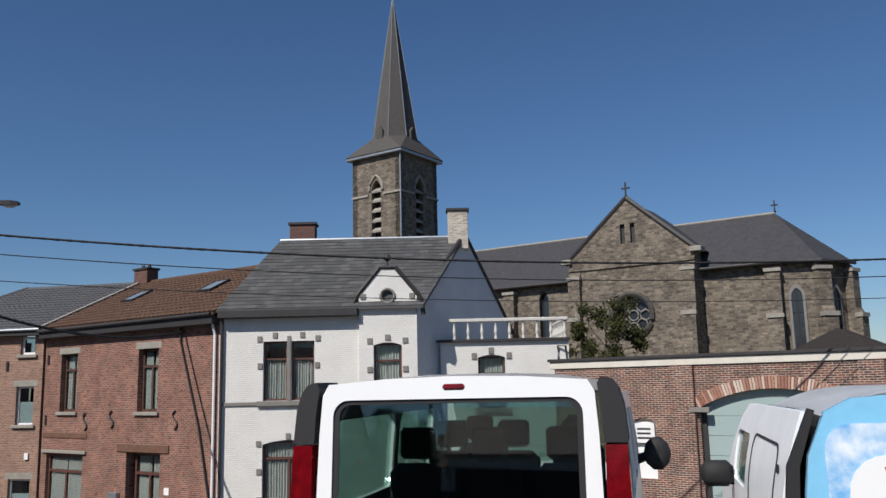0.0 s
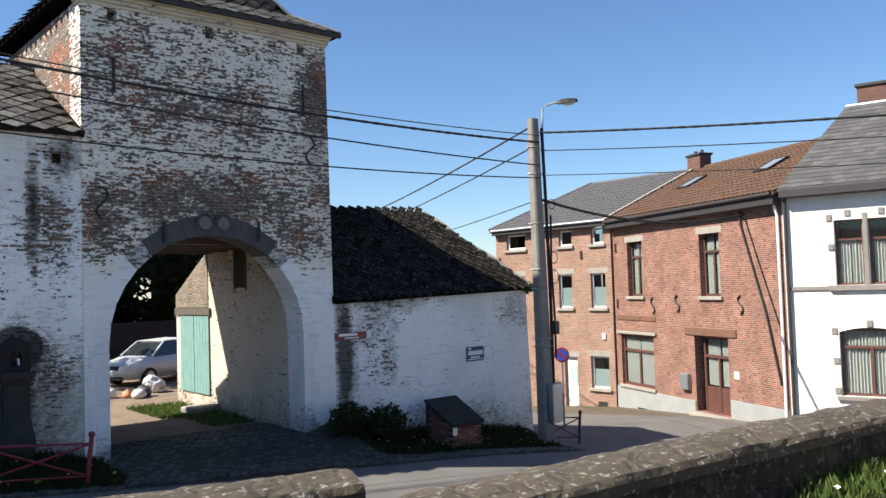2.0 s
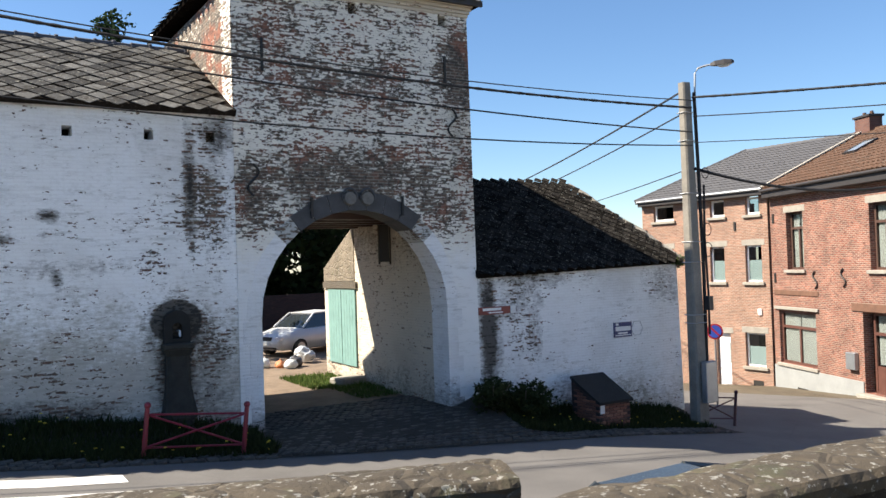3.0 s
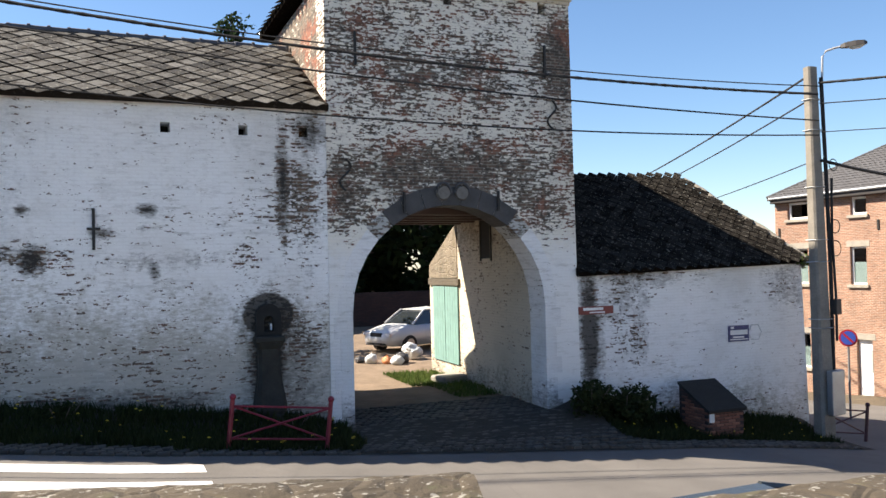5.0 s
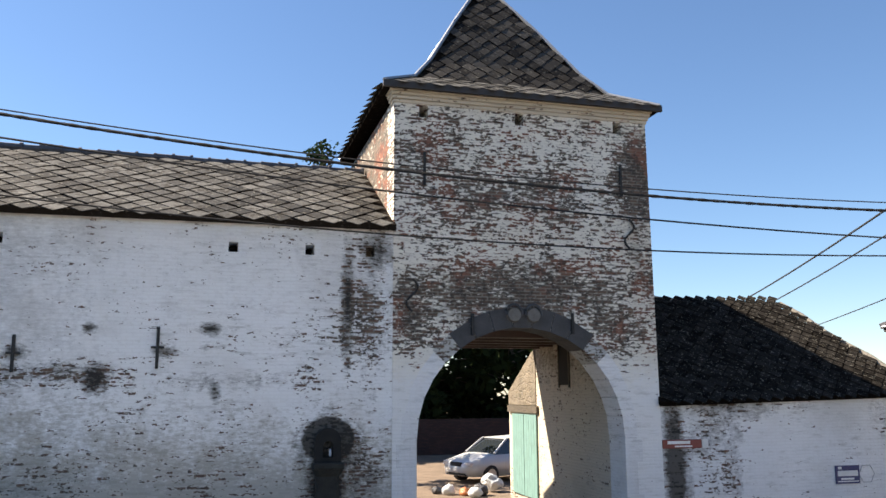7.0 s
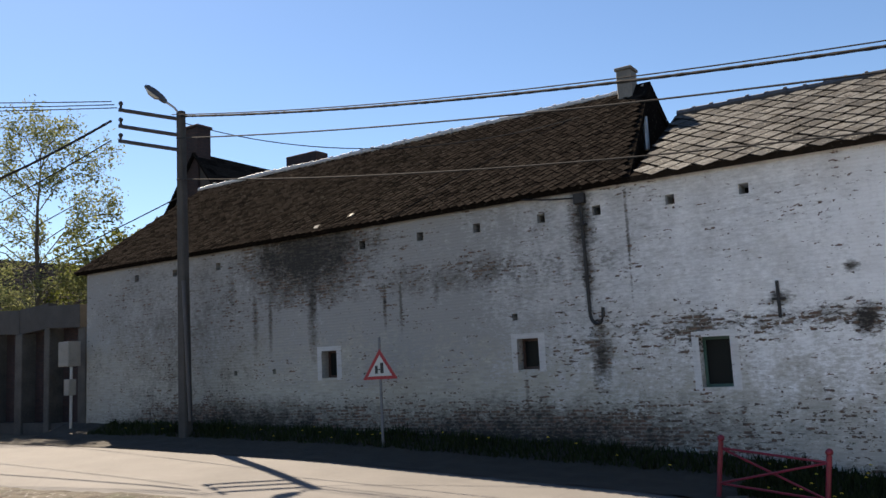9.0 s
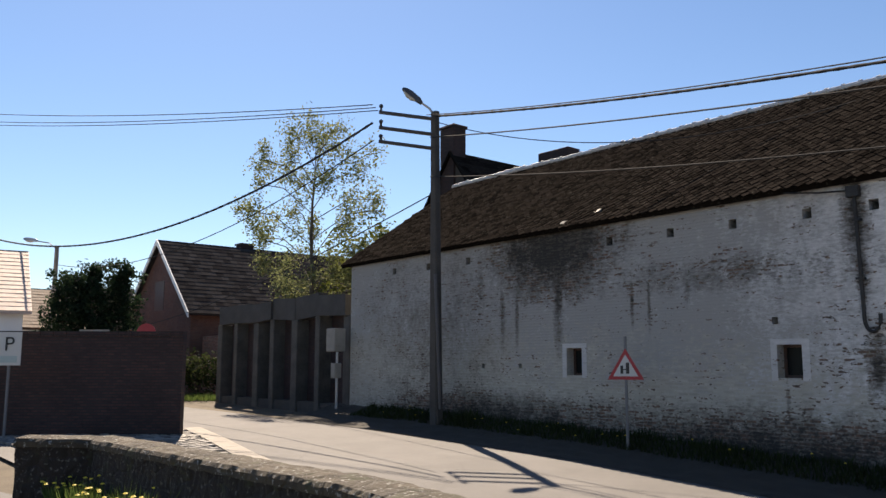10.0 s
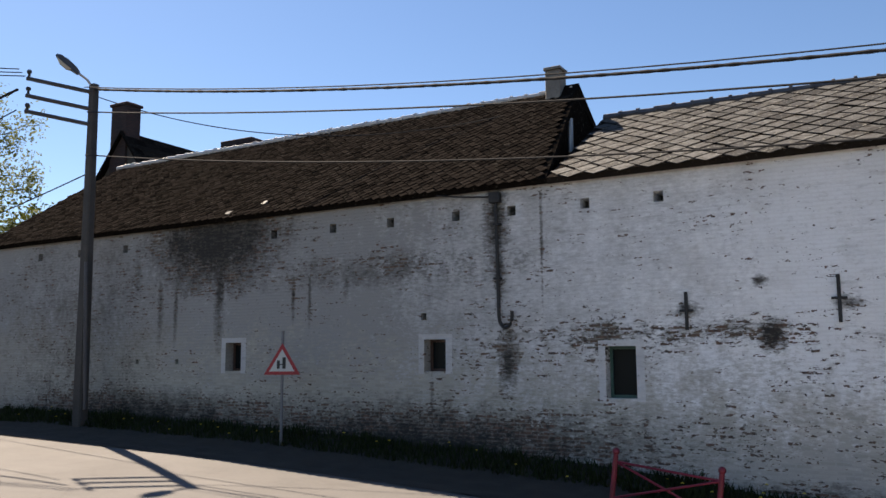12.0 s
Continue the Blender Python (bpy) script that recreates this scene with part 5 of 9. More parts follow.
    pipe(bm, [(-2.0, -0.06, z1 - 0.2), (-1.95, -0.06, z1 - 0.9), (-0.9, -0.06, 0.6), (-0.3, -0.08, -1.7)], 0.035)
    part("wall_cable", bm, M["cable"], h, "black power cable across the bricks")


brick_house()


def white_house():
    h = base("row_house", WFACE, "white painted brick house with slate roof and a small front gable", "house", "row houses")
    z1, D = 4.50, 5.6
    ru0, ru1, rv, rz = 1.5, 8.45, 2.8, 7.35
    # front with the gabled bay to one side
    op = [rect(1.48, 2.28, 1.45, 3.42), rect(2.42, 3.2, 1.45, 3.42), arch_top(1.48, 3.2, -1.9, 0.02, 0.14)]
    bm = bmesh.new()
    ring_wall(bm, rect(0, 4.72, -3.6, z1), op, 0, 0.35)
    part("front_wall", bm, M["brick_white"], h)
    bm = bmesh.new()
    gab = [(4.72, -3.6), (6.67, -3.6), (6.67, 4.75), (6.72, 4.85), (5.95, 5.78), (5.45, 5.78), (4.67, 4.85), (4.72, 4.75)]
    cir = [(5.69 + 0.2 * math.cos(6.283 * i / 18), 4.86 + 0.2 * math.sin(6.283 * i / 18)) for i in range(18)]
    ring_wall(bm, gab, [cir, arch_top(5.2, 6.15, 1.45, 3.2, 0.1)], -0.12, 0.3)
    part("gable_bay", bm, M["brick_white"], h)
    box_part("bay_side", M["brick_white"], h, 6.37, 6.67, 0.302, 0.9, -3.6, 4.6)
    # side wall: its shade is put into a greyer, cooler white
    s = Vector((1.8, 2.8, 0)).normalized()
    A, B, C = Vector((6.67, 0.3, 0)), Vector((8.45, 2.8, 0)), Vector((10.3, 5.5, 0))
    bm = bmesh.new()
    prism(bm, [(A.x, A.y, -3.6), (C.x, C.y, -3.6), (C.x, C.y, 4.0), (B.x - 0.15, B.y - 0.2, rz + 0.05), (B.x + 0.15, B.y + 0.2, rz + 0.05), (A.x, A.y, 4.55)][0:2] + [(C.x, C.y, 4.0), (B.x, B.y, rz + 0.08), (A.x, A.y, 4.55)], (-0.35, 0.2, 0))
    part("side_wall", bm, M["side_plaster_shaded"], h, "plastered white gable wall, its shade put into a greyer colour")
    bm = bmesh.new()
    for p, q in (((A.x - 0.05, A.y - 0.25, 4.5), (B.x, B.y, rz + 0.12)), ((B.x, B.y, rz + 0.12), (C.x + 0.1, C.y + 0.15, 3.85))):
        pipe(bm, [p, q], 0.085, 6)
    part("verge", bm, M["dark_trim"], h, "dark gable edge")
    # roof
    bm = bmesh.new()
    a, b, c, d = (-0.05, -0.28, z1 + 0.02), (6.9, -0.28, z1 + 0.02), (ru1, rv, rz), (ru0, rv, rz)
    prism(bm, [a, b, c, d], (0, 0, -0.1))
    prism(bm, [d, c, (10.3, 5.6, 4.0), (-0.05, 5.6, 4.3)], (0, 0, -0.1))
    prism(bm, [a, d, (-0.05, 5.6, 4.3)], (0, 0, -0.1))
    roof = part("roof", bm, M["slate_house"], h)
    slate_rows(roof, a, b, d, c, M["slate_house"])
    bm = bmesh.new()
    pipe(bm, [d, c], 0.07, 8)
    part("ridge_flashing", bm, M["zinc"], roof)
    # small roof behind the bay's gable, its coping and finial
    bm = bmesh.new()
    prism(bm, [(4.6, -0.05, 4.75), (6.8, -0.05, 4.75), (5.95, -0.05, 5.72), (5.45, -0.05, 5.72)], (0, 1.6, 0))
    part("bay_roof", bm, M["slate_house"], roof)
    bm = bmesh.new()
    pipe(bm, [(4.55, -0.1, 4.62), (4.66, -0.1, 4.9), (5.43, -0.1, 5.84), (5.97, -0.1, 5.84), (6.74, -0.1, 4.9), (6.86, -0.1, 4.62), (6.9, -0.1, 4.2)], 0.09, 6)
    part("coping", bm, M["dark_trim"], h, "dark shaped gable coping")
    bm = bmesh.new()
    tube(bm, (5.7, -0.1, 5.84), (5.7, -0.1, 6.08), 0.04, 0.03, 8)
    ball(bm, (5.7, -0.1, 6.18), 0.13)
    part("finial", bm, M["dark_trim"], h, "dark ball finial")
    box_part("cornice", M["dark_trim"], h, 0, 4.70, -0.36, -0.003, z1 - 0.3, z1 - 0.02, bev=0.03, label="dark moulded eaves")
    chimney(h, 8.2, 2.75, rz - 0.5, rz + 0.95, 0.75, 0.55, M["brick_pale"], 0)
    chimney(h, 2.3, 3.2, rz - 0.4, rz + 0.62, 0.95, 0.6, M["brick_dim"], 0)
    # oculus
    o = part("round_window", bmesh.new(), M["quoin"], h, "round attic window")
    bm = bmesh.new()
    pipe(bm, [(5.69 + 0.235 * math.cos(6.283 * i / 20), -0.13, 4.86 + 0.235 * math.sin(6.283 * i / 20)) for i in range(21)], 0.05, 6)
    bm.to_mesh(o.data)
    bm.free()
    bm = bmesh.new()
    tube(bm, (5.69, -0.01, 4.86), (5.69, 0.0, 4.86), 0.2, 0.2, 20)
    part("pane", bm, M["glass"], o)
    # windows
    for k, (a, b) in enumerate(((1.48, 2.28), (2.42, 3.2))):
        house_window(h, a, b, 1.45, 3.42, M["wood_red"], False, 0.7, 0.06, 0.14, None, None, "low")
    house_window(h, 1.48, 3.2, -1.9, 0.14, M["wood_red"], True, 0.72, 0.08, 0.14, M["quoin"], None, "all")
    house_window(h, 5.2, 6.15, 1.45, 3.28, M["wood_red"], False, 0.68, 0.07, 0.06, M["quoin"], None, "all")
    box_part("mullion", M["quoin"], h, 2.285, 2.415, -0.03, 0.2, 1.45, 3.6, bev=0.01)
    box_part("sill", M["quoin"], h, 1.28, 3.4, -0.11, 0.1, 1.27, 1.445, bev=0.015)
    box_part("string_course", M["quoin"], h, 0.05, 1.27, -0.05, -0.003, 1.3, 1.42, bev=0.01)
    box_part("string_course", M["quoin"], h, 3.42, 4.7, -0.05, -0.003, 1.3, 1.42, bev=0.01)
    for u, z in [(1.36, 3.5), (1.88, 3.62), (2.8, 3.62), (3.32, 3.5), (1.38, 2.6), (3.3, 2.6), (1.36, 0.05), (2.34, 0.28), (3.32, 0.05), (1.38, -0.85), (3.3, -0.85), (1.38, -1.75), (3.3, -1.75)]:
        box_part("quoin", M["quoin"], h, u - 0.08, u + 0.08, -0.035, -0.003, z - 0.09, z + 0.1, bev=0.006)
    for u, z in [(5.08, 3.35), (5.68, 3.46), (6.27, 3.35), (5.08, 2.4), (6.27, 2.4), (4.86, 4.85), (6.52, 4.85)]:
        box_part("quoin", M["quoin"], h, u - 0.09, u + 0.09, -0.155, -0.123, z - 0.09, z + 0.1, bev=0.006)
    box_part("plinth", M["quoin"], h, 0.02, 4.7, -0.05, -0.003, -3.4, -2.55, bev=0.01)
    bm = bmesh.new()
    pipe(bm, [(0.1, -0.08, 4.2), (0.1, -0.08, -3.2)], 0.055, 8)
    part("down_pipe", bm, M["dark_trim"], h)


# cooler and greyer than the front's white, to carry the side's shade
M["side_plaster_shaded"] = plain("side_plaster_shaded", (0.56, 0.57, 0.58), 0.9, 0, 0.12, 1.2, 0.003)
M["brick_pale"] = brick_mat("pale_chimney_brick", (0.55, 0.50, 0.42), (0.36, 0.28, 0.22), (0.55, 0.52, 0.46), size=0.2)
white_house()


def annex():
    h = base("annex", WFACE, "white flat-roofed annex with a balustraded terrace", "house")
    v = 1.1
    bm = bmesh.new()
    ring_wall(bm, rect(7.45, 11.95, -3.6, 3.3), [arch_top(8.75, 9.7, 1.0, 2.75, 0.1)], v, v + 0.35)
    part("front_wall", bm, M["brick_white"], h)
    bm = bmesh.new()
    box(bm, 7.45, 11.95, v + 0.352, 7.0, 3.0, 3.28)
    part("terrace", bm, M["concrete"], h)
    box_part("cornice", M["dark_trim"], h, 7.3, 12.0, v - 0.12, v - 0.003, 3.30, 3.40, bev=0.01)
    w = Matrix()
    win = part("window", bmesh.new(), M["wood_dark"], h)
    bm = bmesh.new()
    frame_bars(bm, 8.75, 9.7, 1.0, 2.8, 0.07, v + 0.12, 0.07, [], [2.2])
    bm.to_mesh(win.data)
    bm.free()
    box_part("pane", M["pane"], win, 8.82, 9.63, v + 0.15, v + 0.157, 1.07, 2.73).visible_shadow = False
    bm = bmesh.new()
    curtain(bm, 8.8, 9.65, 1.05, 2.8, v + 0.3)
    part("curtain", bm, M["curtain"], win)
    box_part("sill", M["quoin"], win, 8.6, 9.85, v - 0.1, v + 0.1, 0.85, 0.995, bev=0.01)
    for u, z in ((8.62, 2.8), (9.22, 2.98), (9.84, 2.8)):
        box_part("quoin", M["quoin"], h, u - 0.09, u + 0.09, v - 0.035, v - 0.003, z - 0.1, z + 0.12, bev=0.006)
    bal = base("balustrade", WFACE, "pale turned-stone terrace balustrade", "balustrade")
    box_part("rail", M["balus"], bal, 7.75, 11.95, v - 0.08, v + 0.12, 4.0, 4.12, bev=0.02)
    box_part("rail", M["balus"], bal, 11.83, 11.95, v + 0.122, v + 4.0, 4.0, 4.12, bev=0.02)
    bm = bmesh.new()
    prof = ((0.055, 0), (0.05, 0.08), (0.035, 0.12), (0.06, 0.24), (0.045, 0.38), (0.035, 0.48), (0.055, 0.56), (0.055, 0.6))
    for (r0, a), (r1, b) in zip(prof, prof[1:]):
        tube(bm, (0, 0, a), (0, 0, b), r0, r1, 8, caps=False)
    me = bpy.data.meshes.new("baluster")
    bm.to_mesh(me)
    bm.free()
    me.materials.append(M["balus"])
    for i in range(9):
        share("baluster", me, bal, Matrix.Translation((7.95 + 0.485 * i, v + 0.02, 3.402)))
    for i in range(7):
        share("baluster", me, bal, Matrix.Translation((11.89, v + 0.55 + 0.5 * i, 3.402)))
    br = base("lamp_bracket", WFACE, "small black iron wall bracket", "bracket")
    bm = bmesh.new()
    pipe(bm, [(11.55, v - 0.06, 2.55), (11.55, v - 0.06, 3.1), (11.8, v - 0.2, 3.1), (11.85, v - 0.2, 2.6)], 0.04)
    part("arm", bm, M["iron"], br)


M["balus"] = plain("balustrade_stone", (0.55, 0.53, 0.49), 0.8, 0, 0.2, 0.15)
annex()


def garage():
    h = base("garage", GFACE, "old brick garage wall with white coping and wide arched door", "garage")
    arch = arch_top(4.3, 8.65, -3.4, 0.98, 0.55, 14)
    win = arch_top(2.1, 2.85, -1.2, 0.55, 0.12)
    bm = bmesh.new()
    ring_wall(bm, rect(-0.6, 26, -3.6, 2.28), [arch, win], 0.0, 0.4)
    wall = part("front_wall", bm, M["brick_garage"], h)
    box_part("coping", M["cream_coping"], h, -0.75, 26, -0.06, 0.5, 2.28, 2.52, bev=0.015, label="white painted coping band")
    box_part("coping", M["dark_trim"], h, -0.8, 26, -0.12, 0.55, 2.522, 2.62, bev=0.01, label="dark capping strip")
    for u0, u1 in ((3.5, 4.2), (8.85, 9.5)):
        box_part("pilaster", M["brick_garage"], h, u0, u1, -0.16, -0.003, -3.6, 2.27)
    for u0, u1 in ((4.05, 4.65), (8.5, 9.6)):
        box_part("impost", M["quoin"], h, u0, u1, -0.2, -0.163 if u0 > 8 else -0.004, 0.85, 1.0, bev=0.01)
    # brick arch ring, brick by brick
    w, rise = (8.65 - 4.3) / 2, 0.55
    r = (w * w + rise * rise) / (2 * rise)
    cz, cx = 0.98 + rise - r, (4.3 + 8.65) / 2
    a0 = math.asin(w / r)
    n = 52
    bm = bmesh.new()
    box(bm, -0.034, 0.034, -0.03, 0.1, 0.0, 0.36, 0.004)
    me = bpy.data.meshes.new("arch_brick")
    bm.to_mesh(me)
    bm.free()
    me.materials.append(M["arch_brick"])
    for i in range(n):
        a = -a0 + 2 * a0 * (i + 0.5) / n
        share("arch_brick", me, wall, Matrix.Translation((cx + r * math.sin(a), 0, cz + r * math.cos(a))) @ Matrix.Rotation(a, 4, "Y"))
    door = part("garage_door", bmesh.new(), M["garage_door"], h, "pale grey-green sectional garage door")
    bm = bmesh.new()
    z = -3.4
    while z < 1.5:
        box(bm, 4.3, 8.65, 0.22, 0.27, z, z + 0.58, 0.008)
        z += 0.59
    bm.to_mesh(door.data)
    bm.free()
    box_part("door_frame", M["dark_trim"], h, 4.305, 4.45, 0.15, 0.215, -3.4, 1.0)
    g = box_part("window_sign", M["mark"], h, 2.12, 2.83, -0.02, 0.05, -0.1, 0.5, label="small lettered sign in the arch")
    for k in range(3):
        box_part("sign_bar", M["dark_trim"], g, 2.25, 2.7, -0.026, -0.022, 0.02 + 0.14 * k, 0.08 + 0.14 * k)
    box_part("window", M["white_paint"], h, 2.12, 2.83, 0.12, 0.15, -1.2, 0.55, label="white-painted window shutter")


M["cream_coping"] = plain("cream_coping", (0.60, 0.56, 0.48), 0.8, 0, 0.15, 0.8, 0.003)
M["garage_door"] = plain("grey_green_door", (0.30, 0.38, 0.37), 0.6, 0, 0.06, 1.0)
_ab = Mat("arch_bricks", 0.9)
_ab.color(_ab.ramp(_ab.rand(), [(0.0, (0.24, 0.10, 0.07)), (0.5, (0.42, 0.24, 0.17)), (1.0, (0.58, 0.50, 0.42))]))
M["arch_brick"] = _ab.m
garage()


def yellow_house():
    h = base("row_house", YFACE, "buff brick row house with white windows and anthracite tiled roof", "house", "row houses")
    L, z1 = -7.0, 4.45
    small = [(-6.27, -5.04), (-2.95, -2.19), (-1.09, -0.41)]
    mid = [(-6.2, -5.2), (-3.03, -2.25), (-1.18, -0.37)]
    op = [rect(a, b, 3.45, 4.25) for a, b in small] + [rect(a, b, 0.62, 2.15) for a, b in mid] + [rect(-1.33, -0.34, -2.93, -1.52), rect(-2.85, -2.1, -3.95, -1.6), rect(-6.2, -5.2, -3.0, -1.5)]
    bm = bmesh.new()
    ring_wall(bm, rect(L, -0.02, -5.4, z1), op, 0, 0.35)
    part("front_wall", bm, M["brick_yellow"], h)
    bm = bmesh.new()
    box(bm, L, L + 0.3, 0.352, 8, -5.4, z1)
    part("side_wall", bm, M["brick_yellow"], h)
    a, b, c, d = (L - 0.2, -0.25, z1), (0.0, -0.25, z1), (2.6, 4.3, 6.75), (-4.2, 4.3, 6.75)
    bm = bmesh.new()
    prism(bm, [a, b, c, d], (0, 0, -0.1))
    prism(bm, [a, d, (L - 0.2, 8.3, z1)], (0, 0, -0.1))
    roof = part("roof", bm, M["tile_grey"], h)
    tile_rows(roof, a, b, d, c, M["tile_grey"])
    bm = bmesh.new()
    n = 20
    for i in range(n):
        p, q = Vector(a).lerp(Vector(d), i / n), Vector(a).lerp(Vector(d), (i + 0.96) / n)
        tube(bm, p + Vector((0, 0, 0.04)), q + Vector((0, 0, 0.04)), 0.09, 0.075, 8)
        p, q = Vector(d).lerp(Vector(c), i / n), Vector(d).lerp(Vector(c), (i + 0.96) / n)
        tube(bm, p, q, 0.09, 0.075, 8)
    part("hip_tiles", bm, M["tile_grey"], roof)
    box_part("cornice", M["dark_trim"], h, L, -0.03, -0.3, -0.003, z1 - 0.25, z1 - 0.02, bev=0.02)
    bm = bmesh.new()
    pipe(bm, [(L, -0.34, z1 - 0.03), (-0.02, -0.34, z1)], 0.06, 8)
    part("gutter", bm, M["zinc"], h)
    for a, b in small:
        house_window(h, a, b, 3.45, 4.18, M["pvc"], False, 0, 0.09, 0.12, M["limestone"], None, "")
    for a, b in mid:
        house_window(h, a, b, 0.62, 2.15, M["pvc"], False, 0, 0.07, 0.12, M["limestone"], M["limestone"], "blind")
    house_window(h, -1.33, -0.34, -2.93, -1.52, M["pvc"], False, 0, 0.07, 0.12, M["limestone"], M["limestone"], "blind")
    house_window(h, -6.2, -5.2, -3.0, -1.5, M["pvc"], False, 0, 0.07, 0.12, M["limestone"], M["limestone"], "blind")
    d = box_part("door", M["pvc"], h, -2.85, -2.1, 0.15, 0.2, -3.95, -1.6, bev=0.01, label="white panelled front door")
    box_part("pane", M["blind"], d, -2.72, -2.23, 0.138, 0.148, -2.9, -2.0)
    box_part("lintel", M["limestone"], h, -3.0, -1.95, -0.015, 0.1, -1.595, -1.35, bev=0.005)
    for u, z in ((-3.9, 3.0), (-1.65, 3.0), (-6.75, 2.9)):
        box_part("wall_anchor", M["iron"], h, u - 0.06, u + 0.06, -0.05, -0.003, z - 0.2, z + 0.2, bev=0.02)
    box_part("cellar_vent", M["void"], h, -1.0, -0.5, -0.012, -0.003, -3.75, -3.5)
    box_part("meter_box", M["pvc"], h, -0.62, -0.45, -0.06, -0.003, -0.75, -0.5)


yellow_house()

# ---- church ----
CH = turned(61.4, -9.1, -0.382, -0.924)


def lancet(u0, u1, z0, z1):
    """A pointed opening."""
    w = u1 - u0
    pts = [(u0, z0), (u1, z0), (u1, z1)]
    for i in range(1, 6):
        a = math.pi / 3 * i / 5
        pts.append((u0 + w * math.cos(a), z1 + w * math.sin(a)))
    for i in range(4, 0, -1):
        a = math.pi / 3 * i / 5
        pts.append((u1 - w * math.cos(a), z1 + w * math.sin(a)))
    pts.append((u0, z1))
    return pts


def church():
    h = base("church", CH, "grey rubble-stone village church with slate roofs and tall spire", "church")
    st, sl = M["stone_church"], M["slate_church"]
    # nave and chancel
    wins = [lancet(-22.6, -21.9, 5.6, 8.2), lancet(-21.3, -20.6, 5.6, 8.2), lancet(-16.6, -15.8, 5.2, 8.0)]
    bm = bmesh.new()
    ring_wall(bm, rect(-30.4, 0.5, -4, 9.25), wins, -3.8, -3.1)
    part("nave_wall", bm, st, h)
    bm = bmesh.new()
    for w in wins:
        prism(bm, [(x, -3.4, z) for x, z in w], (0, 0.05, 0))
    part("leaded_glass", bm, M["glass_church"], h)
    bm = bmesh.new()
    ring_wall(bm, rect(-40, 0.5, -4, 9.25), [], 3.1, 3.8)
    part("nave_wall", bm, st, h)
    bm = bmesh.new()
    prism(bm, [(-40, -4.3, 9.2), (-40, 4.3, 9.2), (-40, 0, 13.1)], (40.2, 0, 0))
    apex = bm.verts.new((0.2, 0, 13.1))
    pts = [bm.verts.new(p) for p in ((0.2, -4.3, 9.2), (3.5, -3.25, 9.2), (4.9, 0, 9.2), (3.5, 3.25, 9.2), (0.2, 4.3, 9.2))]
    for a, b in zip(pts, pts[1:]):
        bm.faces.new((a, b, apex))
    bm.faces.new([pts[4], pts[3], pts[2], pts[1], pts[0]])
    roof = part("nave_roof", bm, sl, h)
    bm = bmesh.new()
    pipe(bm, [(-30, 0, 13.13), (0.2, 0, 13.13)], 0.1, 8)
    part("ridge_capping", bm, M["limestone"], roof)
    for a, b in (((-30, -4.35, 9.15), (0.2, -4.35, 9.15)), ((0.2, -4.35, 9.15), (3.55, -3.3, 9.15)), ((3.55, -3.3, 9.15), (4.95, 0, 9.15))):
        bm = bmesh.new()
        pipe(bm, [a, b], 0.11, 8)
        part("gutter", bm, M["dark_trim"], h)
    # apse, five sides
    base_pts = [(0.5, -3.8), (3.2, -2.9), (4.4, 0), (3.2, 2.9), (0.5, 3.8)]
    bm = bmesh.new()
    prism(bm, [(x, y, -4) for x, y in base_pts], (0, 0, 13.15))
    part("apse", bm, st, h)
    for (x0, y0), (x1, y1) in zip(base_pts[:2], base_pts[1:3]):
        d = Vector((x1 - x0, y1 - y0, 0))
        m = Matrix.Translation((x0, y0, 0)) @ Matrix.Rotation(math.atan2(d.y, d.x), 4, "Z")
        bm = bmesh.new()
        L = d.length
        wn = lancet(L / 2 - 0.34, L / 2 + 0.34, 3.6, 6.9)
        ring_wall(bm, lancet(L / 2 - 0.50, L / 2 + 0.50, 3.4, 6.92), [wn], -0.12, 0.0)
        bmesh.ops.transform(bm, matrix=m, verts=bm.verts)
        fr = part("window_surround", bm, M["quoin"], h)
        bm = bmesh.new()
        prism(bm, [(x, -0.03, z) for x, z in wn], (0, 0.02, 0))
        bmesh.ops.transform(bm, matrix=m, verts=bm.verts)
        part("leaded_glass", bm, M["glass_church"], fr)
        bm = bmesh.new()
        for k in range(4):
            box(bm, L / 2 - 0.34, L / 2 + 0.34, -0.06, -0.03, 4.3 + 0.8 * k, 4.36 + 0.8 * k)
        box(bm, L / 2 - 0.03, L / 2 + 0.03, -0.075, -0.062, 3.6, 7.3)
        bmesh.ops.transform(bm, matrix=m, verts=bm.verts)
        part("glazing_bars", bm, M["iron"], fr)
    # buttresses with sloped tops
    def buttress(u, v, ang, w=0.9, deep=0.9, top=9.2):
        m = Matrix.Translation((u, v, 0)) @ Matrix.Rotation(ang, 4, "Z")
        bm = bmesh.new()
        prism(bm, [(-w / 2, 0, -4), (-w / 2, -deep, -4), (-w / 2, -deep, top - 3.6), (-w / 2, -deep * 0.6, top - 3.0), (-w / 2, -deep * 0.6, top - 0.6), (-w / 2, 0, top)], (w, 0, 0))
        bmesh.ops.transform(bm, matrix=m, verts=bm.verts)
        b = part("buttress", bm, st, h)
        bm = bmesh.new()
        box(bm, -w / 2 - 0.08, w / 2 + 0.08, -deep * 0.72, 0.0, top - 0.62, top - 0.4)
        box(bm, -w / 2 - 0.08, w / 2 + 0.08, -deep * 1.1, -deep * 0.55, top - 3.62, top - 3.35)
        bmesh.ops.transform(bm, matrix=m, verts=bm.verts)
        part("weathering", bm, M["limestone"], b)
    buttress(0.6, -3.75, 0.16)
    buttress(3.25, -2.85, 0.75)
    buttress(4.4, 0, 1.3)
    for u in (-27.5, -19.0, -13.1):
        buttress(u, -3.8, 0)
    # transept
    T0, T1, TV = -13.3, -4.0, -5.1
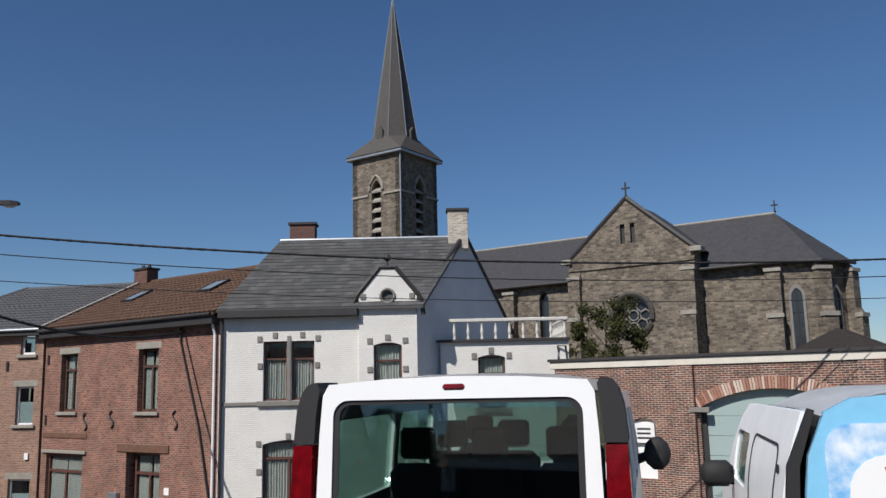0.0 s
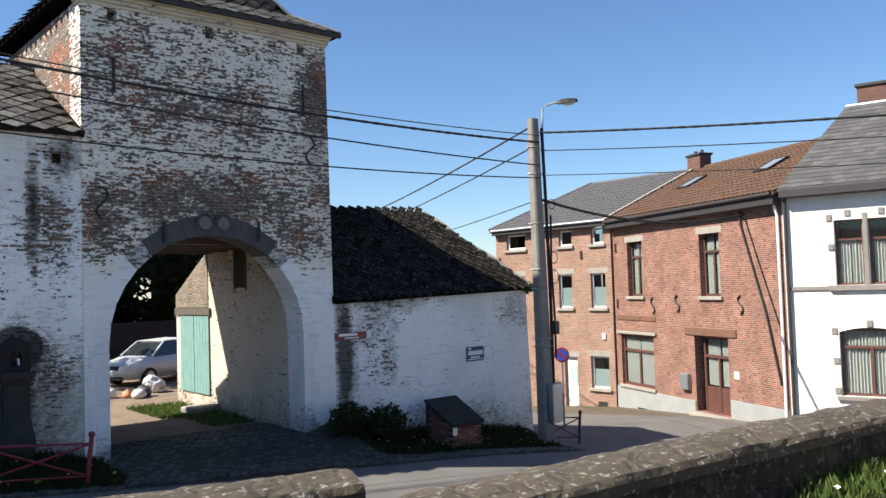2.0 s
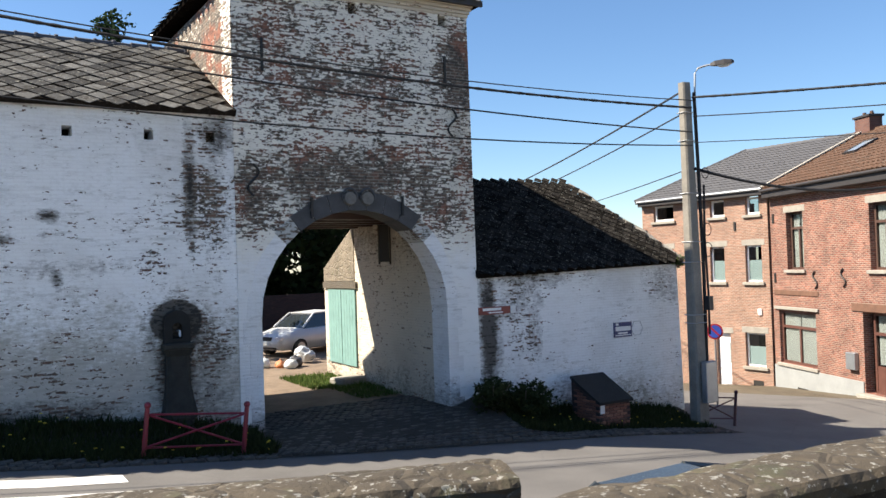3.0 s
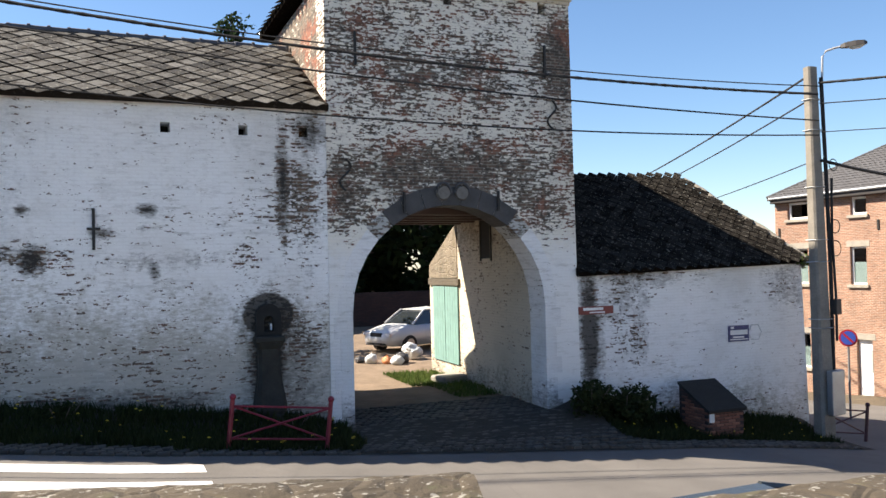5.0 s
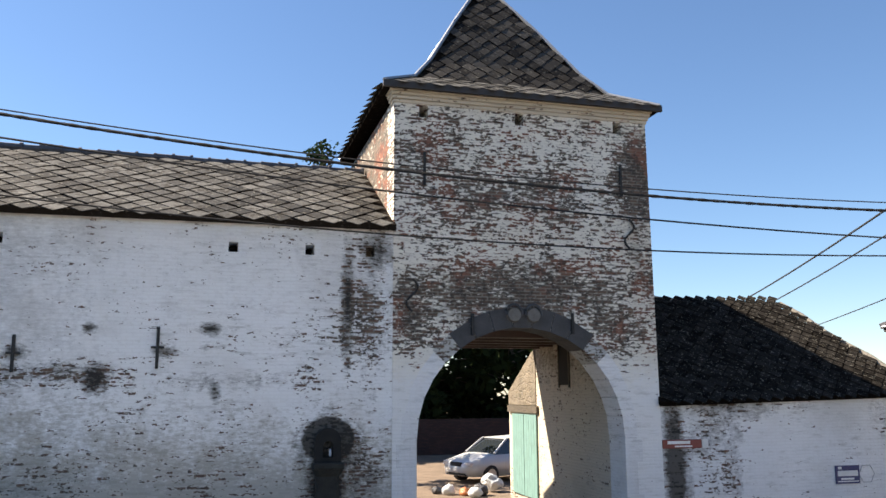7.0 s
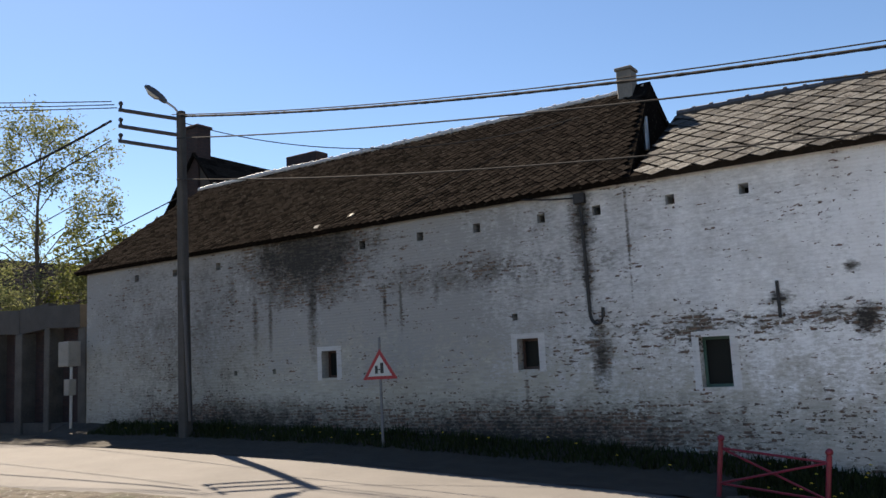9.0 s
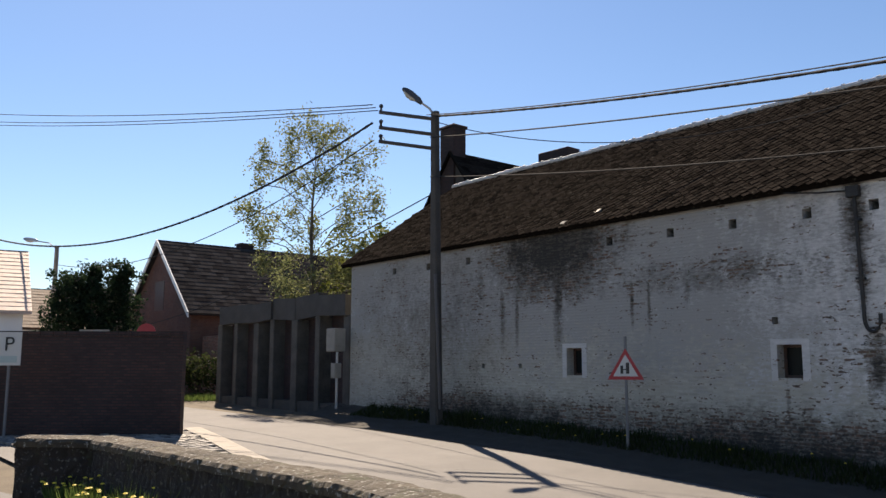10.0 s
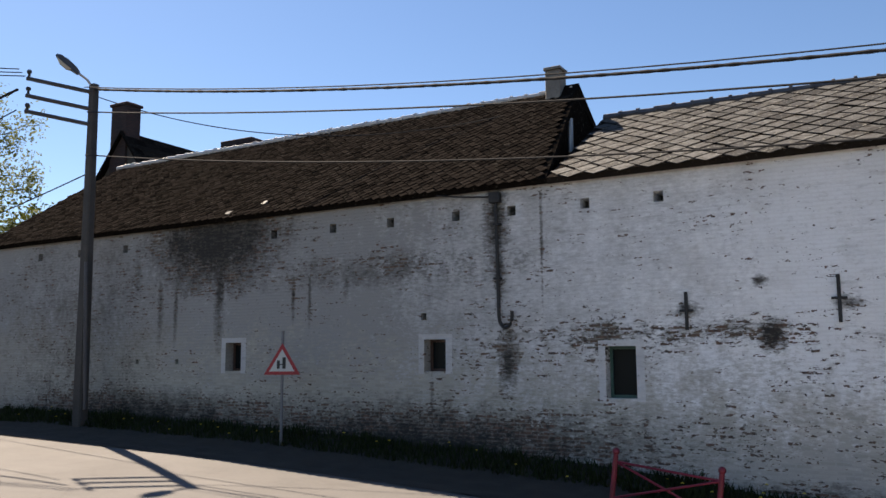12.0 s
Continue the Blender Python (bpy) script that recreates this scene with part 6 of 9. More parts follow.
    rose = [(-8.65 + 1.35 * math.cos(6.283 * i / 32), 6.3 + 1.35 * math.sin(6.283 * i / 32)) for i in range(32)]
    slits = [rect(-9.2, -8.85, 11.4, 12.8), rect(-8.45, -8.1, 11.4, 12.8)]
    bm = bmesh.new()
    ring_wall(bm, [(T0, -4), (T1, -4), (T1, 10.5), (-8.65, 14.5), (T0, 10.5)], [rose] + slits, TV, TV + 0.7)
    part("transept_front", bm, st, h)
    for u0, u1 in ((T0, T0 + 0.6), (T1 - 0.6, T1)):
        box_part("transept_side", st, h, u0, u1, TV + 0.702, -3.8, -4, 10.4)
    bm = bmesh.new()
    prism(bm, [(T0 - 0.35, TV + 0.25, 10.45), (T1 + 0.35, TV + 0.25, 10.45), (-8.65, TV + 0.25, 14.45)], (0, 5.2, 0))
    part("transept_roof", bm, sl, h)
    bm = bmesh.new()
    for s0, s1 in (((T0 - 0.3, 10.35), (-8.65, 14.65)), ((-8.65, 14.65), (T1 + 0.3, 10.35))):
        pipe(bm, [(s0[0], TV + 0.1, s0[1]), (s1[0], TV + 0.1, s1[1])], 0.2, 6)
    part("gable_coping", bm, M["dark_trim"], h)
    for u in (T0 - 0.15, T1 + 0.15):
        box_part("kneeler", M["limestone"], h, u - 0.4, u + 0.4, TV - 0.25, TV + 0.6, 10.3, 10.65, bev=0.03, label="white carved kneeler stone")
    box_part("string_course", M["stone_church"], h, T0, T1, TV - 0.12, TV - 0.003, 9.75, 9.95)
    for u in (T0 + 0.45, T1 - 0.45):
        buttress(u, TV, 0, 0.9, 0.6, 9.7)
    # rose window with tracery
    r = part("rose_window", bmesh.new(), M["concrete_dark"], h, "round traceried rose window")
    bm = bmesh.new()
    def circle(cx, cz, rad, th, y, n=28):
        pipe(bm, [(cx + rad * math.cos(6.2832 * i / n), y, cz + rad * math.sin(6.2832 * i / n)) for i in range(n + 1)], th, 6)
    circle(-8.65, 6.3, 1.5, 0.2, TV - 0.05)
    bm.to_mesh(r.data)
    bm.free()
    bm = bmesh.new()
    circle(-8.65, 6.3, 0.36, 0.06, TV + 0.3, 16)
    for k in range(8):
        a = 6.2832 * k / 8
        circle(-8.65 + 0.86 * math.cos(a), 6.3 + 0.86 * math.sin(a), 0.36, 0.05, TV + 0.3, 14)
    part("tracery", bm, M["quoin"], r)
    bm = bmesh.new()
    tube(bm, (-8.65, TV + 0.4, 6.3), (-8.65, TV + 0.45, 6.3), 1.36, 1.36, 32)
    for s in slits:
        prism(bm, [(x, TV + 0.4, z) for x, z in s], (0, 0.05, 0))
    part("leaded_glass", bm, M["glass_church"], r)
    def cross(u, v, z, s):
        c = part("cross", bmesh.new(), M["iron"], h, "small iron roof cross")
        bm = bmesh.new()
        box(bm, u - 0.06 * s, u + 0.06 * s, v - 0.05, v + 0.05, z, z + 1.5 * s)
        box(bm, u - 0.4 * s, u + 0.4 * s, v - 0.045, v + 0.045, z + 0.85 * s, z + 1.0 * s)
        ball(bm, (u, v, z + 0.1), 0.16 * s, 8, 5)
        bm.to_mesh(c.data)
        bm.free()
    cross(-8.65, TV + 0.1, 14.68, 0.75)
    cross(0.2, 0, 13.15, 0.6)
    # tower
    A0, A1 = -36.2, -30.6
    for face in range(4):
        m = Matrix.Translation(((A0 + A1) / 2, 0, 0)) @ Matrix.Rotation(math.pi / 2 * face, 4, "Z")
        bm = bmesh.new()
        ln = lancet(-0.55, 0.55, 14.4, 19.4)
        ring_wall(bm, rect(-2.8, 2.8, -4, 22.6), [ln] if face in (0, 1) else [], -2.8, -2.2)
        bmesh.ops.transform(bm, matrix=m, verts=bm.verts)
        w = part("tower_wall", bm, st, h)
        if face not in (0, 1):
            continue
        bm = bmesh.new()
        box(bm, -0.7, 0.7, -2.25, -2.21, 14, 21)
        bmesh.ops.transform(bm, matrix=m, verts=bm.verts)
        part("belfry_dark_sheet", bm, M["void"], w)
        for k in range(6):
            bm = bmesh.new()
            z = 14.6 + 0.92 * k
            prism(bm, [(-0.54, -2.75, z), (-0.54, -2.35, z + 0.42), (-0.54, -2.35, z + 0.5), (-0.54, -2.78, z + 0.16)], (1.08, 0, 0))
            bmesh.ops.transform(bm, matrix=m, verts=bm.verts)
            part("louvre", bm, M["limestone"], w)
        bm = bmesh.new()
        arc = lancet(-0.8, 0.8, 18.0, 19.4)[2:]
        pipe(bm, [(x, -2.85, z) for x, z in arc], 0.13, 6)
        box(bm, -2.85, -0.9, -2.92, -2.803, 18.9, 19.1)
        box(bm, 0.9, 2.85, -2.92, -2.803, 18.9, 19.1)
        bmesh.ops.transform(bm, matrix=m, verts=bm.verts)
        part("hood_mould", bm, M["limestone"], w)
    bm = bmesh.new()
    pipe(bm, [(A1 + 0.05, -2.88, 22.5), (A1 + 0.05, -2.88, -2)], 0.07, 6)
    part("down_pipe", bm, M["zinc"], h)
    cx = (A0 + A1) / 2
    bm = bmesh.new()
    box(bm, cx - 3.25, cx + 3.25, -3.25, 3.25, 22.5, 22.78, 0.05)
    part("tower_cornice", bm, M["zinc"], h)
    # broach spire: square skirt turning into an octagon
    bm = bmesh.new()
    sq = [bm.verts.new((cx + 3.3 * sx, 3.3 * sy, 22.8)) for sx, sy in ((-1, -1), (1, -1), (1, 1), (-1, 1))]
    oc, R = [], 2.25
    for k in range(8):
        a = math.pi / 8 + math.pi / 4 * k - math.pi
        oc.append(bm.verts.new((cx + R * math.cos(a), R * math.sin(a), 24.6)))
    # oc[0] lies near corner (-1,-1); pairs straddle the corners
    tip = bm.verts.new((cx, 0, 39.3))
    for k in range(8):
        bm.faces.new((oc[k], oc[(k + 1) % 8], tip))
    order = {0: (0, 1), 1: (2, 3), 2: (4, 5), 3: (6, 7)}
    for s, (i, j) in order.items():
        bm.faces.new((sq[s], oc[j], oc[i]))
        nxt = order[(s + 1) % 4][0]
        bm.faces.new((sq[s], sq[(s + 1) % 4], oc[nxt], oc[j]))
    bm.faces.new(sq[::-1])
    sp = part("spire", bm, M["slate_spire"], h)
    bm = bmesh.new()
    for k in range(8):
        a = math.pi / 8 + math.pi / 4 * k - math.pi
        pipe(bm, [(cx + R * math.cos(a), R * math.sin(a), 24.6), (cx, 0, 39.3)], 0.045, 4)
    part("hip_flashing", bm, M["zinc"], sp)
    for ang in (-math.pi / 2, 0):
        m = Matrix.Translation((cx, 0, 0)) @ Matrix.Rotation(ang + math.pi / 2, 4, "Z")
        bm = bmesh.new()
        prism(bm, [(-0.35, -2.25, 24.3), (0.35, -2.25, 24.3), (0.35, -2.25, 25.2), (0, -2.25, 25.6), (-0.35, -2.25, 25.2)], (0, 0.8, 0))
        bmesh.ops.transform(bm, matrix=m, verts=bm.verts)
        part("dormer", bm, M["slate_spire"], sp)
    # sacristy roof behind the garage
    bm = bmesh.new()
    prism(bm, [(2.2, -9.0, 3.2), (7.8, -9.0, 3.2), (5.0, -9.0, 4.5)], (0, 4.5, 0))
    part("sacristy_roof", bm, M["tile_dark"], h)


M["slate_spire"] = slate_mat("spire_slate", (0.034, 0.032, 0.031), (0.070, 0.064, 0.058), 0.35, False)
M["tile_dark"] = slate_mat("dark_house_tile", (0.025, 0.022, 0.022), (0.05, 0.045, 0.043), 0.15, True, 0.0)
church()

# ---- verge, kerb, cobbles, road paint ----


def cobbles(name, x0, x1, y0, y1, s, label, lift=0.0, mat="cobble", inside=None):
    """Rows of worn cobbles over a stretch of ground; the nearest rows as parts."""
    bm = bmesh.new()
    box(bm, -s * 0.46, s * 0.46, -s * 0.36, s * 0.36, -0.06, 0.03, 0.018)
    me = bpy.data.meshes.new("cobble")
    bmesh.ops.recalc_face_normals(bm, faces=bm.faces)
    bm.to_mesh(me)
    bm.free()
    rest = bmesh.new()
    j, y = 0, y0
    while y < y1:
        x = x0 + (s * 0.5 if j % 2 else 0)
        while x < x1:
            if inside and not inside(x, y):
                x += s
                continue
            z = ground_z(x, y) + lift + random.uniform(-0.012, 0.012)
            m = Matrix.Translation((x + random.uniform(-0.01, 0.01), y, z)) @ Euler((random.uniform(-0.06, 0.06), random.uniform(-0.06, 0.06), random.uniform(-0.06, 0.06))).to_matrix().to_4x4()
            q = [rest.verts.new(m @ v.co) for v in me.vertices]
            for p in me.polygons:
                rest.faces.new([q[k] for k in p.vertices])
            x += s
        y += s * 0.78
        j += 1
    return tagged(link_mesh(name, rest, M[mat]), label, "cobbles", kind="stuff")


cobbles("gate_cobbles", 5.9, 11.4, 15.7, 19.6, 0.2, "worn cobbles in the gateway, darkened to carry its shade", 0.02)
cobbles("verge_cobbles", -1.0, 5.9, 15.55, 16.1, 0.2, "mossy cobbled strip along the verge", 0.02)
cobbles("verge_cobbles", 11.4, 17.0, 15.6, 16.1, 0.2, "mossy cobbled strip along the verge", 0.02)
KERB = ((-19.5, 12.3), (-17.77, 11.87), (-12.06, 10.44), (-8.71, 9.76), (-4.0, 9.2))


def kerb_y(x):
    return float(np.interp(x, [p[0] for p in KERB], [p[1] for p in KERB]))


cobbles("corner_cobbles", -17.6, -5.0, 7.6, 12.2, 0.22, "cobbles between the brick wall and the gutter, paled to carry the sun", 0.02, "cobble_sun", lambda x, y: y < kerb_y(x) - 0.1)
for i in range(15):
    x0, x1 = -17.8 + 0.9 * i, -16.92 + 0.9 * i
    bm = bmesh.new()
    prism(bm, [(x0, kerb_y(x0), ground_z(x0, 11) - 0.1), (x1, kerb_y(x1), ground_z(x1, 11) - 0.1), (x1, kerb_y(x1) + 0.45, ground_z(x1, 11) - 0.1), (x0, kerb_y(x0) + 0.45, ground_z(x0, 11) - 0.1)], (0, 0, 0.125))
    tagged(link_mesh("gutter_slab", bm, M["pave"]), "pale concrete gutter slab at the road's edge", "gutter", "gutter slabs")
def bank(x, y):
    """Height of the earth piled against the wall foot, nothing before the gateway."""
    gap = float(np.interp(x, (5.4, 6.3, 10.8, 11.6), (1, 0, 0, 1)))
    return 0.012 + 0.04 * float(np.interp(y, (16.0, 16.3), (0, 1))) + gap * 0.30 * float(np.interp(y, (16.5, 17.6), (0, 1))) ** 1.3 + 0.03 * gap * noise.noise((x * 2.2, y * 2.2, 0))


def verge_sheet():
    bm = bmesh.new()
    xs, ys = [-20 + 0.15 * i for i in range(251)], [15.5 + 0.125 * j for j in range(19)]
    g = [[bm.verts.new((x, y, ground_z(x, y) + bank(x, y))) for y in ys] for x in xs]
    for i in range(len(xs) - 1):
        for j in range(len(ys) - 1):
            bm.faces.new((g[i][j], g[i + 1][j], g[i + 1][j + 1], g[i][j + 1]))
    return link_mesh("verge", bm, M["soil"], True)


tagged(verge_sheet(), "earth verge below the barn wall, shade put into its dark colour", "verge", kind="structure")


def paint(name, x0, x1, y0, y1, label):
    bm = bmesh.new()
    n = max(1, int((x1 - x0) / 0.5))
    a = [bm.verts.new((x0 + (x1 - x0) * i / n, y0, ground_z(x0 + (x1 - x0) * i / n, y0) + 0.006)) for i in range(n + 1)]
    b = [bm.verts.new((x0 + (x1 - x0) * i / n, y1, ground_z(x0 + (x1 - x0) * i / n, y1) + 0.006)) for i in range(n + 1)]
    for i in range(n):
        bm.faces.new((a[i], a[i + 1], b[i + 1], b[i]))
    tagged(link_mesh(name, bm, M["mark"]), label, "road marking", "road stripes")


for k in range(4):
    paint("road_stripe", -0.1, 3.3, 14.35 - 1.05 * k, 14.85 - 1.05 * k, "white painted crossing stripe on the asphalt")

# ---- barriers ----


def barrier(x, y, mat, w=1.6, rot=0.0, label="red tubular steel barrier with crossed bars"):
    z = min(ground_z(x - w / 2, y), ground_z(x + w / 2, y)) - 0.02
    tilt = math.atan2(ground_z(x + w / 2, y) - ground_z(x - w / 2, y), w)
    m = base("pedestrian_barrier", Matrix.Translation((x, y, ground_z(x, y))) @ Matrix.Rotation(rot, 4, "Z") @ Matrix.Rotation(-tilt, 4, "Y"), label, "barrier", "street barriers")
    H = 0.82
    for sx in (-1, 1):
        bm = bmesh.new()
        tube(bm, (sx * w / 2, 0, -0.15), (sx * w / 2, 0, H), 0.038, 0.038, 12)
        p = part("post", bm, mat, m)
        bm = bmesh.new()
        ball(bm, (sx * w / 2, 0, H + 0.045), 0.055)
        part("ball_cap", bm, mat, p, smooth=True)
    for a, b in (((-w / 2, 0, H - 0.1), (w / 2, 0, H - 0.1)), ((-w / 2, 0, 0.2), (w / 2, 0, 0.2)), ((-w / 2, 0.01, H - 0.1), (w / 2, 0.01, 0.2)), ((-w / 2, -0.012, 0.2), (w / 2, -0.012, H - 0.1))):
        bm = bmesh.new()
        tube(bm, a, b, 0.018, 0.018, 8)
        part("rail", bm, mat, m)


barrier(4.60, 15.85, M["red_metal"], 1.62)
barrier(-0.475, 15.95, M["red_metal"], 1.49)
barrier(17.6, 16.55, M["rail_dark"], 1.3, -0.2, "dark tubular steel barrier at the corner")

# ---- brick meter box, signs on the wall ----


def meter_box():
    x, y = 14.13, 16.75
    z = ground_z(x, y) - 0.10
    m = base("brick_meter_box", Matrix.Translation((x, y, z)), "small brick meter housing with a sloping slab top", "meter box")
    bm = bmesh.new()
    prism(bm, [(-0.45, -0.42, 0), (-0.45, 0.5, 0), (-0.45, 0.5, 1.20), (-0.45, -0.42, 0.74)], (0.94, 0, 0))
    core = part("core", bm, M["brick_dark"], m)
    bm = bmesh.new()
    box(bm, 0, 0.2, -0.014, 0.004, 0, 0.055, 0.006)
    me = bpy.data.meshes.new("brick")
    bm.to_mesh(me)
    bm.free()
    me.materials.append(M["loose_brick"])
    for j in range(11):
        for i in range(5):
            u = -0.45 + i * 0.212 + (0.1 if j % 2 else 0)
            if u + 0.2 > 0.5:
                continue
            share("brick", me, m, Matrix.Translation((u, -0.42, 0.01 + 0.065 * j)))
    for j in range(22):
        for i in range(4):
            v = -0.42 + i * 0.212 + (0.1 if j % 2 else 0)
            if 0.065 * j + 0.07 > 0.74 + (v + 0.42) * 0.5 or v + 0.2 > 0.5:
                continue
            share("brick", me, m, Matrix.Translation((-0.45, v + 0.2, 0.01 + 0.065 * j)) @ Matrix.Rotation(-math.pi / 2, 4, "Z"))
    bm = bmesh.new()
    prism(bm, [(-0.49, -0.5, 0.705), (-0.49, 0.5, 1.205), (-0.49, 0.5, 1.265), (-0.49, -0.5, 0.765)], (1.02, 0, 0))
    part("slab", bm, M["pump_black"], m, "dark sloping cover slab")
    bm = bmesh.new()
    box(bm, -0.42, -0.3, -0.45, -0.436, 0.5, 0.68)
    part("label_plate", bm, M["mark"], m)


_lb = Mat("loose_brick", 0.9)
_lb.color(_lb.ramp(_lb.rand(), [(0.0, (0.09, 0.045, 0.035)), (0.6, (0.19, 0.075, 0.05)), (1.0, (0.26, 0.12, 0.08))]))
_lb.bump(_lb.noise(0.02), 0.004)
M["loose_brick"] = _lb.m
meter_box()


def wall_sign(x0, x1, z0, z1, mat, bars, label, cat="sign", y=Y):
    m = base("wall_sign", Matrix(), label, cat)
    bm = bmesh.new()
    box(bm, x0, x1, y - 0.03, y - 0.004, z0, z1, 0.004)
    p = part("plate", bm, mat, m)
    for a, b, c, d in bars:
        bm = bmesh.new()
        box(bm, x0 + (x1 - x0) * a, x0 + (x1 - x0) * b, y - 0.035, y - 0.031, z0 + (z1 - z0) * c, z0 + (z1 - z0) * d)
        part("lettering_bar", bm, M["mark"], m)


M["sign_blue"] = plain("enamel_blue", (0.03, 0.04, 0.13), 0.35)
M["sign_red"] = plain("enamel_red", (0.20, 0.035, 0.03), 0.4)
wall_sign(11.45, 12.32, 0.63, 0.80, M["sign_red"], [(0.12, 0.7, 0.5, 0.85), (0.3, 0.75, 0.15, 0.32)], "long red enamel sign with pale lettering")
wall_sign(12.33, 12.47, 0.63, 0.80, M["mark"], [], "small white pictogram plate")
wall_sign(15.46, 16.06, -0.17, 0.20, M["sign_blue"], [(0.08, 0.92, 0.42, 0.72), (0.06, 0.94, 0.1, 0.16), (0.2, 0.75, 0.22, 0.32), (0.1, 0.25, 0.8, 0.95)], "dark blue enamel street plate with white lettering")
bm = bmesh.new()
pipe(bm, [(16.25 + 0.2 * math.cos(6.283 * i / 6), Y - 0.012, 0.02 + 0.2 * math.sin(6.283 * i / 6)) for i in range(7)], 0.008, 4)
_hx = base("wall_plate", Matrix(), "faint six-sided metal marker on the wall", "sign")
part("outline", bm, M["steel"], _hx)

# ---- utility poles, lamps, cables ----


def lamp_head(parent, p, d, mat_body, size=1.0):
    """A cobra-head street lamp at p, pointing along d."""
    m = Matrix.Translation(p) @ Vector(d).to_track_quat("X", "Z").to_matrix().to_4x4() @ Matrix.Scale(size, 4)
    bm = bmesh.new()
    rings = []
    for x, w, h0, h1 in ((0, 0.05, -0.04, 0.05), (0.12, 0.10, -0.05, 0.09), (0.4, 0.13, -0.06, 0.10), (0.62, 0.11, -0.05, 0.07), (0.7, 0.05, -0.03, 0.03)):
        rings.append([bm.verts.new(m @ Vector(q)) for q in ((x, -w, h0), (x, w, h0), (x, w * 0.7, h1), (x, -w * 0.7, h1))])
    for a, b in zip(rings, rings[1:]):
        for k in range(4):
            bm.faces.new((a[k], a[(k + 1) % 4], b[(k + 1) % 4], b[k]))
    bm.faces.new(rings[0][::-1])
    bm.faces.new(rings[-1])
    hd = part("lamp_head", bm, mat_body, parent)
    bm = bmesh.new()
    rings = []
    for x, w, h0 in ((0.2, 0.09, -0.065), (0.3, 0.10, -0.12), (0.5, 0.10, -0.12), (0.62, 0.08, -0.06)):
        rings.append([bm.verts.new(m @ Vector(q)) for q in ((x, -w, -0.05), (x, w, -0.05), (x, w * 0.7, h0), (x, -w * 0.7, h0))])
    for a, b in zip(rings, rings[1:]):
        for k in range(4):
            bm.faces.new((a[k], a[(k + 1) % 4], b[(k + 1) % 4], b[k]))
    bm.faces.new(rings[0][::-1])
    bm.faces.new(rings[-1])
    part("lens", bm, M["lens"], hd, "frosted lamp cover")


M["lens"] = plain("frosted_lens", (0.5, 0.48, 0.42), 0.3, 0, 0.1, 0.1)


def concrete_pole(x, y, z0, z1, mat, label, lean=(0, 0), w0=0.21, w1=0.13):
    m = base("utility_pole", Matrix.Translation((x, y, z0)), label, "utility pole", "utility poles")
    bm = bmesh.new()
    H = z1 - z0
    r = []
    for f in (-0.04, 0.0, 1.0):
        w = (w0 + (w1 - w0) * max(0, f))
        d = w * 0.8
        c = w * 0.25
        z = H * f
        ox, oy = lean[0] * f, lean[1] * f
        r.append([bm.verts.new((px + ox, py + oy, z)) for px, py in ((-w + c, -d), (w - c, -d), (w, -d + c), (w, d - c), (w - c, d), (-w + c, d), (-w, d - c), (-w, -d + c))])
    for a, b in zip(r, r[1:]):
        for k in range(8):
            bm.faces.new((a[k], a[(k + 1) % 8], b[(k + 1) % 8], b[k]))
    bm.faces.new(r[0][::-1])
    bm.faces.new(r[-1])
    part("shaft", bm, mat, m)
    return m


P1 = (17.15, 16.55)
p1 = concrete_pole(P1[0], P1[1], -2.75, 6.10, M["concrete"], "tall weathered concrete utility pole at the street corner", (-0.12, 0.0))
for z in (8.1, 7.4, 6.1, 4.9, 4.4, 3.1, 2.9):
    bm = bmesh.new()
    w = 0.22 - 0.008 * z
    pipe(bm, [(sx * w - 0.12 * z / 8.85, sy * w * 0.84, z) for sx, sy in ((-1, -1), (1, -1), (1, 1), (-1, 1), (-1, -1))], 0.012, 4)
    part("steel_band", bm, M["steel"], p1)
bm = bmesh.new()
pipe(bm, [(0.2, -0.1, 0.9), (0.17, -0.14, 4.0), (0.12, -0.14, 6.5), (0.06, -0.14, 8.6)], 0.045, 6)
part("riser_cable", bm, M["cable"], p1)
bm = bmesh.new()
pipe(bm, [(0.25, -0.18, 2.6), (0.24, -0.2, 3.6), (0.2, -0.18, 5.0), (0.22, -0.2, 6.3)], 0.03, 6)
part("riser_cable", bm, M["cable"], p1)
for z, r in ((5.2, 0.14), (4.7, 0.16), (6.6, 0.12)):
    bm = bmesh.new()
    pipe(bm, [(0.26 + r * math.cos(6.283 * i / 14), -0.22, z + r * 1.1 * math.sin(6.283 * i / 14)) for i in range(15)], 0.012, 4)
    part("cable_coil", bm, M["cable"], p1)
box_part("junction_box", M["dark_trim"], p1, 0.14, 0.3, -0.3, -0.12, 3.2, 3.55, bev=0.01)
box_part("switch_cabinet", M["zinc"], p1, -0.12, 0.14, -0.36, -0.19, 0.95, 1.95, bev=0.015, label="grey metal switch cabinet strapped to the pole")
box_part("switch_cabinet", M["zinc"], p1, 0.17, 0.33, -0.3, -0.14, 0.95, 1.95, bev=0.015, label="grey metal switch cabinet strapped to the pole")
bm = bmesh.new()
pipe(bm, [(0.1, -0.12, 8.3), (0.12, -0.14, 9.08), (0.17, -0.2, 9.2), (0.30, -0.33, 9.25), (0.42, -0.46, 9.27)], 0.026, 8)
part("lamp_arm", bm, M["steel"], p1)
lamp_head(p1, (0.38, -0.42, 9.26), (0.68, -0.73, 0.06), M["dark_trim"], 0.78)

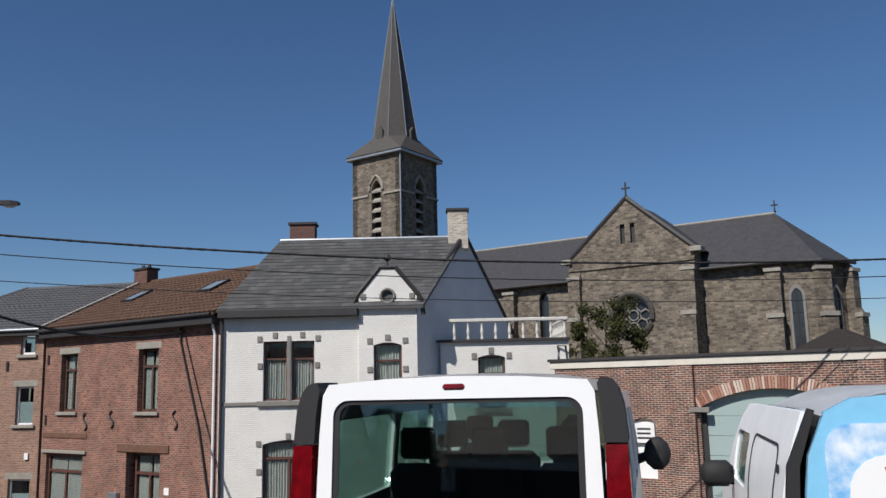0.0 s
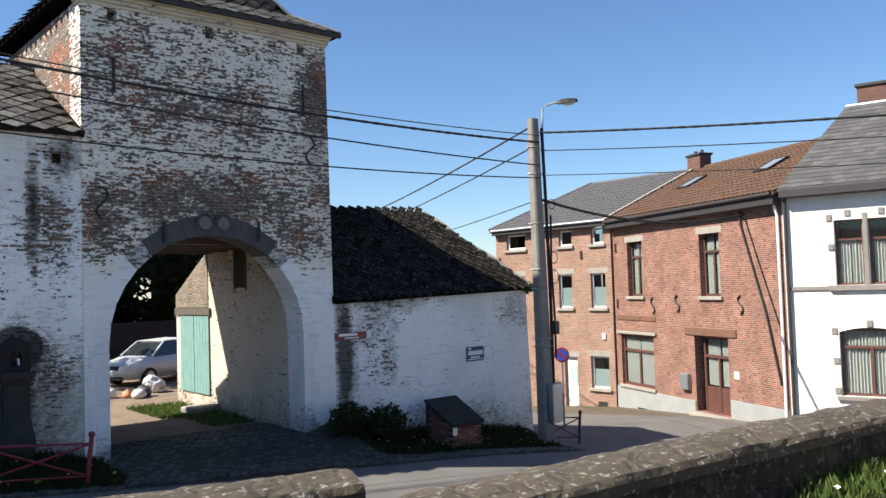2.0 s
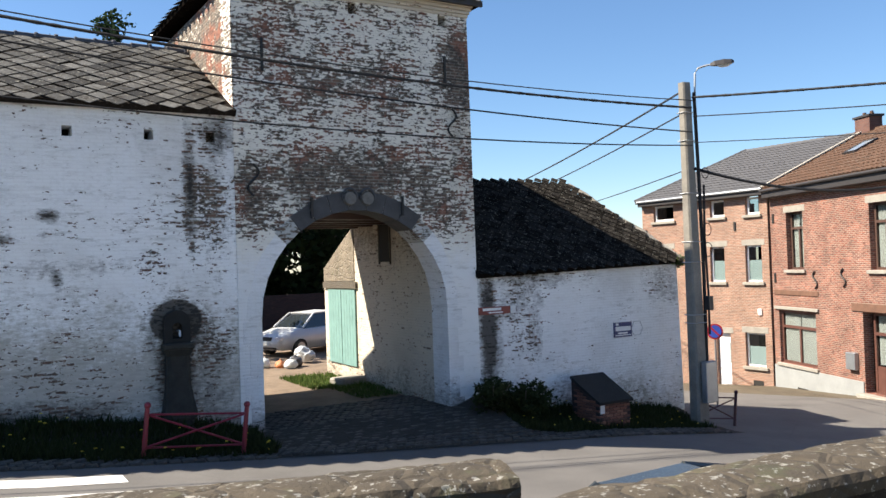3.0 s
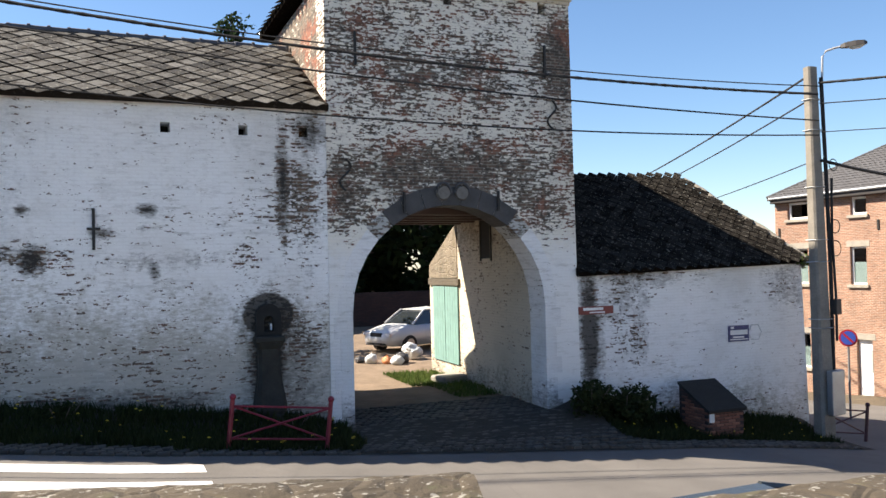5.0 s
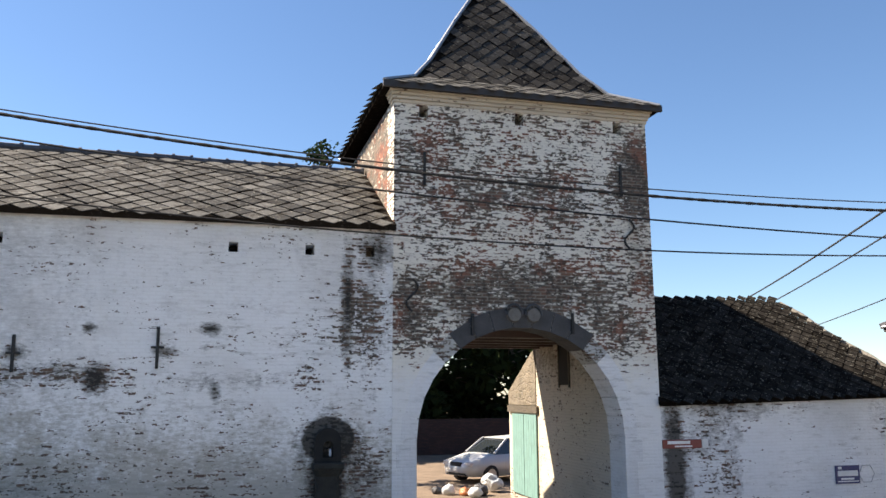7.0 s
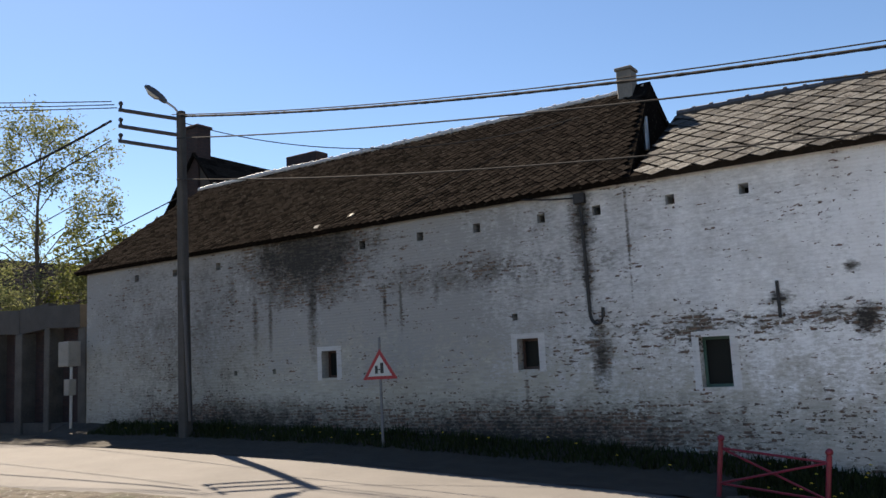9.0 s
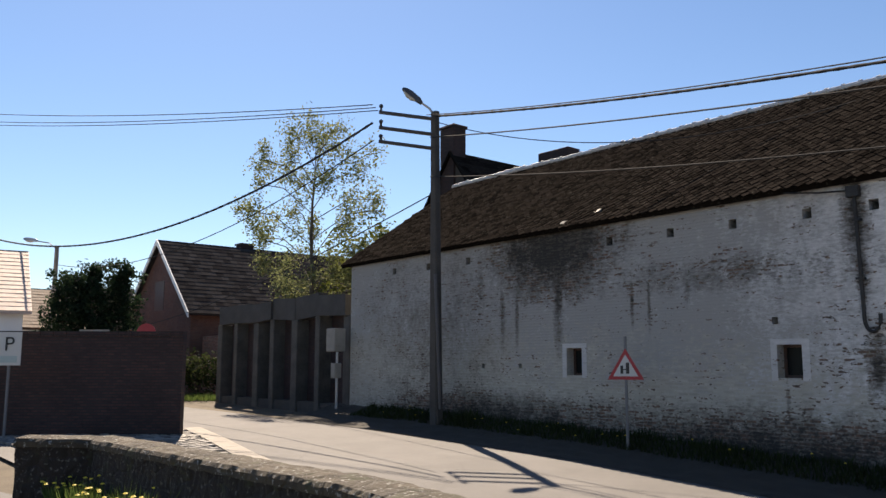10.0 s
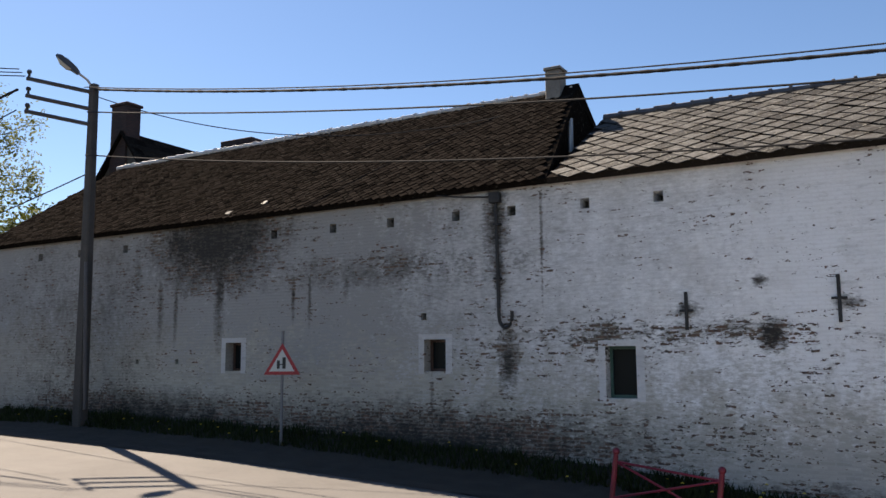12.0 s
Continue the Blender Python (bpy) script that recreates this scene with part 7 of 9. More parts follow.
P2 = (-14.2, 17.0)
p2 = concrete_pole(P2[0], P2[1], -0.05, 8.27, M["concrete_dark"], "dark concrete utility pole standing against the barn wall", (0.1, -0.15), 0.155, 0.10)
for z, L in ((8.27, 1.5), (7.85, 1.5), (7.47, 1.5)):
    bm = bmesh.new()
    d = Vector((-0.72, -0.69, 0.16))
    tube(bm, Vector((0.1, -0.15, z - 0.15)), Vector((0.1, -0.15, z - 0.15)) + d * L, 0.05, 0.05, 6)
    part("crossarm", bm, M["steel_dark"], p2)
for z in (8.32, 7.9, 7.5):
    bm = bmesh.new()
    e = Vector((0.1, -0.15, z - 0.15)) + Vector((-0.72, -0.69, 0.16)) * 1.45
    tube(bm, e, e + Vector((0, 0, 0.1)), 0.035, 0.03, 6)
    ball(bm, e + Vector((0, 0, 0.12)), 0.06, 8, 5)
    part("insulator", bm, M["dark_trim"], p2)
bm = bmesh.new()
pipe(bm, [(0.1, -0.15, 8.2), (0.0, -0.27, 8.42), (-0.14, -0.45, 8.58)], 0.03, 8)
part("lamp_arm", bm, M["steel"], p2)
lamp_head(p2, (-0.12, -0.43, 8.55), (-0.48, -0.62, 0.62), M["steel_dark"], 0.92)
bm = bmesh.new()
tube(bm, (0.28, -0.1, 0.6), (0.2, -0.2, 4.0), 0.045, 0.045, 8)
part("cable_guard", bm, M["steel_dark"], p2)


def wire(a, b, sag, r, label, twist=False, name="overhead_cable"):
    m = base(name, Matrix(), label, "cable", "overhead cables")
    a, b = Vector(a), Vector(b)
    for k in range(2 if twist else 1):
        bm = bmesh.new()
        pts = []
        n = 120 if twist else 28
        for i in range(n + 1):
            f = i / n
            p = a.lerp(b, f) - Vector((0, 0, 4 * sag * f * (1 - f)))
            if twist:
                t = f * (b - a).length * 9.0 + math.pi * k
                p += Vector((0, math.cos(t), math.sin(t))) * r * 0.35
            pts.append(p)
        pipe(bm, pts, r, 5)
        part("strand", bm, M["cable"], m)


T1 = Vector((P1[0] - 0.12, P1[1], 0))
T2 = Vector((P2[0] + 0.1, P2[1] - 0.15, 0))
wire(T2 + Vector((0, -0.05, 8.14)), T1 + Vector((0, -0.2, 5.45)), 0.86, 0.026, "thick twisted black power cable across the street", True)
wire(T2 + Vector((-0.1, -0.2, 8.17)), T1 + Vector((0, -0.25, 5.62)), 0.90, 0.013, "thin black overhead wire across the street")
wire(T2 + Vector((0.0, -0.15, 7.55)), T1 + Vector((0, -0.2, 4.85)), 0.66, 0.018, "thin black overhead wire across the street")
wire(T2 + Vector((0.0, -0.15, 6.5)), T1 + Vector((0, -0.2, 4.52)), 0.85, 0.016, "thin black overhead wire across the street")
wire(T1 + Vector((0.1, -0.15, 5.72)), (28.0, -16.0, 5.5), 0.75, 0.026, "thick twisted black power cable along the side street", True)
wire(T1 + Vector((0.1, -0.15, 5.25)), (28.0, -16.0, 5.0), 0.72, 0.014, "thin black overhead wire along the side street")
wire(T1 + Vector((0.1, -0.15, 4.6)), (28.0, -16.0, 4.3), 0.6, 0.011, "thin black overhead wire along the side street")
wire(T1 + Vector((0.1, -0.15, 3.95)), (27.3, 16.3, 3.95), 0.45, 0.04, "black service cable to the brick house")
wire(T1 + Vector((-0.1, 0.1, 5.85)), (31.2, 50, 5.6), 0.35, 0.026, "black overhead cable leading past the farm")
wire(T1 + Vector((-0.1, 0.1, 5.3)), (31.6, 50, 5.0), 0.35, 0.02, "black overhead cable leading past the farm")
wire(T1 + Vector((-0.1, 0.1, 3.9)), (34.0, 50, 4.4), 0.3, 0.014, "thin black overhead wire")
e2 = T2 + Vector((-1.15, -1.2, 0))
wire(e2 + Vector((0, 0, 8.0)), (-42.04, 9.51, 8.82), 2.5, 0.028, "thick black power cable running down the street", True)
wire(e2 + Vector((0, 0, 7.5)), (-41.0, 15.0, 6.5), 1.2, 0.016, "thin black overhead wire")
for k, (z, y) in enumerate(((8.5, 13.5), (8.42, 13.1), (8.34, 12.95))):
    wire(e2 + Vector((0.05 * k, 0.05 * k, z)), (-41.9, 10.2 + 0.05 * k, y), 0.25, 0.014, "thin black overhead wire")
wire(T2 + Vector((0, 0, 6.1)), (-45.0, 20.0, 3.6), 0.5, 0.016, "thin black overhead wire")
wire(T2 + Vector((0, 0, 8.0)), (-3.5, RG - 0.3, 7.2), 0.9, 0.012, "thin black overhead wire")

# ---- traffic signs ----


def sign_post(x, y, z0, h, label, cat="traffic sign", r=0.03):
    m = base("traffic_sign", Matrix.Translation((x, y, z0)), label, cat, "traffic signs")
    bm = bmesh.new()
    tube(bm, (0, 0, -0.1), (0, 0, h), r, r, 10)
    part("post", bm, M["post_grey"], m)
    return m


def face(m, ang, shapes, name="plate"):
    """Flat plates on a post, turned by ang about z; shapes: (points in x, z, depth, material, name)."""
    rot = Matrix.Rotation(ang, 4, "Z")
    for pts, y, mat, nm in shapes:
        bm = bmesh.new()
        prism(bm, [(px, -0.035 - y, pz) for px, pz in pts], (0, 0.006 if y else 0.02, 0))
        bmesh.ops.transform(bm, matrix=rot, verts=bm.verts)
        part(nm, bm, mat, m)


M["paint_red"] = plain("sign_red_paint", (0.33, 0.016, 0.024), 0.4, 0, 0.1, 0.2)
M["paint_blue"] = plain("sign_blue_paint", (0.03, 0.07, 0.35), 0.4, 0, 0.1, 0.2)
M["paint_white"] = plain("sign_white", (0.50, 0.50, 0.48), 0.4, 0, 0.06, 0.2)
M["paint_black"] = plain("sign_black", (0.015, 0.015, 0.015), 0.5)
circ = lambda r, cz, n=24: [(r * math.cos(6.2832 * i / n), cz + r * math.sin(6.2832 * i / n)) for i in range(n)]
tri = lambda s, z: [(-s, z), (s, z), (0, z + 1.732 * s)]
warn = sign_post(-8.18, 16.95, -0.26, 2.48, "red-edged triangular warning sign showing walking figures")
face(warn, 0.5, [(tri(0.36, 1.62), 0.0, M["paint_red"], "plate"), (tri(0.25, 1.685), 0.01, M["paint_white"], "panel"), (rect(-0.1, -0.045, 1.74, 1.9), 0.018, M["paint_black"], "figure_shape"), (rect(0.01, 0.075, 1.74, 1.96), 0.018, M["paint_black"], "figure_shape"), (rect(-0.045, 0.01, 1.81, 1.83), 0.018, M["paint_black"], "figure_shape")])
nop = sign_post(21.3, 19.6, ground_z(21.3, 19.6), 2.5, "round blue no-parking sign with a red rim and stripe")
face(nop, -0.85, [(circ(0.24, 2.3), 0.0, M["paint_red"], "plate"), (circ(0.19, 2.3), 0.01, M["paint_blue"], "panel"), ([(-0.15, 2.41), (-0.11, 2.45), (0.15, 2.19), (0.11, 2.15)], 0.018, M["paint_red"], "stripe")])
park = sign_post(-17.1, 7.7, 0.0, 2.3, "white parking sign with a black letter on a grey post")
face(park, 0.95, [(rect(-0.24, 0.24, 1.62, 2.32), 0.0, M["paint_white"], "plate"), (rect(-0.17, 0.17, 1.68, 1.82), 0.01, M["blind"], "lower_panel")])
cu = bpy.data.curves.new("letter", "FONT")
cu.body, cu.size, cu.align_x, cu.extrude = "P", 0.42, "CENTER", 0.003
lt = new("letter", cu)
lt.data.materials.append(M["paint_black"])
lt.parent = park
lt.matrix_basis = Matrix.Rotation(0.95, 4, "Z") @ Matrix.Translation((0, -0.05, 1.93)) @ Matrix.Rotation(math.pi / 2, 4, "X")
noe = sign_post(-25.9, 13.9, 0.1, 2.9, "round red no-entry sign above the brick wall")
face(noe, 0.9, [(circ(0.33, 2.6), 0.0, M["paint_red"], "plate"), (rect(-0.24, 0.24, 2.55, 2.66), 0.01, M["paint_white"], "bar")])
fs = sign_post(-24.0, 11.6, 0.1, 2.6, "pale rectangular direction sign seen from behind")
face(fs, 0.9, [(rect(-0.45, 0.45, 2.15, 2.6), 0.0, M["limestone"], "plate")])
# electric cabinet at the barn corner
cab = base("electric_cabinet", Matrix.Translation((-19.35, 17.3, 0.0)), "grey electric meter boxes on a pipe at the barn corner", "cabinet")
box_part("box", M["limestone"], cab, -0.28, 0.2, -0.2, 0.2, 2.05, 2.75, bev=0.02)
box_part("small_box", M["limestone"], cab, -0.12, 0.12, -0.12, 0.12, 1.25, 1.7, bev=0.015)
bm = bmesh.new()
tube(bm, (0.05, 0, 0), (0.05, 0, 2.05), 0.04, 0.04, 8)
part("pipe", bm, M["zinc"], cab)

# ---- vehicles ----
M["car_white"] = plain("white_car_paint", (0.80, 0.80, 0.79), 0.18, 0, 0.02, 1.0)
M["car_black"] = plain("black_plastic", (0.014, 0.014, 0.015), 0.75, 0, 0.15, 0.2)
M["lamp_red"] = plain("red_lamp", (0.13, 0.003, 0.006), 0.08, 0, 0.55, 0.07)
M["lamp_clear"] = plain("clear_lamp", (0.62, 0.60, 0.60), 0.12, 0, 0.2, 0.05)
M["seat"] = plain("dark_seat_cloth", (0.03, 0.032, 0.037), 0.9, 0, 0.2, 0.1)
M["lining"] = plain("grey_trim_plastic", (0.10, 0.105, 0.11), 0.7, 0, 0.1, 0.3)
M["tyre"] = plain("tyre_rubber", (0.02, 0.02, 0.02), 0.85)
M["rim"] = plain("wheel_rim", (0.4, 0.41, 0.42), 0.3, 0.8, 0.1, 0.1)


def tinted():
    m = Mat("tinted_pane", 0.02)
    t = m.t
    tr = t.nodes.new("ShaderNodeBsdfTransparent")
    tr.inputs[0].default_value = (0.57, 0.69, 0.66, 1)
    gl = t.nodes.new("ShaderNodeBsdfGlossy")
    gl.inputs["Roughness"].default_value = 0.02
    lw = t.nodes.new("ShaderNodeLayerWeight")
    lw.inputs[0].default_value = 0.5
    fr = m.math("ADD", m.math("MULTIPLY", m.math("POWER", lw.outputs["Facing"], 4.0), 0.6), 0.085)
    mx = t.nodes.new("ShaderNodeMixShader")
    t.links.new(fr, mx.inputs[0])
    t.links.new(tr.outputs[0], mx.inputs[1])
    t.links.new(gl.outputs[0], mx.inputs[2])
    t.links.new(mx.outputs[0], t.nodes["Material Output"].inputs[0])
    return m.m


M["tint"] = tinted()


def round_rect(y0, y1, z0, z1, r, n=5):
    pts = []
    for cx, cz, a0 in ((y1 - r, z0 + r, -90), (y1 - r, z1 - r, 0), (y0 + r, z1 - r, 90), (y0 + r, z0 + r, 180)):
        for i in range(n + 1):
            a = radians(a0 + 90 * i / n)
            pts.append((cx + r * math.cos(a), cz + r * math.sin(a)))
    return pts


def plate_x(name, parent, outline, holes, x0, x1, mat, lean=0.0, label="", smooth=False):
    """A panel across the vehicle: (y, z) outline between x0 and x1; leans forward with height."""
    bm = bmesh.new()
    ring_wall(bm, outline, holes, 0, x1 - x0)
    for v in bm.verts:
        a, d, z = v.co
        v.co = (x0 + d + lean * (z - 1.0), a, z)
    return part(name, bm, mat, parent, label)


def side_panel(name, parent, s, outline, holes, half, mat, thick=0.05, label=""):
    """A side panel: (x, z) outline; half(z) is the half width there."""
    bm = bmesh.new()
    ring_wall(bm, outline, holes, 0, thick)
    for k in range(1, 13):
        bmesh.ops.bisect_plane(bm, geom=bm.verts[:] + bm.edges[:] + bm.faces[:], plane_co=(0, 0, 0.95 + 0.07 * k), plane_no=(0, 0, 1))
    for v in bm.verts:
        x, d, z = v.co
        v.co = (x, s * (half(z) - d), z)
    return part(name, bm, mat, parent, label)


def roof_shell(name, parent, xs, half, z0, crown, mat, front=None):
    bm = bmesh.new()
    rows = []
    for x, w, zc in xs:
        row = []
        for i in range(13):
            f = -1 + i / 6
            row.append(bm.verts.new((x, w * f, zc - crown * abs(f) ** 3.2)))
        rows.append(row)
    for a, b in zip(rows, rows[1:]):
        for i in range(12):
            bm.faces.new((a[i], a[i + 1], b[i + 1], b[i]))
    ex = bmesh.ops.solidify(bm, geom=list(bm.faces), thickness=0.03)
    return part(name, bm, mat, parent, smooth=True)


def wheel(parent, x, y, r=0.32):
    bm = bmesh.new()
    tube(bm, (x, y - 0.1, r), (x, y + 0.1, r), r, r, 24)
    w = part("wheel", bm, M["tyre"], parent)
    bm = bmesh.new()
    tube(bm, (x, y - 0.115, r), (x, y + 0.115, r), r * 0.62, r * 0.58, 20)
    part("rim", bm, M["rim"], w)


def big_van():
    v = base("van", Matrix.Translation((4.78, 2.06, 0)) @ Matrix.Rotation(radians(-1.0), 4, "Z"), "white passenger van parked, seen from its glazed tailgate", "van")
    half = lambda z: 0.935 - 0.085 * max(0, (z - 1.15) / 0.8) ** 1.6
    # tailgate with its window
    tg = [(-0.79, 0.5), (0.79, 0.5), (0.80, 1.2), (0.79, 1.6), (0.775, 1.82), (0.74, 1.88), (0.4, 1.905), (0, 1.915), (-0.4, 1.905), (-0.74, 1.88), (-0.775, 1.82), (-0.79, 1.6), (-0.80, 1.2)]
    sag = lambda pts: [(a, b - 0.08 * (1 - (a / 0.71) ** 2) if b < 1.3 else b) for a, b in pts]
    low_edge = lambda y, z: [(-y + 2 * y * i / 8, z) for i in range(1, 8)]
    rr = round_rect(-0.71, 0.71, 1.08, 1.79, 0.09)
    win = sag(rr[-6:] + low_edge(0.6, 1.08) + rr[:-6])
    gate = plate_x("tailgate", v, tg, [win], 0.0, 0.06, M["car_white"], 0.07)
    rr = round_rect(-0.675, 0.675, 1.12, 1.765, 0.07)
    inner = sag(rr[-6:] + low_edge(0.58, 1.12) + rr[:-6])
    plate_x("window_band", gate, win, [inner], 0.012, 0.02, M["car_black"], 0.07, "black window border")
    p = plate_x("rear_window", gate, win, [], 0.022, 0.028, M["tint"], 0.07, "tinted rear window")
    p.visible_shadow = False
    bm = bmesh.new()
    box(bm, -0.012, 0.03, -0.07, 0.07, 1.83, 1.878, 0.018)
    for q in bm.verts:
        q.co.x += 0.07 * (q.co.z - 1.0)
    part("brake_light", bm, M["lamp_red"], gate, "high red brake light")
    bm = bmesh.new()
    pipe(bm, [(-0.03, 0.13, 0.90), (-0.035, -0.03, 0.985), (-0.03, -0.1, 1.07), (-0.022, -0.53, 1.125)], 0.014, 6)
    ball(bm, (-0.02, 0.13, 0.895), 0.03, 8, 6)
    part("wiper", bm, M["car_black"], gate)
    for k in range(6):
        box_part("badge_bar", M["iron"], gate, -0.03, -0.024, 0.52 - 0.075 * k, 0.575 - 0.075 * k, 0.80, 0.855)
    box_part("bumper", M["car_black"], v, -0.12, 0.3, -0.95, 0.95, 0.28, 0.56, bev=0.05)
    for s in (-1, 1):
        # corner: dark plastic pillar over a tall lamp
        bm = bmesh.new()
        prof = [(0.815, 1.55), (0.94, 1.55), (0.925, 1.74), (0.90, 1.83), (0.86, 1.885), (0.81, 1.895), (0.79, 1.86), (0.81, 1.70)]
        ring_wall(bm, [(s * a, b) for a, b in prof], [], 0, 0.34)
        for q in bm.verts:
            a, d, z = q.co
            q.co = (-0.02 + d + 0.07 * (z - 1.0), a * (1 - 0.0 * d), z)
        part("corner_pillar", bm, M["car_black"], v, "dark grey plastic corner pillar")
        bm = bmesh.new()
        ring_wall(bm, [(s * a, b) for a, b in ((0.812, 0.92), (0.93, 0.92), (0.945, 1.2), (0.935, 1.54), (0.822, 1.54))], [], 0, 0.2)
        for q in bm.verts:
            a, d, z = q.co
            q.co = (-0.03 + d + 0.07 * (z - 1.0), a, z)
        l = part("tail_lamp", bm, M["lamp_red"], v, "tall red tail lamp")
        box_part("reverse_lamp", M["lamp_clear"], l, -0.045, 0.0, *(sorted((s * 0.835, s * 0.915))), 1.0, 1.16, bev=0.02)
        box_part("corner_panel", M["car_white"], v, 0.0, 0.25, *(sorted((s * 0.80, s * 0.935))), 0.5, 0.915, bev=0.03)
        # sides
        wins = [round_rect(0.45, 1.75, 1.12, 1.66, 0.08), round_rect(1.85, 2.95, 1.12, 1.66, 0.08)]
        up = [(0.33, 1.05), (3.9, 1.05), (3.35, 1.55), (3.05, 1.78), (0.33, 1.80)]
        fr = [(3.05, 1.12), (3.68, 1.12), (3.2, 1.6), (3.05, 1.63)]
        sp = side_panel("side_upper", v, s, up, wins + [fr], half, M["car_white"])
        side_panel("lining", sp, s, up, wins + [fr], lambda z: half(z) - 0.053, M["lining"], 0.01, "grey inner trim")
        for w in wins + [fr]:
            gp = side_panel("side_window", sp, s, w, [], lambda z: half(z) - 0.02, M["tint"], 0.006)
            gp.visible_shadow = False
        side_panel("side_lower", v, s, [(0.26, 0.3), (0.5, 0.3), (0.55, 0.62), (0.8, 0.75), (1.1, 0.62), (1.15, 0.3), (3.5, 0.3), (3.55, 0.62), (3.8, 0.75), (4.1, 0.62), (4.15, 0.3), (4.6, 0.35), (4.6, 0.8), (3.9, 1.048), (0.26, 1.048)], [], half, M["car_white"])
        wheel(v, 0.82, s * 0.83)
        wheel(v, 3.82, s * 0.83)
        # mirror
        bm = bmesh.new()
        rings = []
        for x, w, h in ((3.25, 0.02, 0.02), (3.22, 0.1, 0.13), (3.34, 0.12, 0.15), (3.44, 0.04, 0.06)):
            rings.append([bm.verts.new((x, s * 1.10 + w * math.cos(a), 1.22 + h * math.sin(a))) for a in [6.283 * i / 10 for i in range(10)]])
        for a, b in zip(rings, rings[1:]):
            for i in range(10):
                bm.faces.new((a[i], a[(i + 1) % 10], b[(i + 1) % 10], b[i]))
        bm.faces.new(rings[0][::-1])
        bm.faces.new(rings[-1])
        mi = part("mirror", bm, M["car_black"], v, "black door mirror", True)
        bm = bmesh.new()
        tube(bm, (3.36, s * 0.9, 1.16), (3.34, s * 1.02, 1.2), 0.045, 0.04, 8)
        part("arm", bm, M["car_black"], mi)
    roof_shell("roof", v, [(0.08, 0.80, 1.918), (0.5, 0.83, 1.93), (1.6, 0.83, 1.935), (2.6, 0.82, 1.925), (3.0, 0.80, 1.89), (3.15, 0.78, 1.84)], half, 1.8, 0.10, M["car_white"])
    bm = bmesh.new()
    prism(bm, [(3.1, -0.72, 1.82), (3.1, 0.72, 1.82), (3.95, 0.8, 1.1), (3.95, -0.8, 1.1)], (0.01, 0, 0.005))
    part("windscreen", bm, M["tint"], v).visible_shadow = False
    bm = bmesh.new()
    prism(bm, [(3.95, -0.86, 1.08), (4.6, -0.8, 0.86), (4.72, -0.8, 0.4), (3.95, -0.86, 0.4)], (0, 1.72, 0))
    part("bonnet", bm, M["car_white"], v)
    box_part("floor", M["car_black"], v, 0.08, 4.2, -0.88, 0.88, 0.4, 0.46)
    # seats seen through the glass
    for x, ys in ((1.05, (-0.5, 0.0, 0.5)), (2.1, (-0.5, 0.0, 0.5)), (3.0, (-0.45, 0.45))):
        for y in ys:
            s = part("seat", bmesh.new(), M["seat"], v, "dark seat with headrest")
            bm = bmesh.new()
            box(bm, x, x + 0.16, y - 0.2, y + 0.2, 0.6, 1.34, 0.06)
            bm.to_mesh(s.data)
            bm.free()
            box_part("headrest", M["seat"], s, x + 0.02, x + 0.12, y - 0.12, y + 0.12, 1.37, 1.58, bev=0.025)
            box_part("cushion", M["seat"], s, x + 0.17, x + 0.62, y - 0.23, y + 0.23, 0.7, 0.84, bev=0.03)
    box_part("headliner", M["lining"], v, 0.12, 3.0, -0.74, 0.74, 1.80, 1.82)
    box_part("parcel_shelf", M["seat"], v, 0.12, 0.5, -0.78, 0.78, 0.92, 0.98)


big_van()


def cloud_wrap():
    m = Mat("sky_picture_wrap", 0.25)
    f = m.ramp(m.noise(0.45, 6.0, 0.6), [(0.46, (0.16, 0.42, 0.72)), (0.60, (0.75, 0.80, 0.84))])
    m.color(f)
    return m.m


M["wrap"] = cloud_wrap()
M["wrap_blue"] = plain("sky_blue_wrap", (0.22, 0.52, 0.74), 0.25, 0, 0.08, 0.6)
M["wrap_side"] = plain("pale_side_wrap", (0.84, 0.86, 0.88), 0.3, 0, 0.1, 0.4)


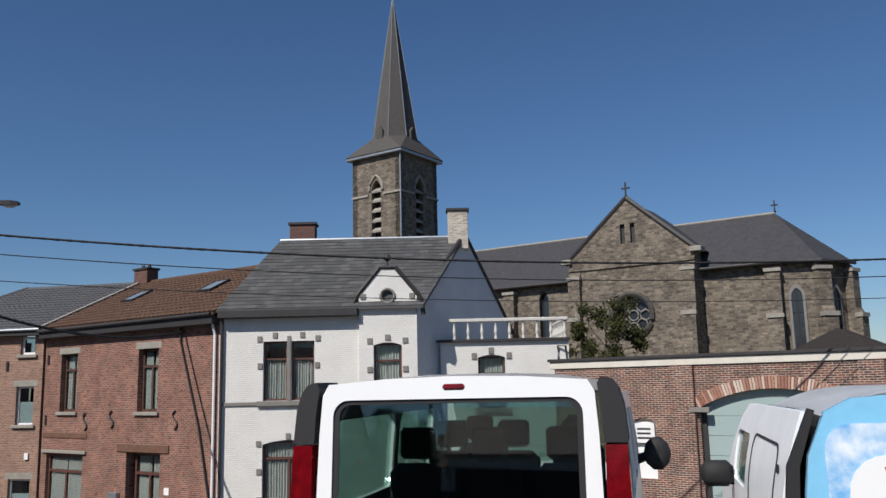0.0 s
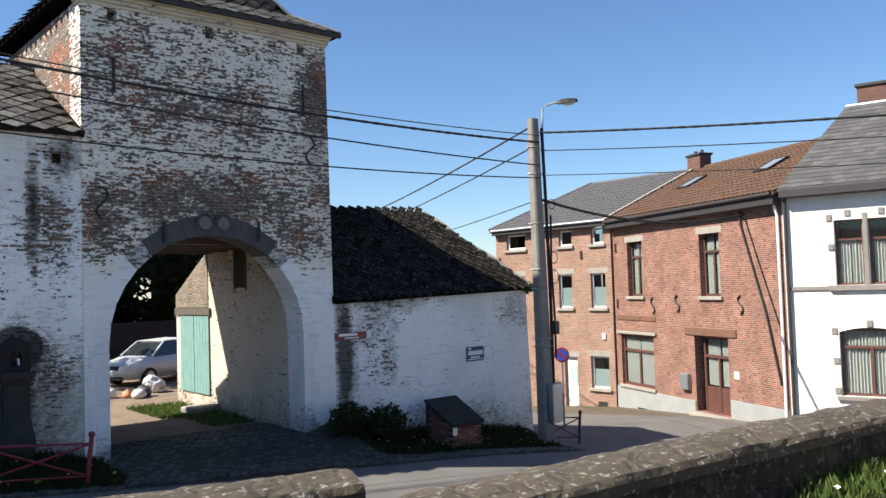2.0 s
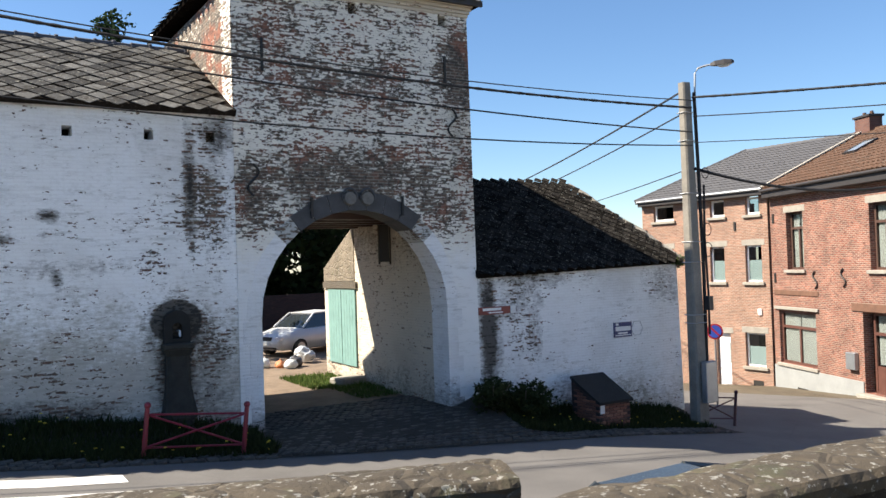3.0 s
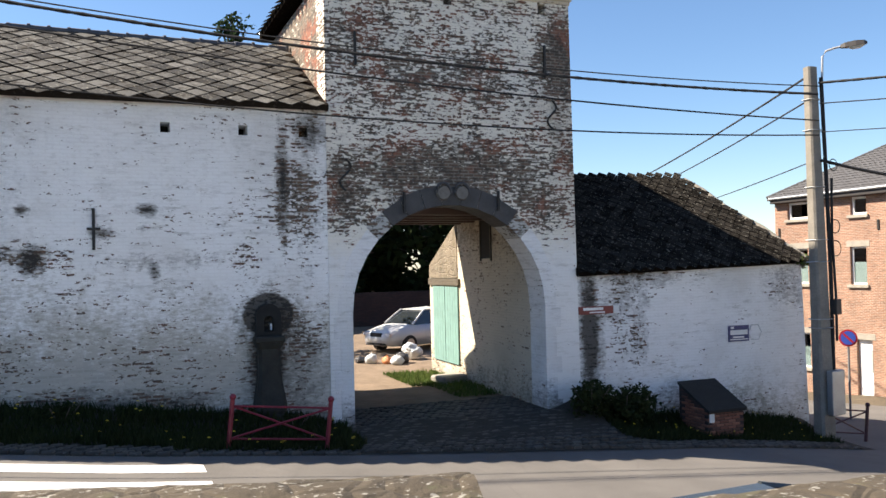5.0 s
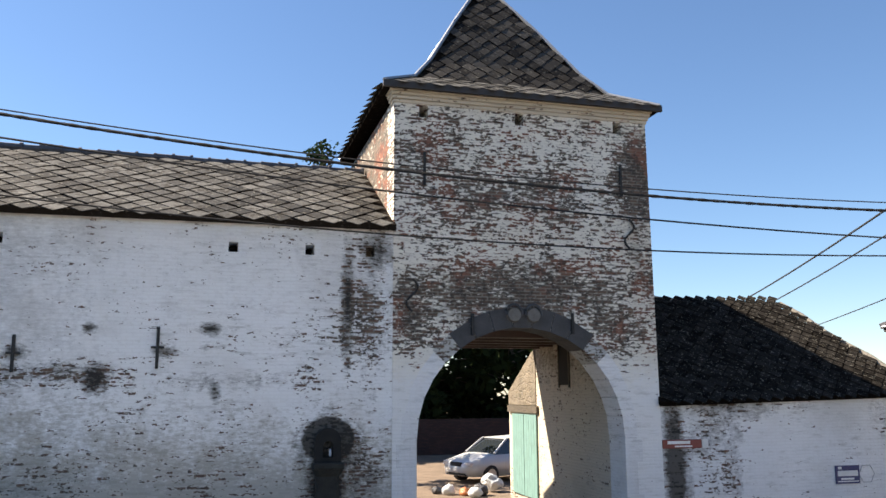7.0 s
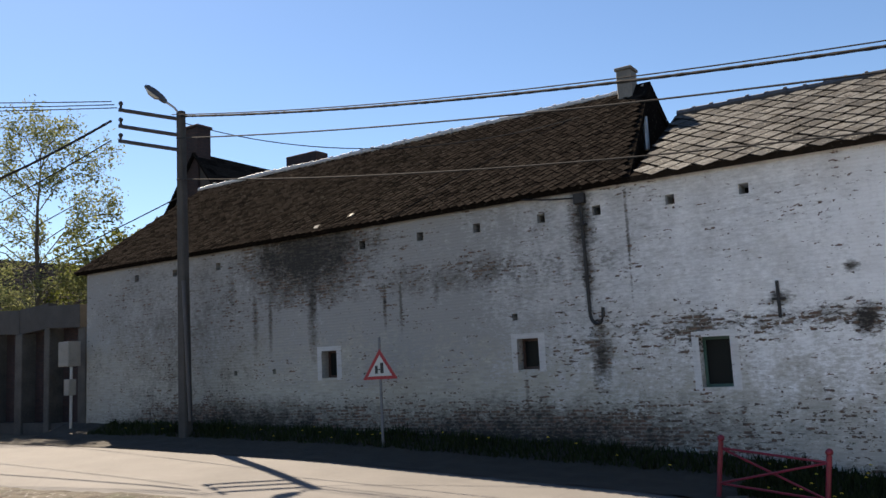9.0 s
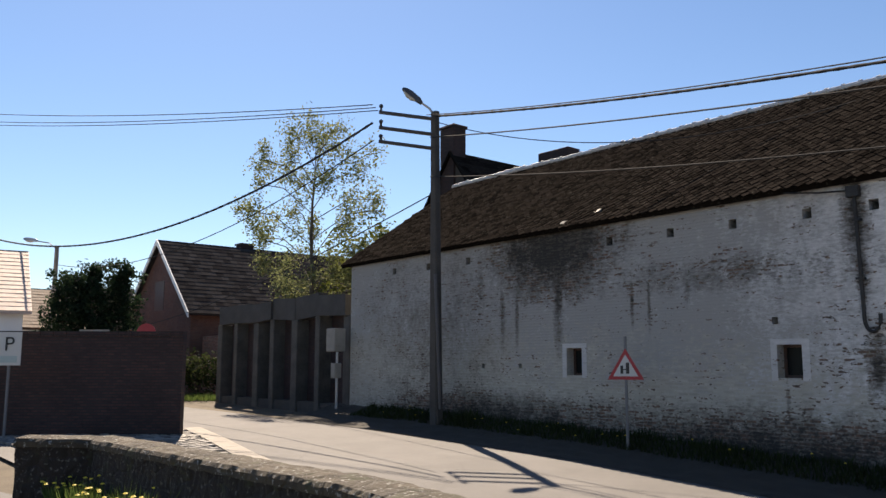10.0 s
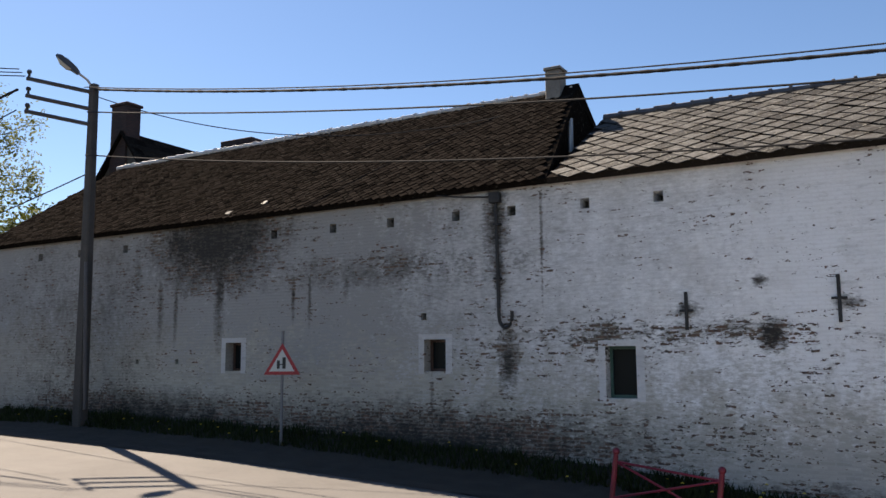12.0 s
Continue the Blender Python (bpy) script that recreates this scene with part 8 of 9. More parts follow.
def small_van():
    v = base("delivery_van", Matrix.Translation((5.0, -0.54, 0)) @ Matrix.Rotation(radians(-1.0), 4, "Z"), "small delivery van wrapped in a blue sky picture", "van")
    half = lambda z: 0.89 - 0.20 * max(0, (z - 1.0) / 0.8) ** 1.7
    out = [(-0.80, 0.35), (0.80, 0.35), (0.80, 1.0), (0.74, 1.45), (0.64, 1.68), (0.5, 1.75), (0, 1.79), (-0.5, 1.75), (-0.64, 1.68), (-0.74, 1.45), (-0.80, 1.0)]
    g = plate_x("rear_doors", v, out, [], 0.0, 0.06, M["wrap_blue"], 0.06)
    plate_x("picture_panel", g, round_rect(-0.66, 0.66, 0.85, 1.62, 0.14), [], -0.012, -0.004, M["wrap"], 0.06, "cloud picture inside a dark outline")
    plate_x("white_blob", g, round_rect(-0.45, 0.56, 1.02, 1.46, 0.2), [], -0.02, -0.014, M["car_white"], 0.06)
    for y, w, a in ((0.35, 0.06, 0.3), (0.22, 0.06, -0.3), (0.0, 0.06, 0.0)):
        plate_x("red_shape", g, [(y - w, 1.08), (y + w, 1.08), (y + w - a * 0.35, 1.40), (y - w - a * 0.35, 1.40)], [], -0.03, -0.022, M["paint_red"], 0.06)
    for s in (-1, 1):
        bm = bmesh.new()
        ring_wall(bm, [(s * a, b) for a, b in ((0.815, 1.08), (0.885, 1.08), (0.85, 1.4), (0.72, 1.70), (0.69, 1.69), (0.79, 1.4))], [], 0, 0.06)
        for q in bm.verts:
            a, d, z = q.co
            q.co = (-0.015 + d + 0.06 * (z - 1.0), a, z)
        part("corner_glass", bm, M["car_black"], v, "black corner pillar")
        bm = bmesh.new()
        ring_wall(bm, [(s * a, b) for a, b in ((0.80, 0.75), (0.895, 0.75), (0.885, 1.075), (0.80, 1.075))], [], 0, 0.18)
        for q in bm.verts:
            a, d, z = q.co
            q.co = (-0.02 + d, a, z)
        part("tail_lamp", bm, M["lamp_red"], v)
        side_panel("side_body", v, s, [(0.16, 0.3), (3.6, 0.3), (4.1, 0.5), (4.1, 0.8), (3.3, 1.0), (2.75, 1.55), (2.5, 1.66), (0.16, 1.68), (0.16, 1.3)], [round_rect(1.95, 2.75, 1.05, 1.45, 0.08)], half, M["wrap_side"])
        side_panel("door_window", v, s, round_rect(1.95, 2.75, 1.05, 1.45, 0.08), [], lambda z: half(z) - 0.02, M["tint"], 0.006)
        side_panel("panel_recess", v, s, round_rect(0.5, 1.7, 0.75, 1.48, 0.12), [round_rect(0.515, 1.685, 0.765, 1.465, 0.11)], lambda z: half(z) + 0.006, M["car_black"], 0.012)
        for x, z in ((0.4, 1.35), (0.42, 1.15), (0.44, 0.95)):
            box_part("hinge", M["car_black"], v, x - 0.02, x + 0.02, *(sorted((s * (half(z) + 0.002), s * (half(z) + 0.015)))), z - 0.025, z + 0.025)
        wheel(v, 0.7, s * 0.8, 0.3)
        wheel(v, 3.3, s * 0.8, 0.3)
        bm = bmesh.new()
        box(bm, 2.66, 2.80, s * 1.02 - 0.13, s * 1.02 + 0.13, 0.98, 1.19, 0.05)
        tube(bm, (2.8, s * 0.84, 1.02), (2.76, s * 1.0, 1.06), 0.05, 0.05, 8)
        part("mirror", bm, M["car_black"], v, "black door mirror", True)
    roof_shell("roof", v, [(0.05, 0.66, 1.79), (0.6, 0.68, 1.81), (1.6, 0.68, 1.80), (2.3, 0.67, 1.74), (2.6, 0.66, 1.66)], half, 1.6, 0.13, M["wrap_side"])
    bm = bmesh.new()
    prism(bm, [(2.55, -0.64, 1.64), (2.55, 0.64, 1.64), (3.3, 0.76, 1.02), (3.3, -0.76, 1.02)], (0.01, 0, 0.005))
    part("windscreen", bm, M["tint"], v)
    bm = bmesh.new()
    prism(bm, [(3.3, -0.8, 1.0), (4.1, -0.76, 0.82), (4.18, -0.76, 0.35), (3.3, -0.8, 0.35)], (0, 1.56, 0))
    part("bonnet", bm, M["wrap_side"], v)
    # black box in place of the van's unlit inside
    box_part("inside", M["void"], v, 0.1, 1.85, -0.68, 0.68, 0.35, 1.6)
    box_part("bumper", M["car_black"], v, -0.1, 0.3, -0.88, 0.88, 0.25, 0.5, bev=0.05)


small_van()


def saloon(m, paint, label):
    v = base("car", m, label, "car", "parked cars")
    half = lambda z: 0.85 - 0.22 * max(0, (z - 0.9) / 0.5) ** 1.3
    bm = bmesh.new()
    secs = [(0.0, 0.55, 0.35, 0.6), (0.12, 0.78, 0.25, 0.72), (1.0, 0.84, 0.22, 0.92), (2.6, 0.86, 0.22, 0.95), (3.6, 0.85, 0.22, 0.98), (4.25, 0.76, 0.3, 0.94), (4.35, 0.66, 0.38, 0.85)]
    rows = []
    for x, w, z0, z1 in secs:
        rows.append([bm.verts.new(p) for p in ((x, -w * 0.9, z0), (x, -w, (z0 + z1) / 2), (x, -w * 0.92, z1), (x, -w * 0.4, z1 + 0.04), (x, w * 0.4, z1 + 0.04), (x, w * 0.92, z1), (x, w, (z0 + z1) / 2), (x, w * 0.9, z0))])
    for a, b in zip(rows, rows[1:]):
        for i in range(8):
            bm.faces.new((a[i], a[(i + 1) % 8], b[(i + 1) % 8], b[i]))
    bm.faces.new(rows[0][::-1])
    bm.faces.new(rows[-1])
    part("body", bm, paint, v, smooth=True)
    bm = bmesh.new()
    rows = []
    for x, w, z in ((1.05, 0.74, 0.95), (1.75, 0.60, 1.40), (2.9, 0.60, 1.43), (3.7, 0.62, 1.28), (4.1, 0.70, 0.96)):
        rows.append([bm.verts.new(p) for p in ((x, -0.76, 0.93), (x, -w, z), (x, w, z), (x, 0.76, 0.93))])
    for a, b in zip(rows, rows[1:]):
        for i in range(3):
            bm.faces.new((a[i], a[i + 1], b[i + 1], b[i]))
    part("glasshouse", bm, M["glass"], v, "dark car windows")
    bm = bmesh.new()
    prism(bm, [(1.72, -0.6, 1.41), (2.95, -0.61, 1.44), (2.95, 0.61, 1.44), (1.72, 0.6, 1.41)], (0, 0, 0.03))
    part("roof", bm, paint, v)
    for s in (-1, 1):
        bm = bmesh.new()
        pipe(bm, [(1.05, s * 0.75, 0.96), (1.72, s * 0.61, 1.43)], 0.035)
        part("pillar", bm, paint, v)
        bm = bmesh.new()
        pipe(bm, [(2.95, s * 0.61, 1.45), (3.75, s * 0.63, 1.3), (4.12, s * 0.7, 0.98)], 0.04)
        part("pillar", bm, paint, v)
        box_part("headlight", M["lamp_clear"], v, 0.02, 0.2, *(sorted((s * 0.42, s * 0.74))), 0.58, 0.72, bev=0.03)
        wheel(v, 0.85, s * 0.76, 0.3)
        wheel(v, 3.5, s * 0.76, 0.3)
    box_part("grille", M["car_black"], v, -0.015, 0.1, -0.3, 0.3, 0.56, 0.70, bev=0.02)
    box_part("number_plate", M["mark"], v, -0.03, -0.01, -0.24, 0.24, 0.42, 0.52)
    box_part("lower_grille", M["car_black"], v, 0.0, 0.1, -0.5, 0.5, 0.28, 0.38, bev=0.02)
    return v


M["car_silver"] = plain("silver_car_paint", (0.60, 0.61, 0.62), 0.3, 0.15, 0.04, 1.0)
M["car_blue"] = plain("dark_grey_car_paint", (0.05, 0.06, 0.066), 0.22, 0.3, 0.04, 1.0)
saloon(Matrix.Translation((10.75, 30.0, ground_z(11.2, 29.5))) @ Matrix.Rotation(radians(22), 4, "Z"), M["car_silver"], "silver hatchback parked in the sunny farmyard")
saloon(Matrix.Translation((4.6, 7.3, ground_z(6.8, 7.3))) @ Matrix.Rotation(radians(-2), 4, "Z") @ Matrix.Scale(0.86, 4), M["car_blue"], "dark grey car parked below the parapet wall")

# ---- plants ----
random.seed(7)


def leaves(bm, c, r, n, size, squash=1.0, shell=0.35):
    """Small bent leaves through an uneven ellipsoid round c."""
    c = Vector(c)
    for _ in range(n):
        d = Vector((random.gauss(0, 1), random.gauss(0, 1), random.gauss(0, 1))).normalized()
        k = r * (shell + (1 - shell) * random.random() ** 0.6) * (0.72 + 0.5 * noise.noise(d * 1.9 + c))
        p = c + Vector((d.x * k, d.y * k, d.z * k * squash))
        s = size * random.uniform(0.6, 1.3)
        a = Vector((random.gauss(0, 1), random.gauss(0, 1), random.gauss(0, 0.7))).normalized()
        b = a.cross(Vector((random.gauss(0, 1), random.gauss(0, 1), random.gauss(0, 1)))).normalized()
        q = [bm.verts.new(p + v) for v in (-a * s, b * s * 0.5, a * s, -b * s * 0.5)]
        bm.faces.new((q[0], q[1], q[2]))
        bm.faces.new((q[0], q[2], q[3]))


def shrub(x, y, r, n, size, mat, label, squash=0.8, name="shrub", z=None):
    z0 = ground_z(x, y) if z is None else z
    m = base(name, Matrix.Translation((x, y, z0)), label, "shrub")
    bm = bmesh.new()
    for k in range(6):
        a = 1.05 * k
        pipe(bm, [(0, 0, 0), (0.3 * r * math.cos(a), 0.3 * r * math.sin(a), 0.5 * r), (0.6 * r * math.cos(a), 0.6 * r * math.sin(a), 0.9 * r)], 0.012)
    part("stem", bm, M["bark"], m)
    bm = bmesh.new()
    for k in range(5):
        leaves(bm, (random.uniform(-0.45, 0.45) * r, random.uniform(-0.3, 0.3) * r, r * random.uniform(0.35, 0.75)), r * 0.65, n // 5, size, squash)
    part("foliage", bm, mat, m)


shrub(12.2, 17.15, 0.95, 3200, 0.055, M["ivy"], "dark leafy shrub against the low wall", 0.75)
shrub(11.3, 17.05, 0.72, 1700, 0.05, M["ivy"], "dark leafy shrub against the low wall", 0.8)
shrub(1.3, 17.35, 0.5, 900, 0.045, M["ivy"], "small dark weed clump at the wall foot", 0.7)
shrub(5.2, 17.3, 0.4, 600, 0.04, M["ivy"], "small dark weed clump at the wall foot", 0.7)
shrub(17.75, 17.65, 0.32, 420, 0.04, M["grass"], "green wall plant growing at the eaves", 0.8, "wall_plant", 1.5)
shrub(7.9, 3.75, 0.4, 700, 0.04, M["grass"], "green weeds beside the parapet", 0.8, "shrub", 0.3)


def tree(name, x, y, z0, h, r, n, size, mat, label, trunk=0.16, squash=1.1, clumps=26, low=0.35, cone=False):
    m = base(name, Matrix.Translation((x, y, z0)), label, "tree")
    bm = bmesh.new()
    tips = []
    pts = [(0.06 * math.sin(k), 0.05 * math.cos(1.7 * k), h * 0.93 * k / 8) for k in range(9)]
    for k in range(8):
        tube(bm, pts[k], pts[k + 1], trunk * (1 - k / 8.6), trunk * (1 - (k + 1) / 8.6), 8, caps=False)
    for k in range(clumps):
        f = low + (1 - low) * (k + 0.5) / clumps
        a = 2.4 * k + random.uniform(-0.4, 0.4)
        reach = r * (0.35 + 0.75 * math.sin(math.pi * min(1, (f - low) / (1 - low) * 0.86 + 0.12))) * random.uniform(0.65, 1.1)
        if cone:
            reach = r * (1.08 - f) * random.uniform(0.75, 1.1)
        s = Vector((0, 0, h * (f - 0.12)))
        e = Vector((reach * math.cos(a), reach * math.sin(a), h * f * 0.98))
        mid = s.lerp(e, 0.55) + Vector((0, 0, 0.12 * h * 0.3))
        pipe(bm, [s, mid, e], trunk * 0.13, 5)
        for q in range(2):
            t = mid.lerp(e, 0.4 + 0.3 * q)
            o = Vector((random.uniform(-1, 1), random.uniform(-1, 1), random.uniform(-0.2, 0.8))) * r * 0.3
            pipe(bm, [t, t + o], trunk * 0.06, 4)
            tips.append(t + o)
        tips.append(e)
    part("trunk", bm, M["bark"], m)
    bm = bmesh.new()
    for t in tips:
        leaves(bm, t, r * random.uniform(0.2, 0.36), max(8, n // len(tips)), size, squash, 0.1)
    part("crown", bm, mat, m)


M["birch_leaf"] = leaf_mat("spring_leaves", (0.105, 0.125, 0.05), (0.26, 0.275, 0.125))
M["dark_leaf"] = leaf_mat("deep_green_leaves", (0.012, 0.022, 0.008), (0.035, 0.055, 0.018))
M["cedar"] = leaf_mat("conifer_needles", (0.012, 0.028, 0.014), (0.03, 0.05, 0.025))
M["church_leaf"] = leaf_mat("dull_green_leaves", (0.045, 0.05, 0.016), (0.11, 0.11, 0.045))
M["olive_leaf"] = leaf_mat("olive_green_leaves", (0.07, 0.09, 0.02), (0.17, 0.18, 0.05))
tree("birch_tree", -27.7, 21.4, 0.2, 11.6, 2.75, 17000, 0.068, M["birch_leaf"], "slender birch with thin fresh spring foliage", 0.17, 1.2, 30, 0.32)
tree("tree", -26.0, 24.5, 0.2, 7.0, 3.4, 5200, 0.11, M["olive_leaf"], "leafy green tree behind the concrete wall", 0.16, 0.9, 22, 0.3)
for x, y, h, r in ((6.5, 46, 12, 5.5), (12.5, 48, 14, 6.5), (19, 47, 13, 6), (1.5, 49, 12, 5), (15.5, 54, 15, 7)):
    tree("tree", x, y, -1.3, h, r, 11000, 0.32, M["dark_leaf"], "tall dark leafy tree behind the farmyard", 0.3, 1.0, 30, 0.12)
tree("conifer", 6.2, 31.8, -1.2, 11.9, 1.7, 4200, 0.10, M["cedar"], "dark conifer top rising behind the barn roof", 0.14, 0.8, 40, 0.3, True)
for dx, dy, h in ((0, 0, 5.7), (-0.4, 1.4, 5.9), (0.2, -1.2, 5.2)):
    tree("conifer", -36.0 + dx, 15.2 + dy, 0.3, h, 1.7, 9000, 0.085, M["cedar"], "dense dark garden conifer behind the wall", 0.16, 1.2, 44, 0.05, True)
tree("tree", 38.5, 2.1, -3, 8.2, 1.9, 11000, 0.085, M["church_leaf"], "leafy green tree in front of the church", 0.16, 0.9, 24, 0.4)


def blades(name, spots, n, h, mat, label, flowers=None, zfun=None):
    """Tufts of grass over several stretches (x0, x1, y0, y1)."""
    bm = bmesh.new()
    fl = bmesh.new()
    for x0, x1, y0, y1, dens in spots:
        for _ in range(int(n * dens)):
            x, y = random.uniform(x0, x1), random.uniform(y0, y1)
            z = zfun(x, y) if callable(zfun) else zfun if zfun is not None else ground_z(x, y) + (bank(x, y) - 0.02 if name == "verge_grass" else 0.03)
            a = random.uniform(0, 6.283)
            k = h * random.uniform(0.4, 1.2) * (0.6 + 0.7 * abs(noise.noise((x * 1.3, y * 1.3, 0))))
            w = 0.012 + 0.01 * random.random()
            t = Vector((random.uniform(-0.5, 0.5) * k, random.uniform(-0.5, 0.5) * k, k))
            p = Vector((x, y, z))
            s = Vector((math.cos(a), math.sin(a), 0)) * w
            bm.faces.new([bm.verts.new(p - s), bm.verts.new(p + s), bm.verts.new(p + t)])
            if flowers and random.random() < flowers[1]:
                c = p + t * 0.95
                q = [fl.verts.new(c + Vector((0.026 * math.cos(b), 0.026 * math.sin(b), 0.008 * math.sin(3 * b)))) for b in [6.283 * i / 7 for i in range(7)]]
                top = fl.verts.new(c + Vector((0, 0, 0.015)))
                for i in range(7):
                    fl.faces.new((q[i], q[(i + 1) % 7], top))
    tagged(link_mesh(name, bm, mat), label, "grass", kind="stuff")
    if fl.verts:
        tagged(link_mesh("flowers", fl, flowers[0]), flowers[2], "flowers", kind="stuff")
    else:
        fl.free()


# verge weeds take the darker leaf green, which carries the wall's shade
blades("verge_grass", [(-18, -1, 16.9, 17.65, 0.8), (-1, 6.2, 16.1, 17.65, 1.3), (11.5, 17.2, 16.1, 17.6, 1.0), (3, 6, 15.7, 16.3, 0.3)], 9000, 0.24, M["ivy"], "grass and weeds on the verge, shade put into their dark green", (M["flower"], 0.004, "yellow dandelion heads in the verge"))
blades("yard_grass", [(9.6, 10.7, 20.0, 24.5, 1.0), (9.2, 9.9, 22.0, 24.5, 0.5)], 2600, 0.15, M["grass"], "sunlit grass along the yard wall")
def lot_bank(x, y):
    """Earth heaped against the parapet beside the van."""
    rise = float(np.interp(x, (3.6, 5.2, 6.2), (0.0, 0.25, 0.42))) * float(np.interp(y, (3.1, 4.0), (0.0, 1.0)))
    return rise + 0.03 * noise.noise((x * 3, y * 3, 1.0)) * min(1.0, rise * 8)


bm = bmesh.new()
_g = [[bm.verts.new((3.6 + 0.12 * i, 3.08 + 0.12 * j, lot_bank(3.6 + 0.12 * i, 3.08 + 0.12 * j) + 0.004)) for j in range(11)] for i in range(41)]
for i in range(40):
    for j in range(10):
        bm.faces.new((_g[i][j], _g[i + 1][j], _g[i + 1][j + 1], _g[i][j + 1]))
tagged(link_mesh("grass_bank", bm, M["earth"], True), "low earth bank against the parapet", "bank", kind="structure")
blades("lot_grass", [(5.0, 8.3, 3.2, 4.2, 1.0), (3.6, 5.0, 4.0, 4.3, 0.25)], 5200, 0.15, M["grass"], "sunlit weedy grass beside the parapet", (M["daisy"], 0.008, "small white daisies in the grass"), lot_bank)
blades("wall_weeds", [(-8.3, -5.0, 6.15, 6.5, 1.0), (-5.0, -2.4, 6.2, 6.5, 0.3)], 1300, 0.46, M["grass"], "weeds along the foot of the parapet", (M["flower"], 0.07, "yellow dandelion heads by the parapet"), 0.0)
blades("corner_grass", [(-33, -29.5, 16.5, 19.5, 1.0)], 1800, 0.3, M["grass"], "rough sunlit grass at the street's end")

# broken pale slates caught at the barn's eaves
for x, y, z, a in ((-10.35, Y - 0.06, 4.90, 0.4), (-9.55, Y + 0.16, 5.09, -0.3)):
    ls = base("loose_slate", Matrix.Translation((x, y, z)) @ Matrix.Rotation(a, 4, "Z") @ Matrix.Rotation(0.69, 4, "X"), "pale broken slate lying loose on the barn roof", "slate", "loose slates")
    bm = bmesh.new()
    prism(bm, [(-0.10, -0.06, 0), (0.09, -0.07, 0), (0.12, 0.03, 0), (0.02, 0.07, 0), (-0.08, 0.04, 0)], (0, 0, 0.02))
    part("slate", bm, M["limestone"], ls)

# ---- yard clutter ----
for k, (x, y, r, mt, lb) in enumerate(((9.75, 27.3, 0.3, "bag_white", "knotted pale plastic rubbish bag"), (10.15, 27.0, 0.24, "bag_orange", "knotted orange plastic rubbish bag"), (10.35, 26.6, 0.3, "bag_white", "knotted pale plastic rubbish bag"), (9.45, 27.6, 0.22, "bag_dark", "small black rubbish bag"), (10.6, 26.9, 0.34, "bag_dark", "small black rubbish bag"))):
    if mt not in M:
        M[mt] = plain(mt, {"bag_white": (0.6, 0.64, 0.66), "bag_orange": (0.55, 0.2, 0.08), "bag_dark": (0.04, 0.04, 0.045)}[mt], 0.4, 0, 0.15, 0.1, 0.01)
    b = base("rubbish_bag", Matrix.Translation((x, y, ground_z(x, y))) @ Matrix.Scale(0.68, 4), lb, "bag", "rubbish bags")
    bm = bmesh.new()
    bmesh.ops.create_icosphere(bm, subdivisions=3, radius=r)
    for v in bm.verts:
        v.co *= 1 + 0.22 * noise.noise(v.co * 5 + Vector((k, 0, 0)))
        v.co.z = max(v.co.z * 0.85, -r * 0.62) + r * 0.62
    part("sack", bm, M[mt], b, smooth=True)
    bm = bmesh.new()
    tube(bm, (0, 0, r * 1.35), (0.03, 0, r * 1.62), 0.03, 0.05, 7)
    part("knot", bm, M[mt], b)
sheetm = base("tarpaulin", Matrix.Translation((11.2, 27.6, ground_z(11, 27.5))), "pale crumpled tarpaulin heap by the wall", "tarpaulin")
bm = bmesh.new()
bmesh.ops.create_icosphere(bm, subdivisions=4, radius=0.30)
for v in bm.verts:
    v.co *= 1 + 0.45 * noise.noise(v.co * 3.1) + 0.2 * noise.noise(v.co * 9.0)
    v.co.z = max(v.co.z * 0.8, -0.3) + 0.3
part("cover", bm, M["bag_white"], sheetm, smooth=True)
bm = bmesh.new()
box(bm, -4, 26, 41, 41.3, -1.4, 0.55)
tagged(link_mesh("wall_yard_back", bm, M["brick_dark"]), "dark low wall at the back of the yard", "wall", kind="structure")

# ---- far end of the street ----


def wall_run(name, a, b, z0, z1, thick, mat, label):
    a, b = Vector((*a, 0)), Vector((*b, 0))
    d = (b - a).normalized()
    s = Vector((-d.y, d.x, 0)) * thick
    bm = bmesh.new()
    prism(bm, [a + Vector((0, 0, z0)), b + Vector((0, 0, z0)), b + Vector((0, 0, z1)), a + Vector((0, 0, z1))], s)
    return tagged(link_mesh(name, bm, mat), label, "wall", kind="structure")


bw = wall_run("wall_boundary", (-23.6, 1.0), (-15.8, 10.95), -0.3, 2.28, 0.28, M["brick_dark"], "dark red brick boundary wall in shade")
bm = bmesh.new()
d = (Vector((-15.8, 10.95, 0)) - Vector((-23.6, 1.0, 0)))
n = 44
for i in range(n):
    p, q = Vector((-23.6, 1.0, 0)) + d * i / n, Vector((-23.6, 1.0, 0)) + d * (i + 0.95) / n
    s = Vector((-d.y, d.x, 0)).normalized()
    prism(bm, [p - s * 0.03 + Vector((0, 0, 2.282)), q - s * 0.03 + Vector((0, 0, 2.282)), q + s * 0.31 + Vector((0, 0, 2.282)), p + s * 0.31 + Vector((0, 0, 2.282))], (0, 0, 0.1))
part("coping_bricks", bm, M["brick_dark"], bw)


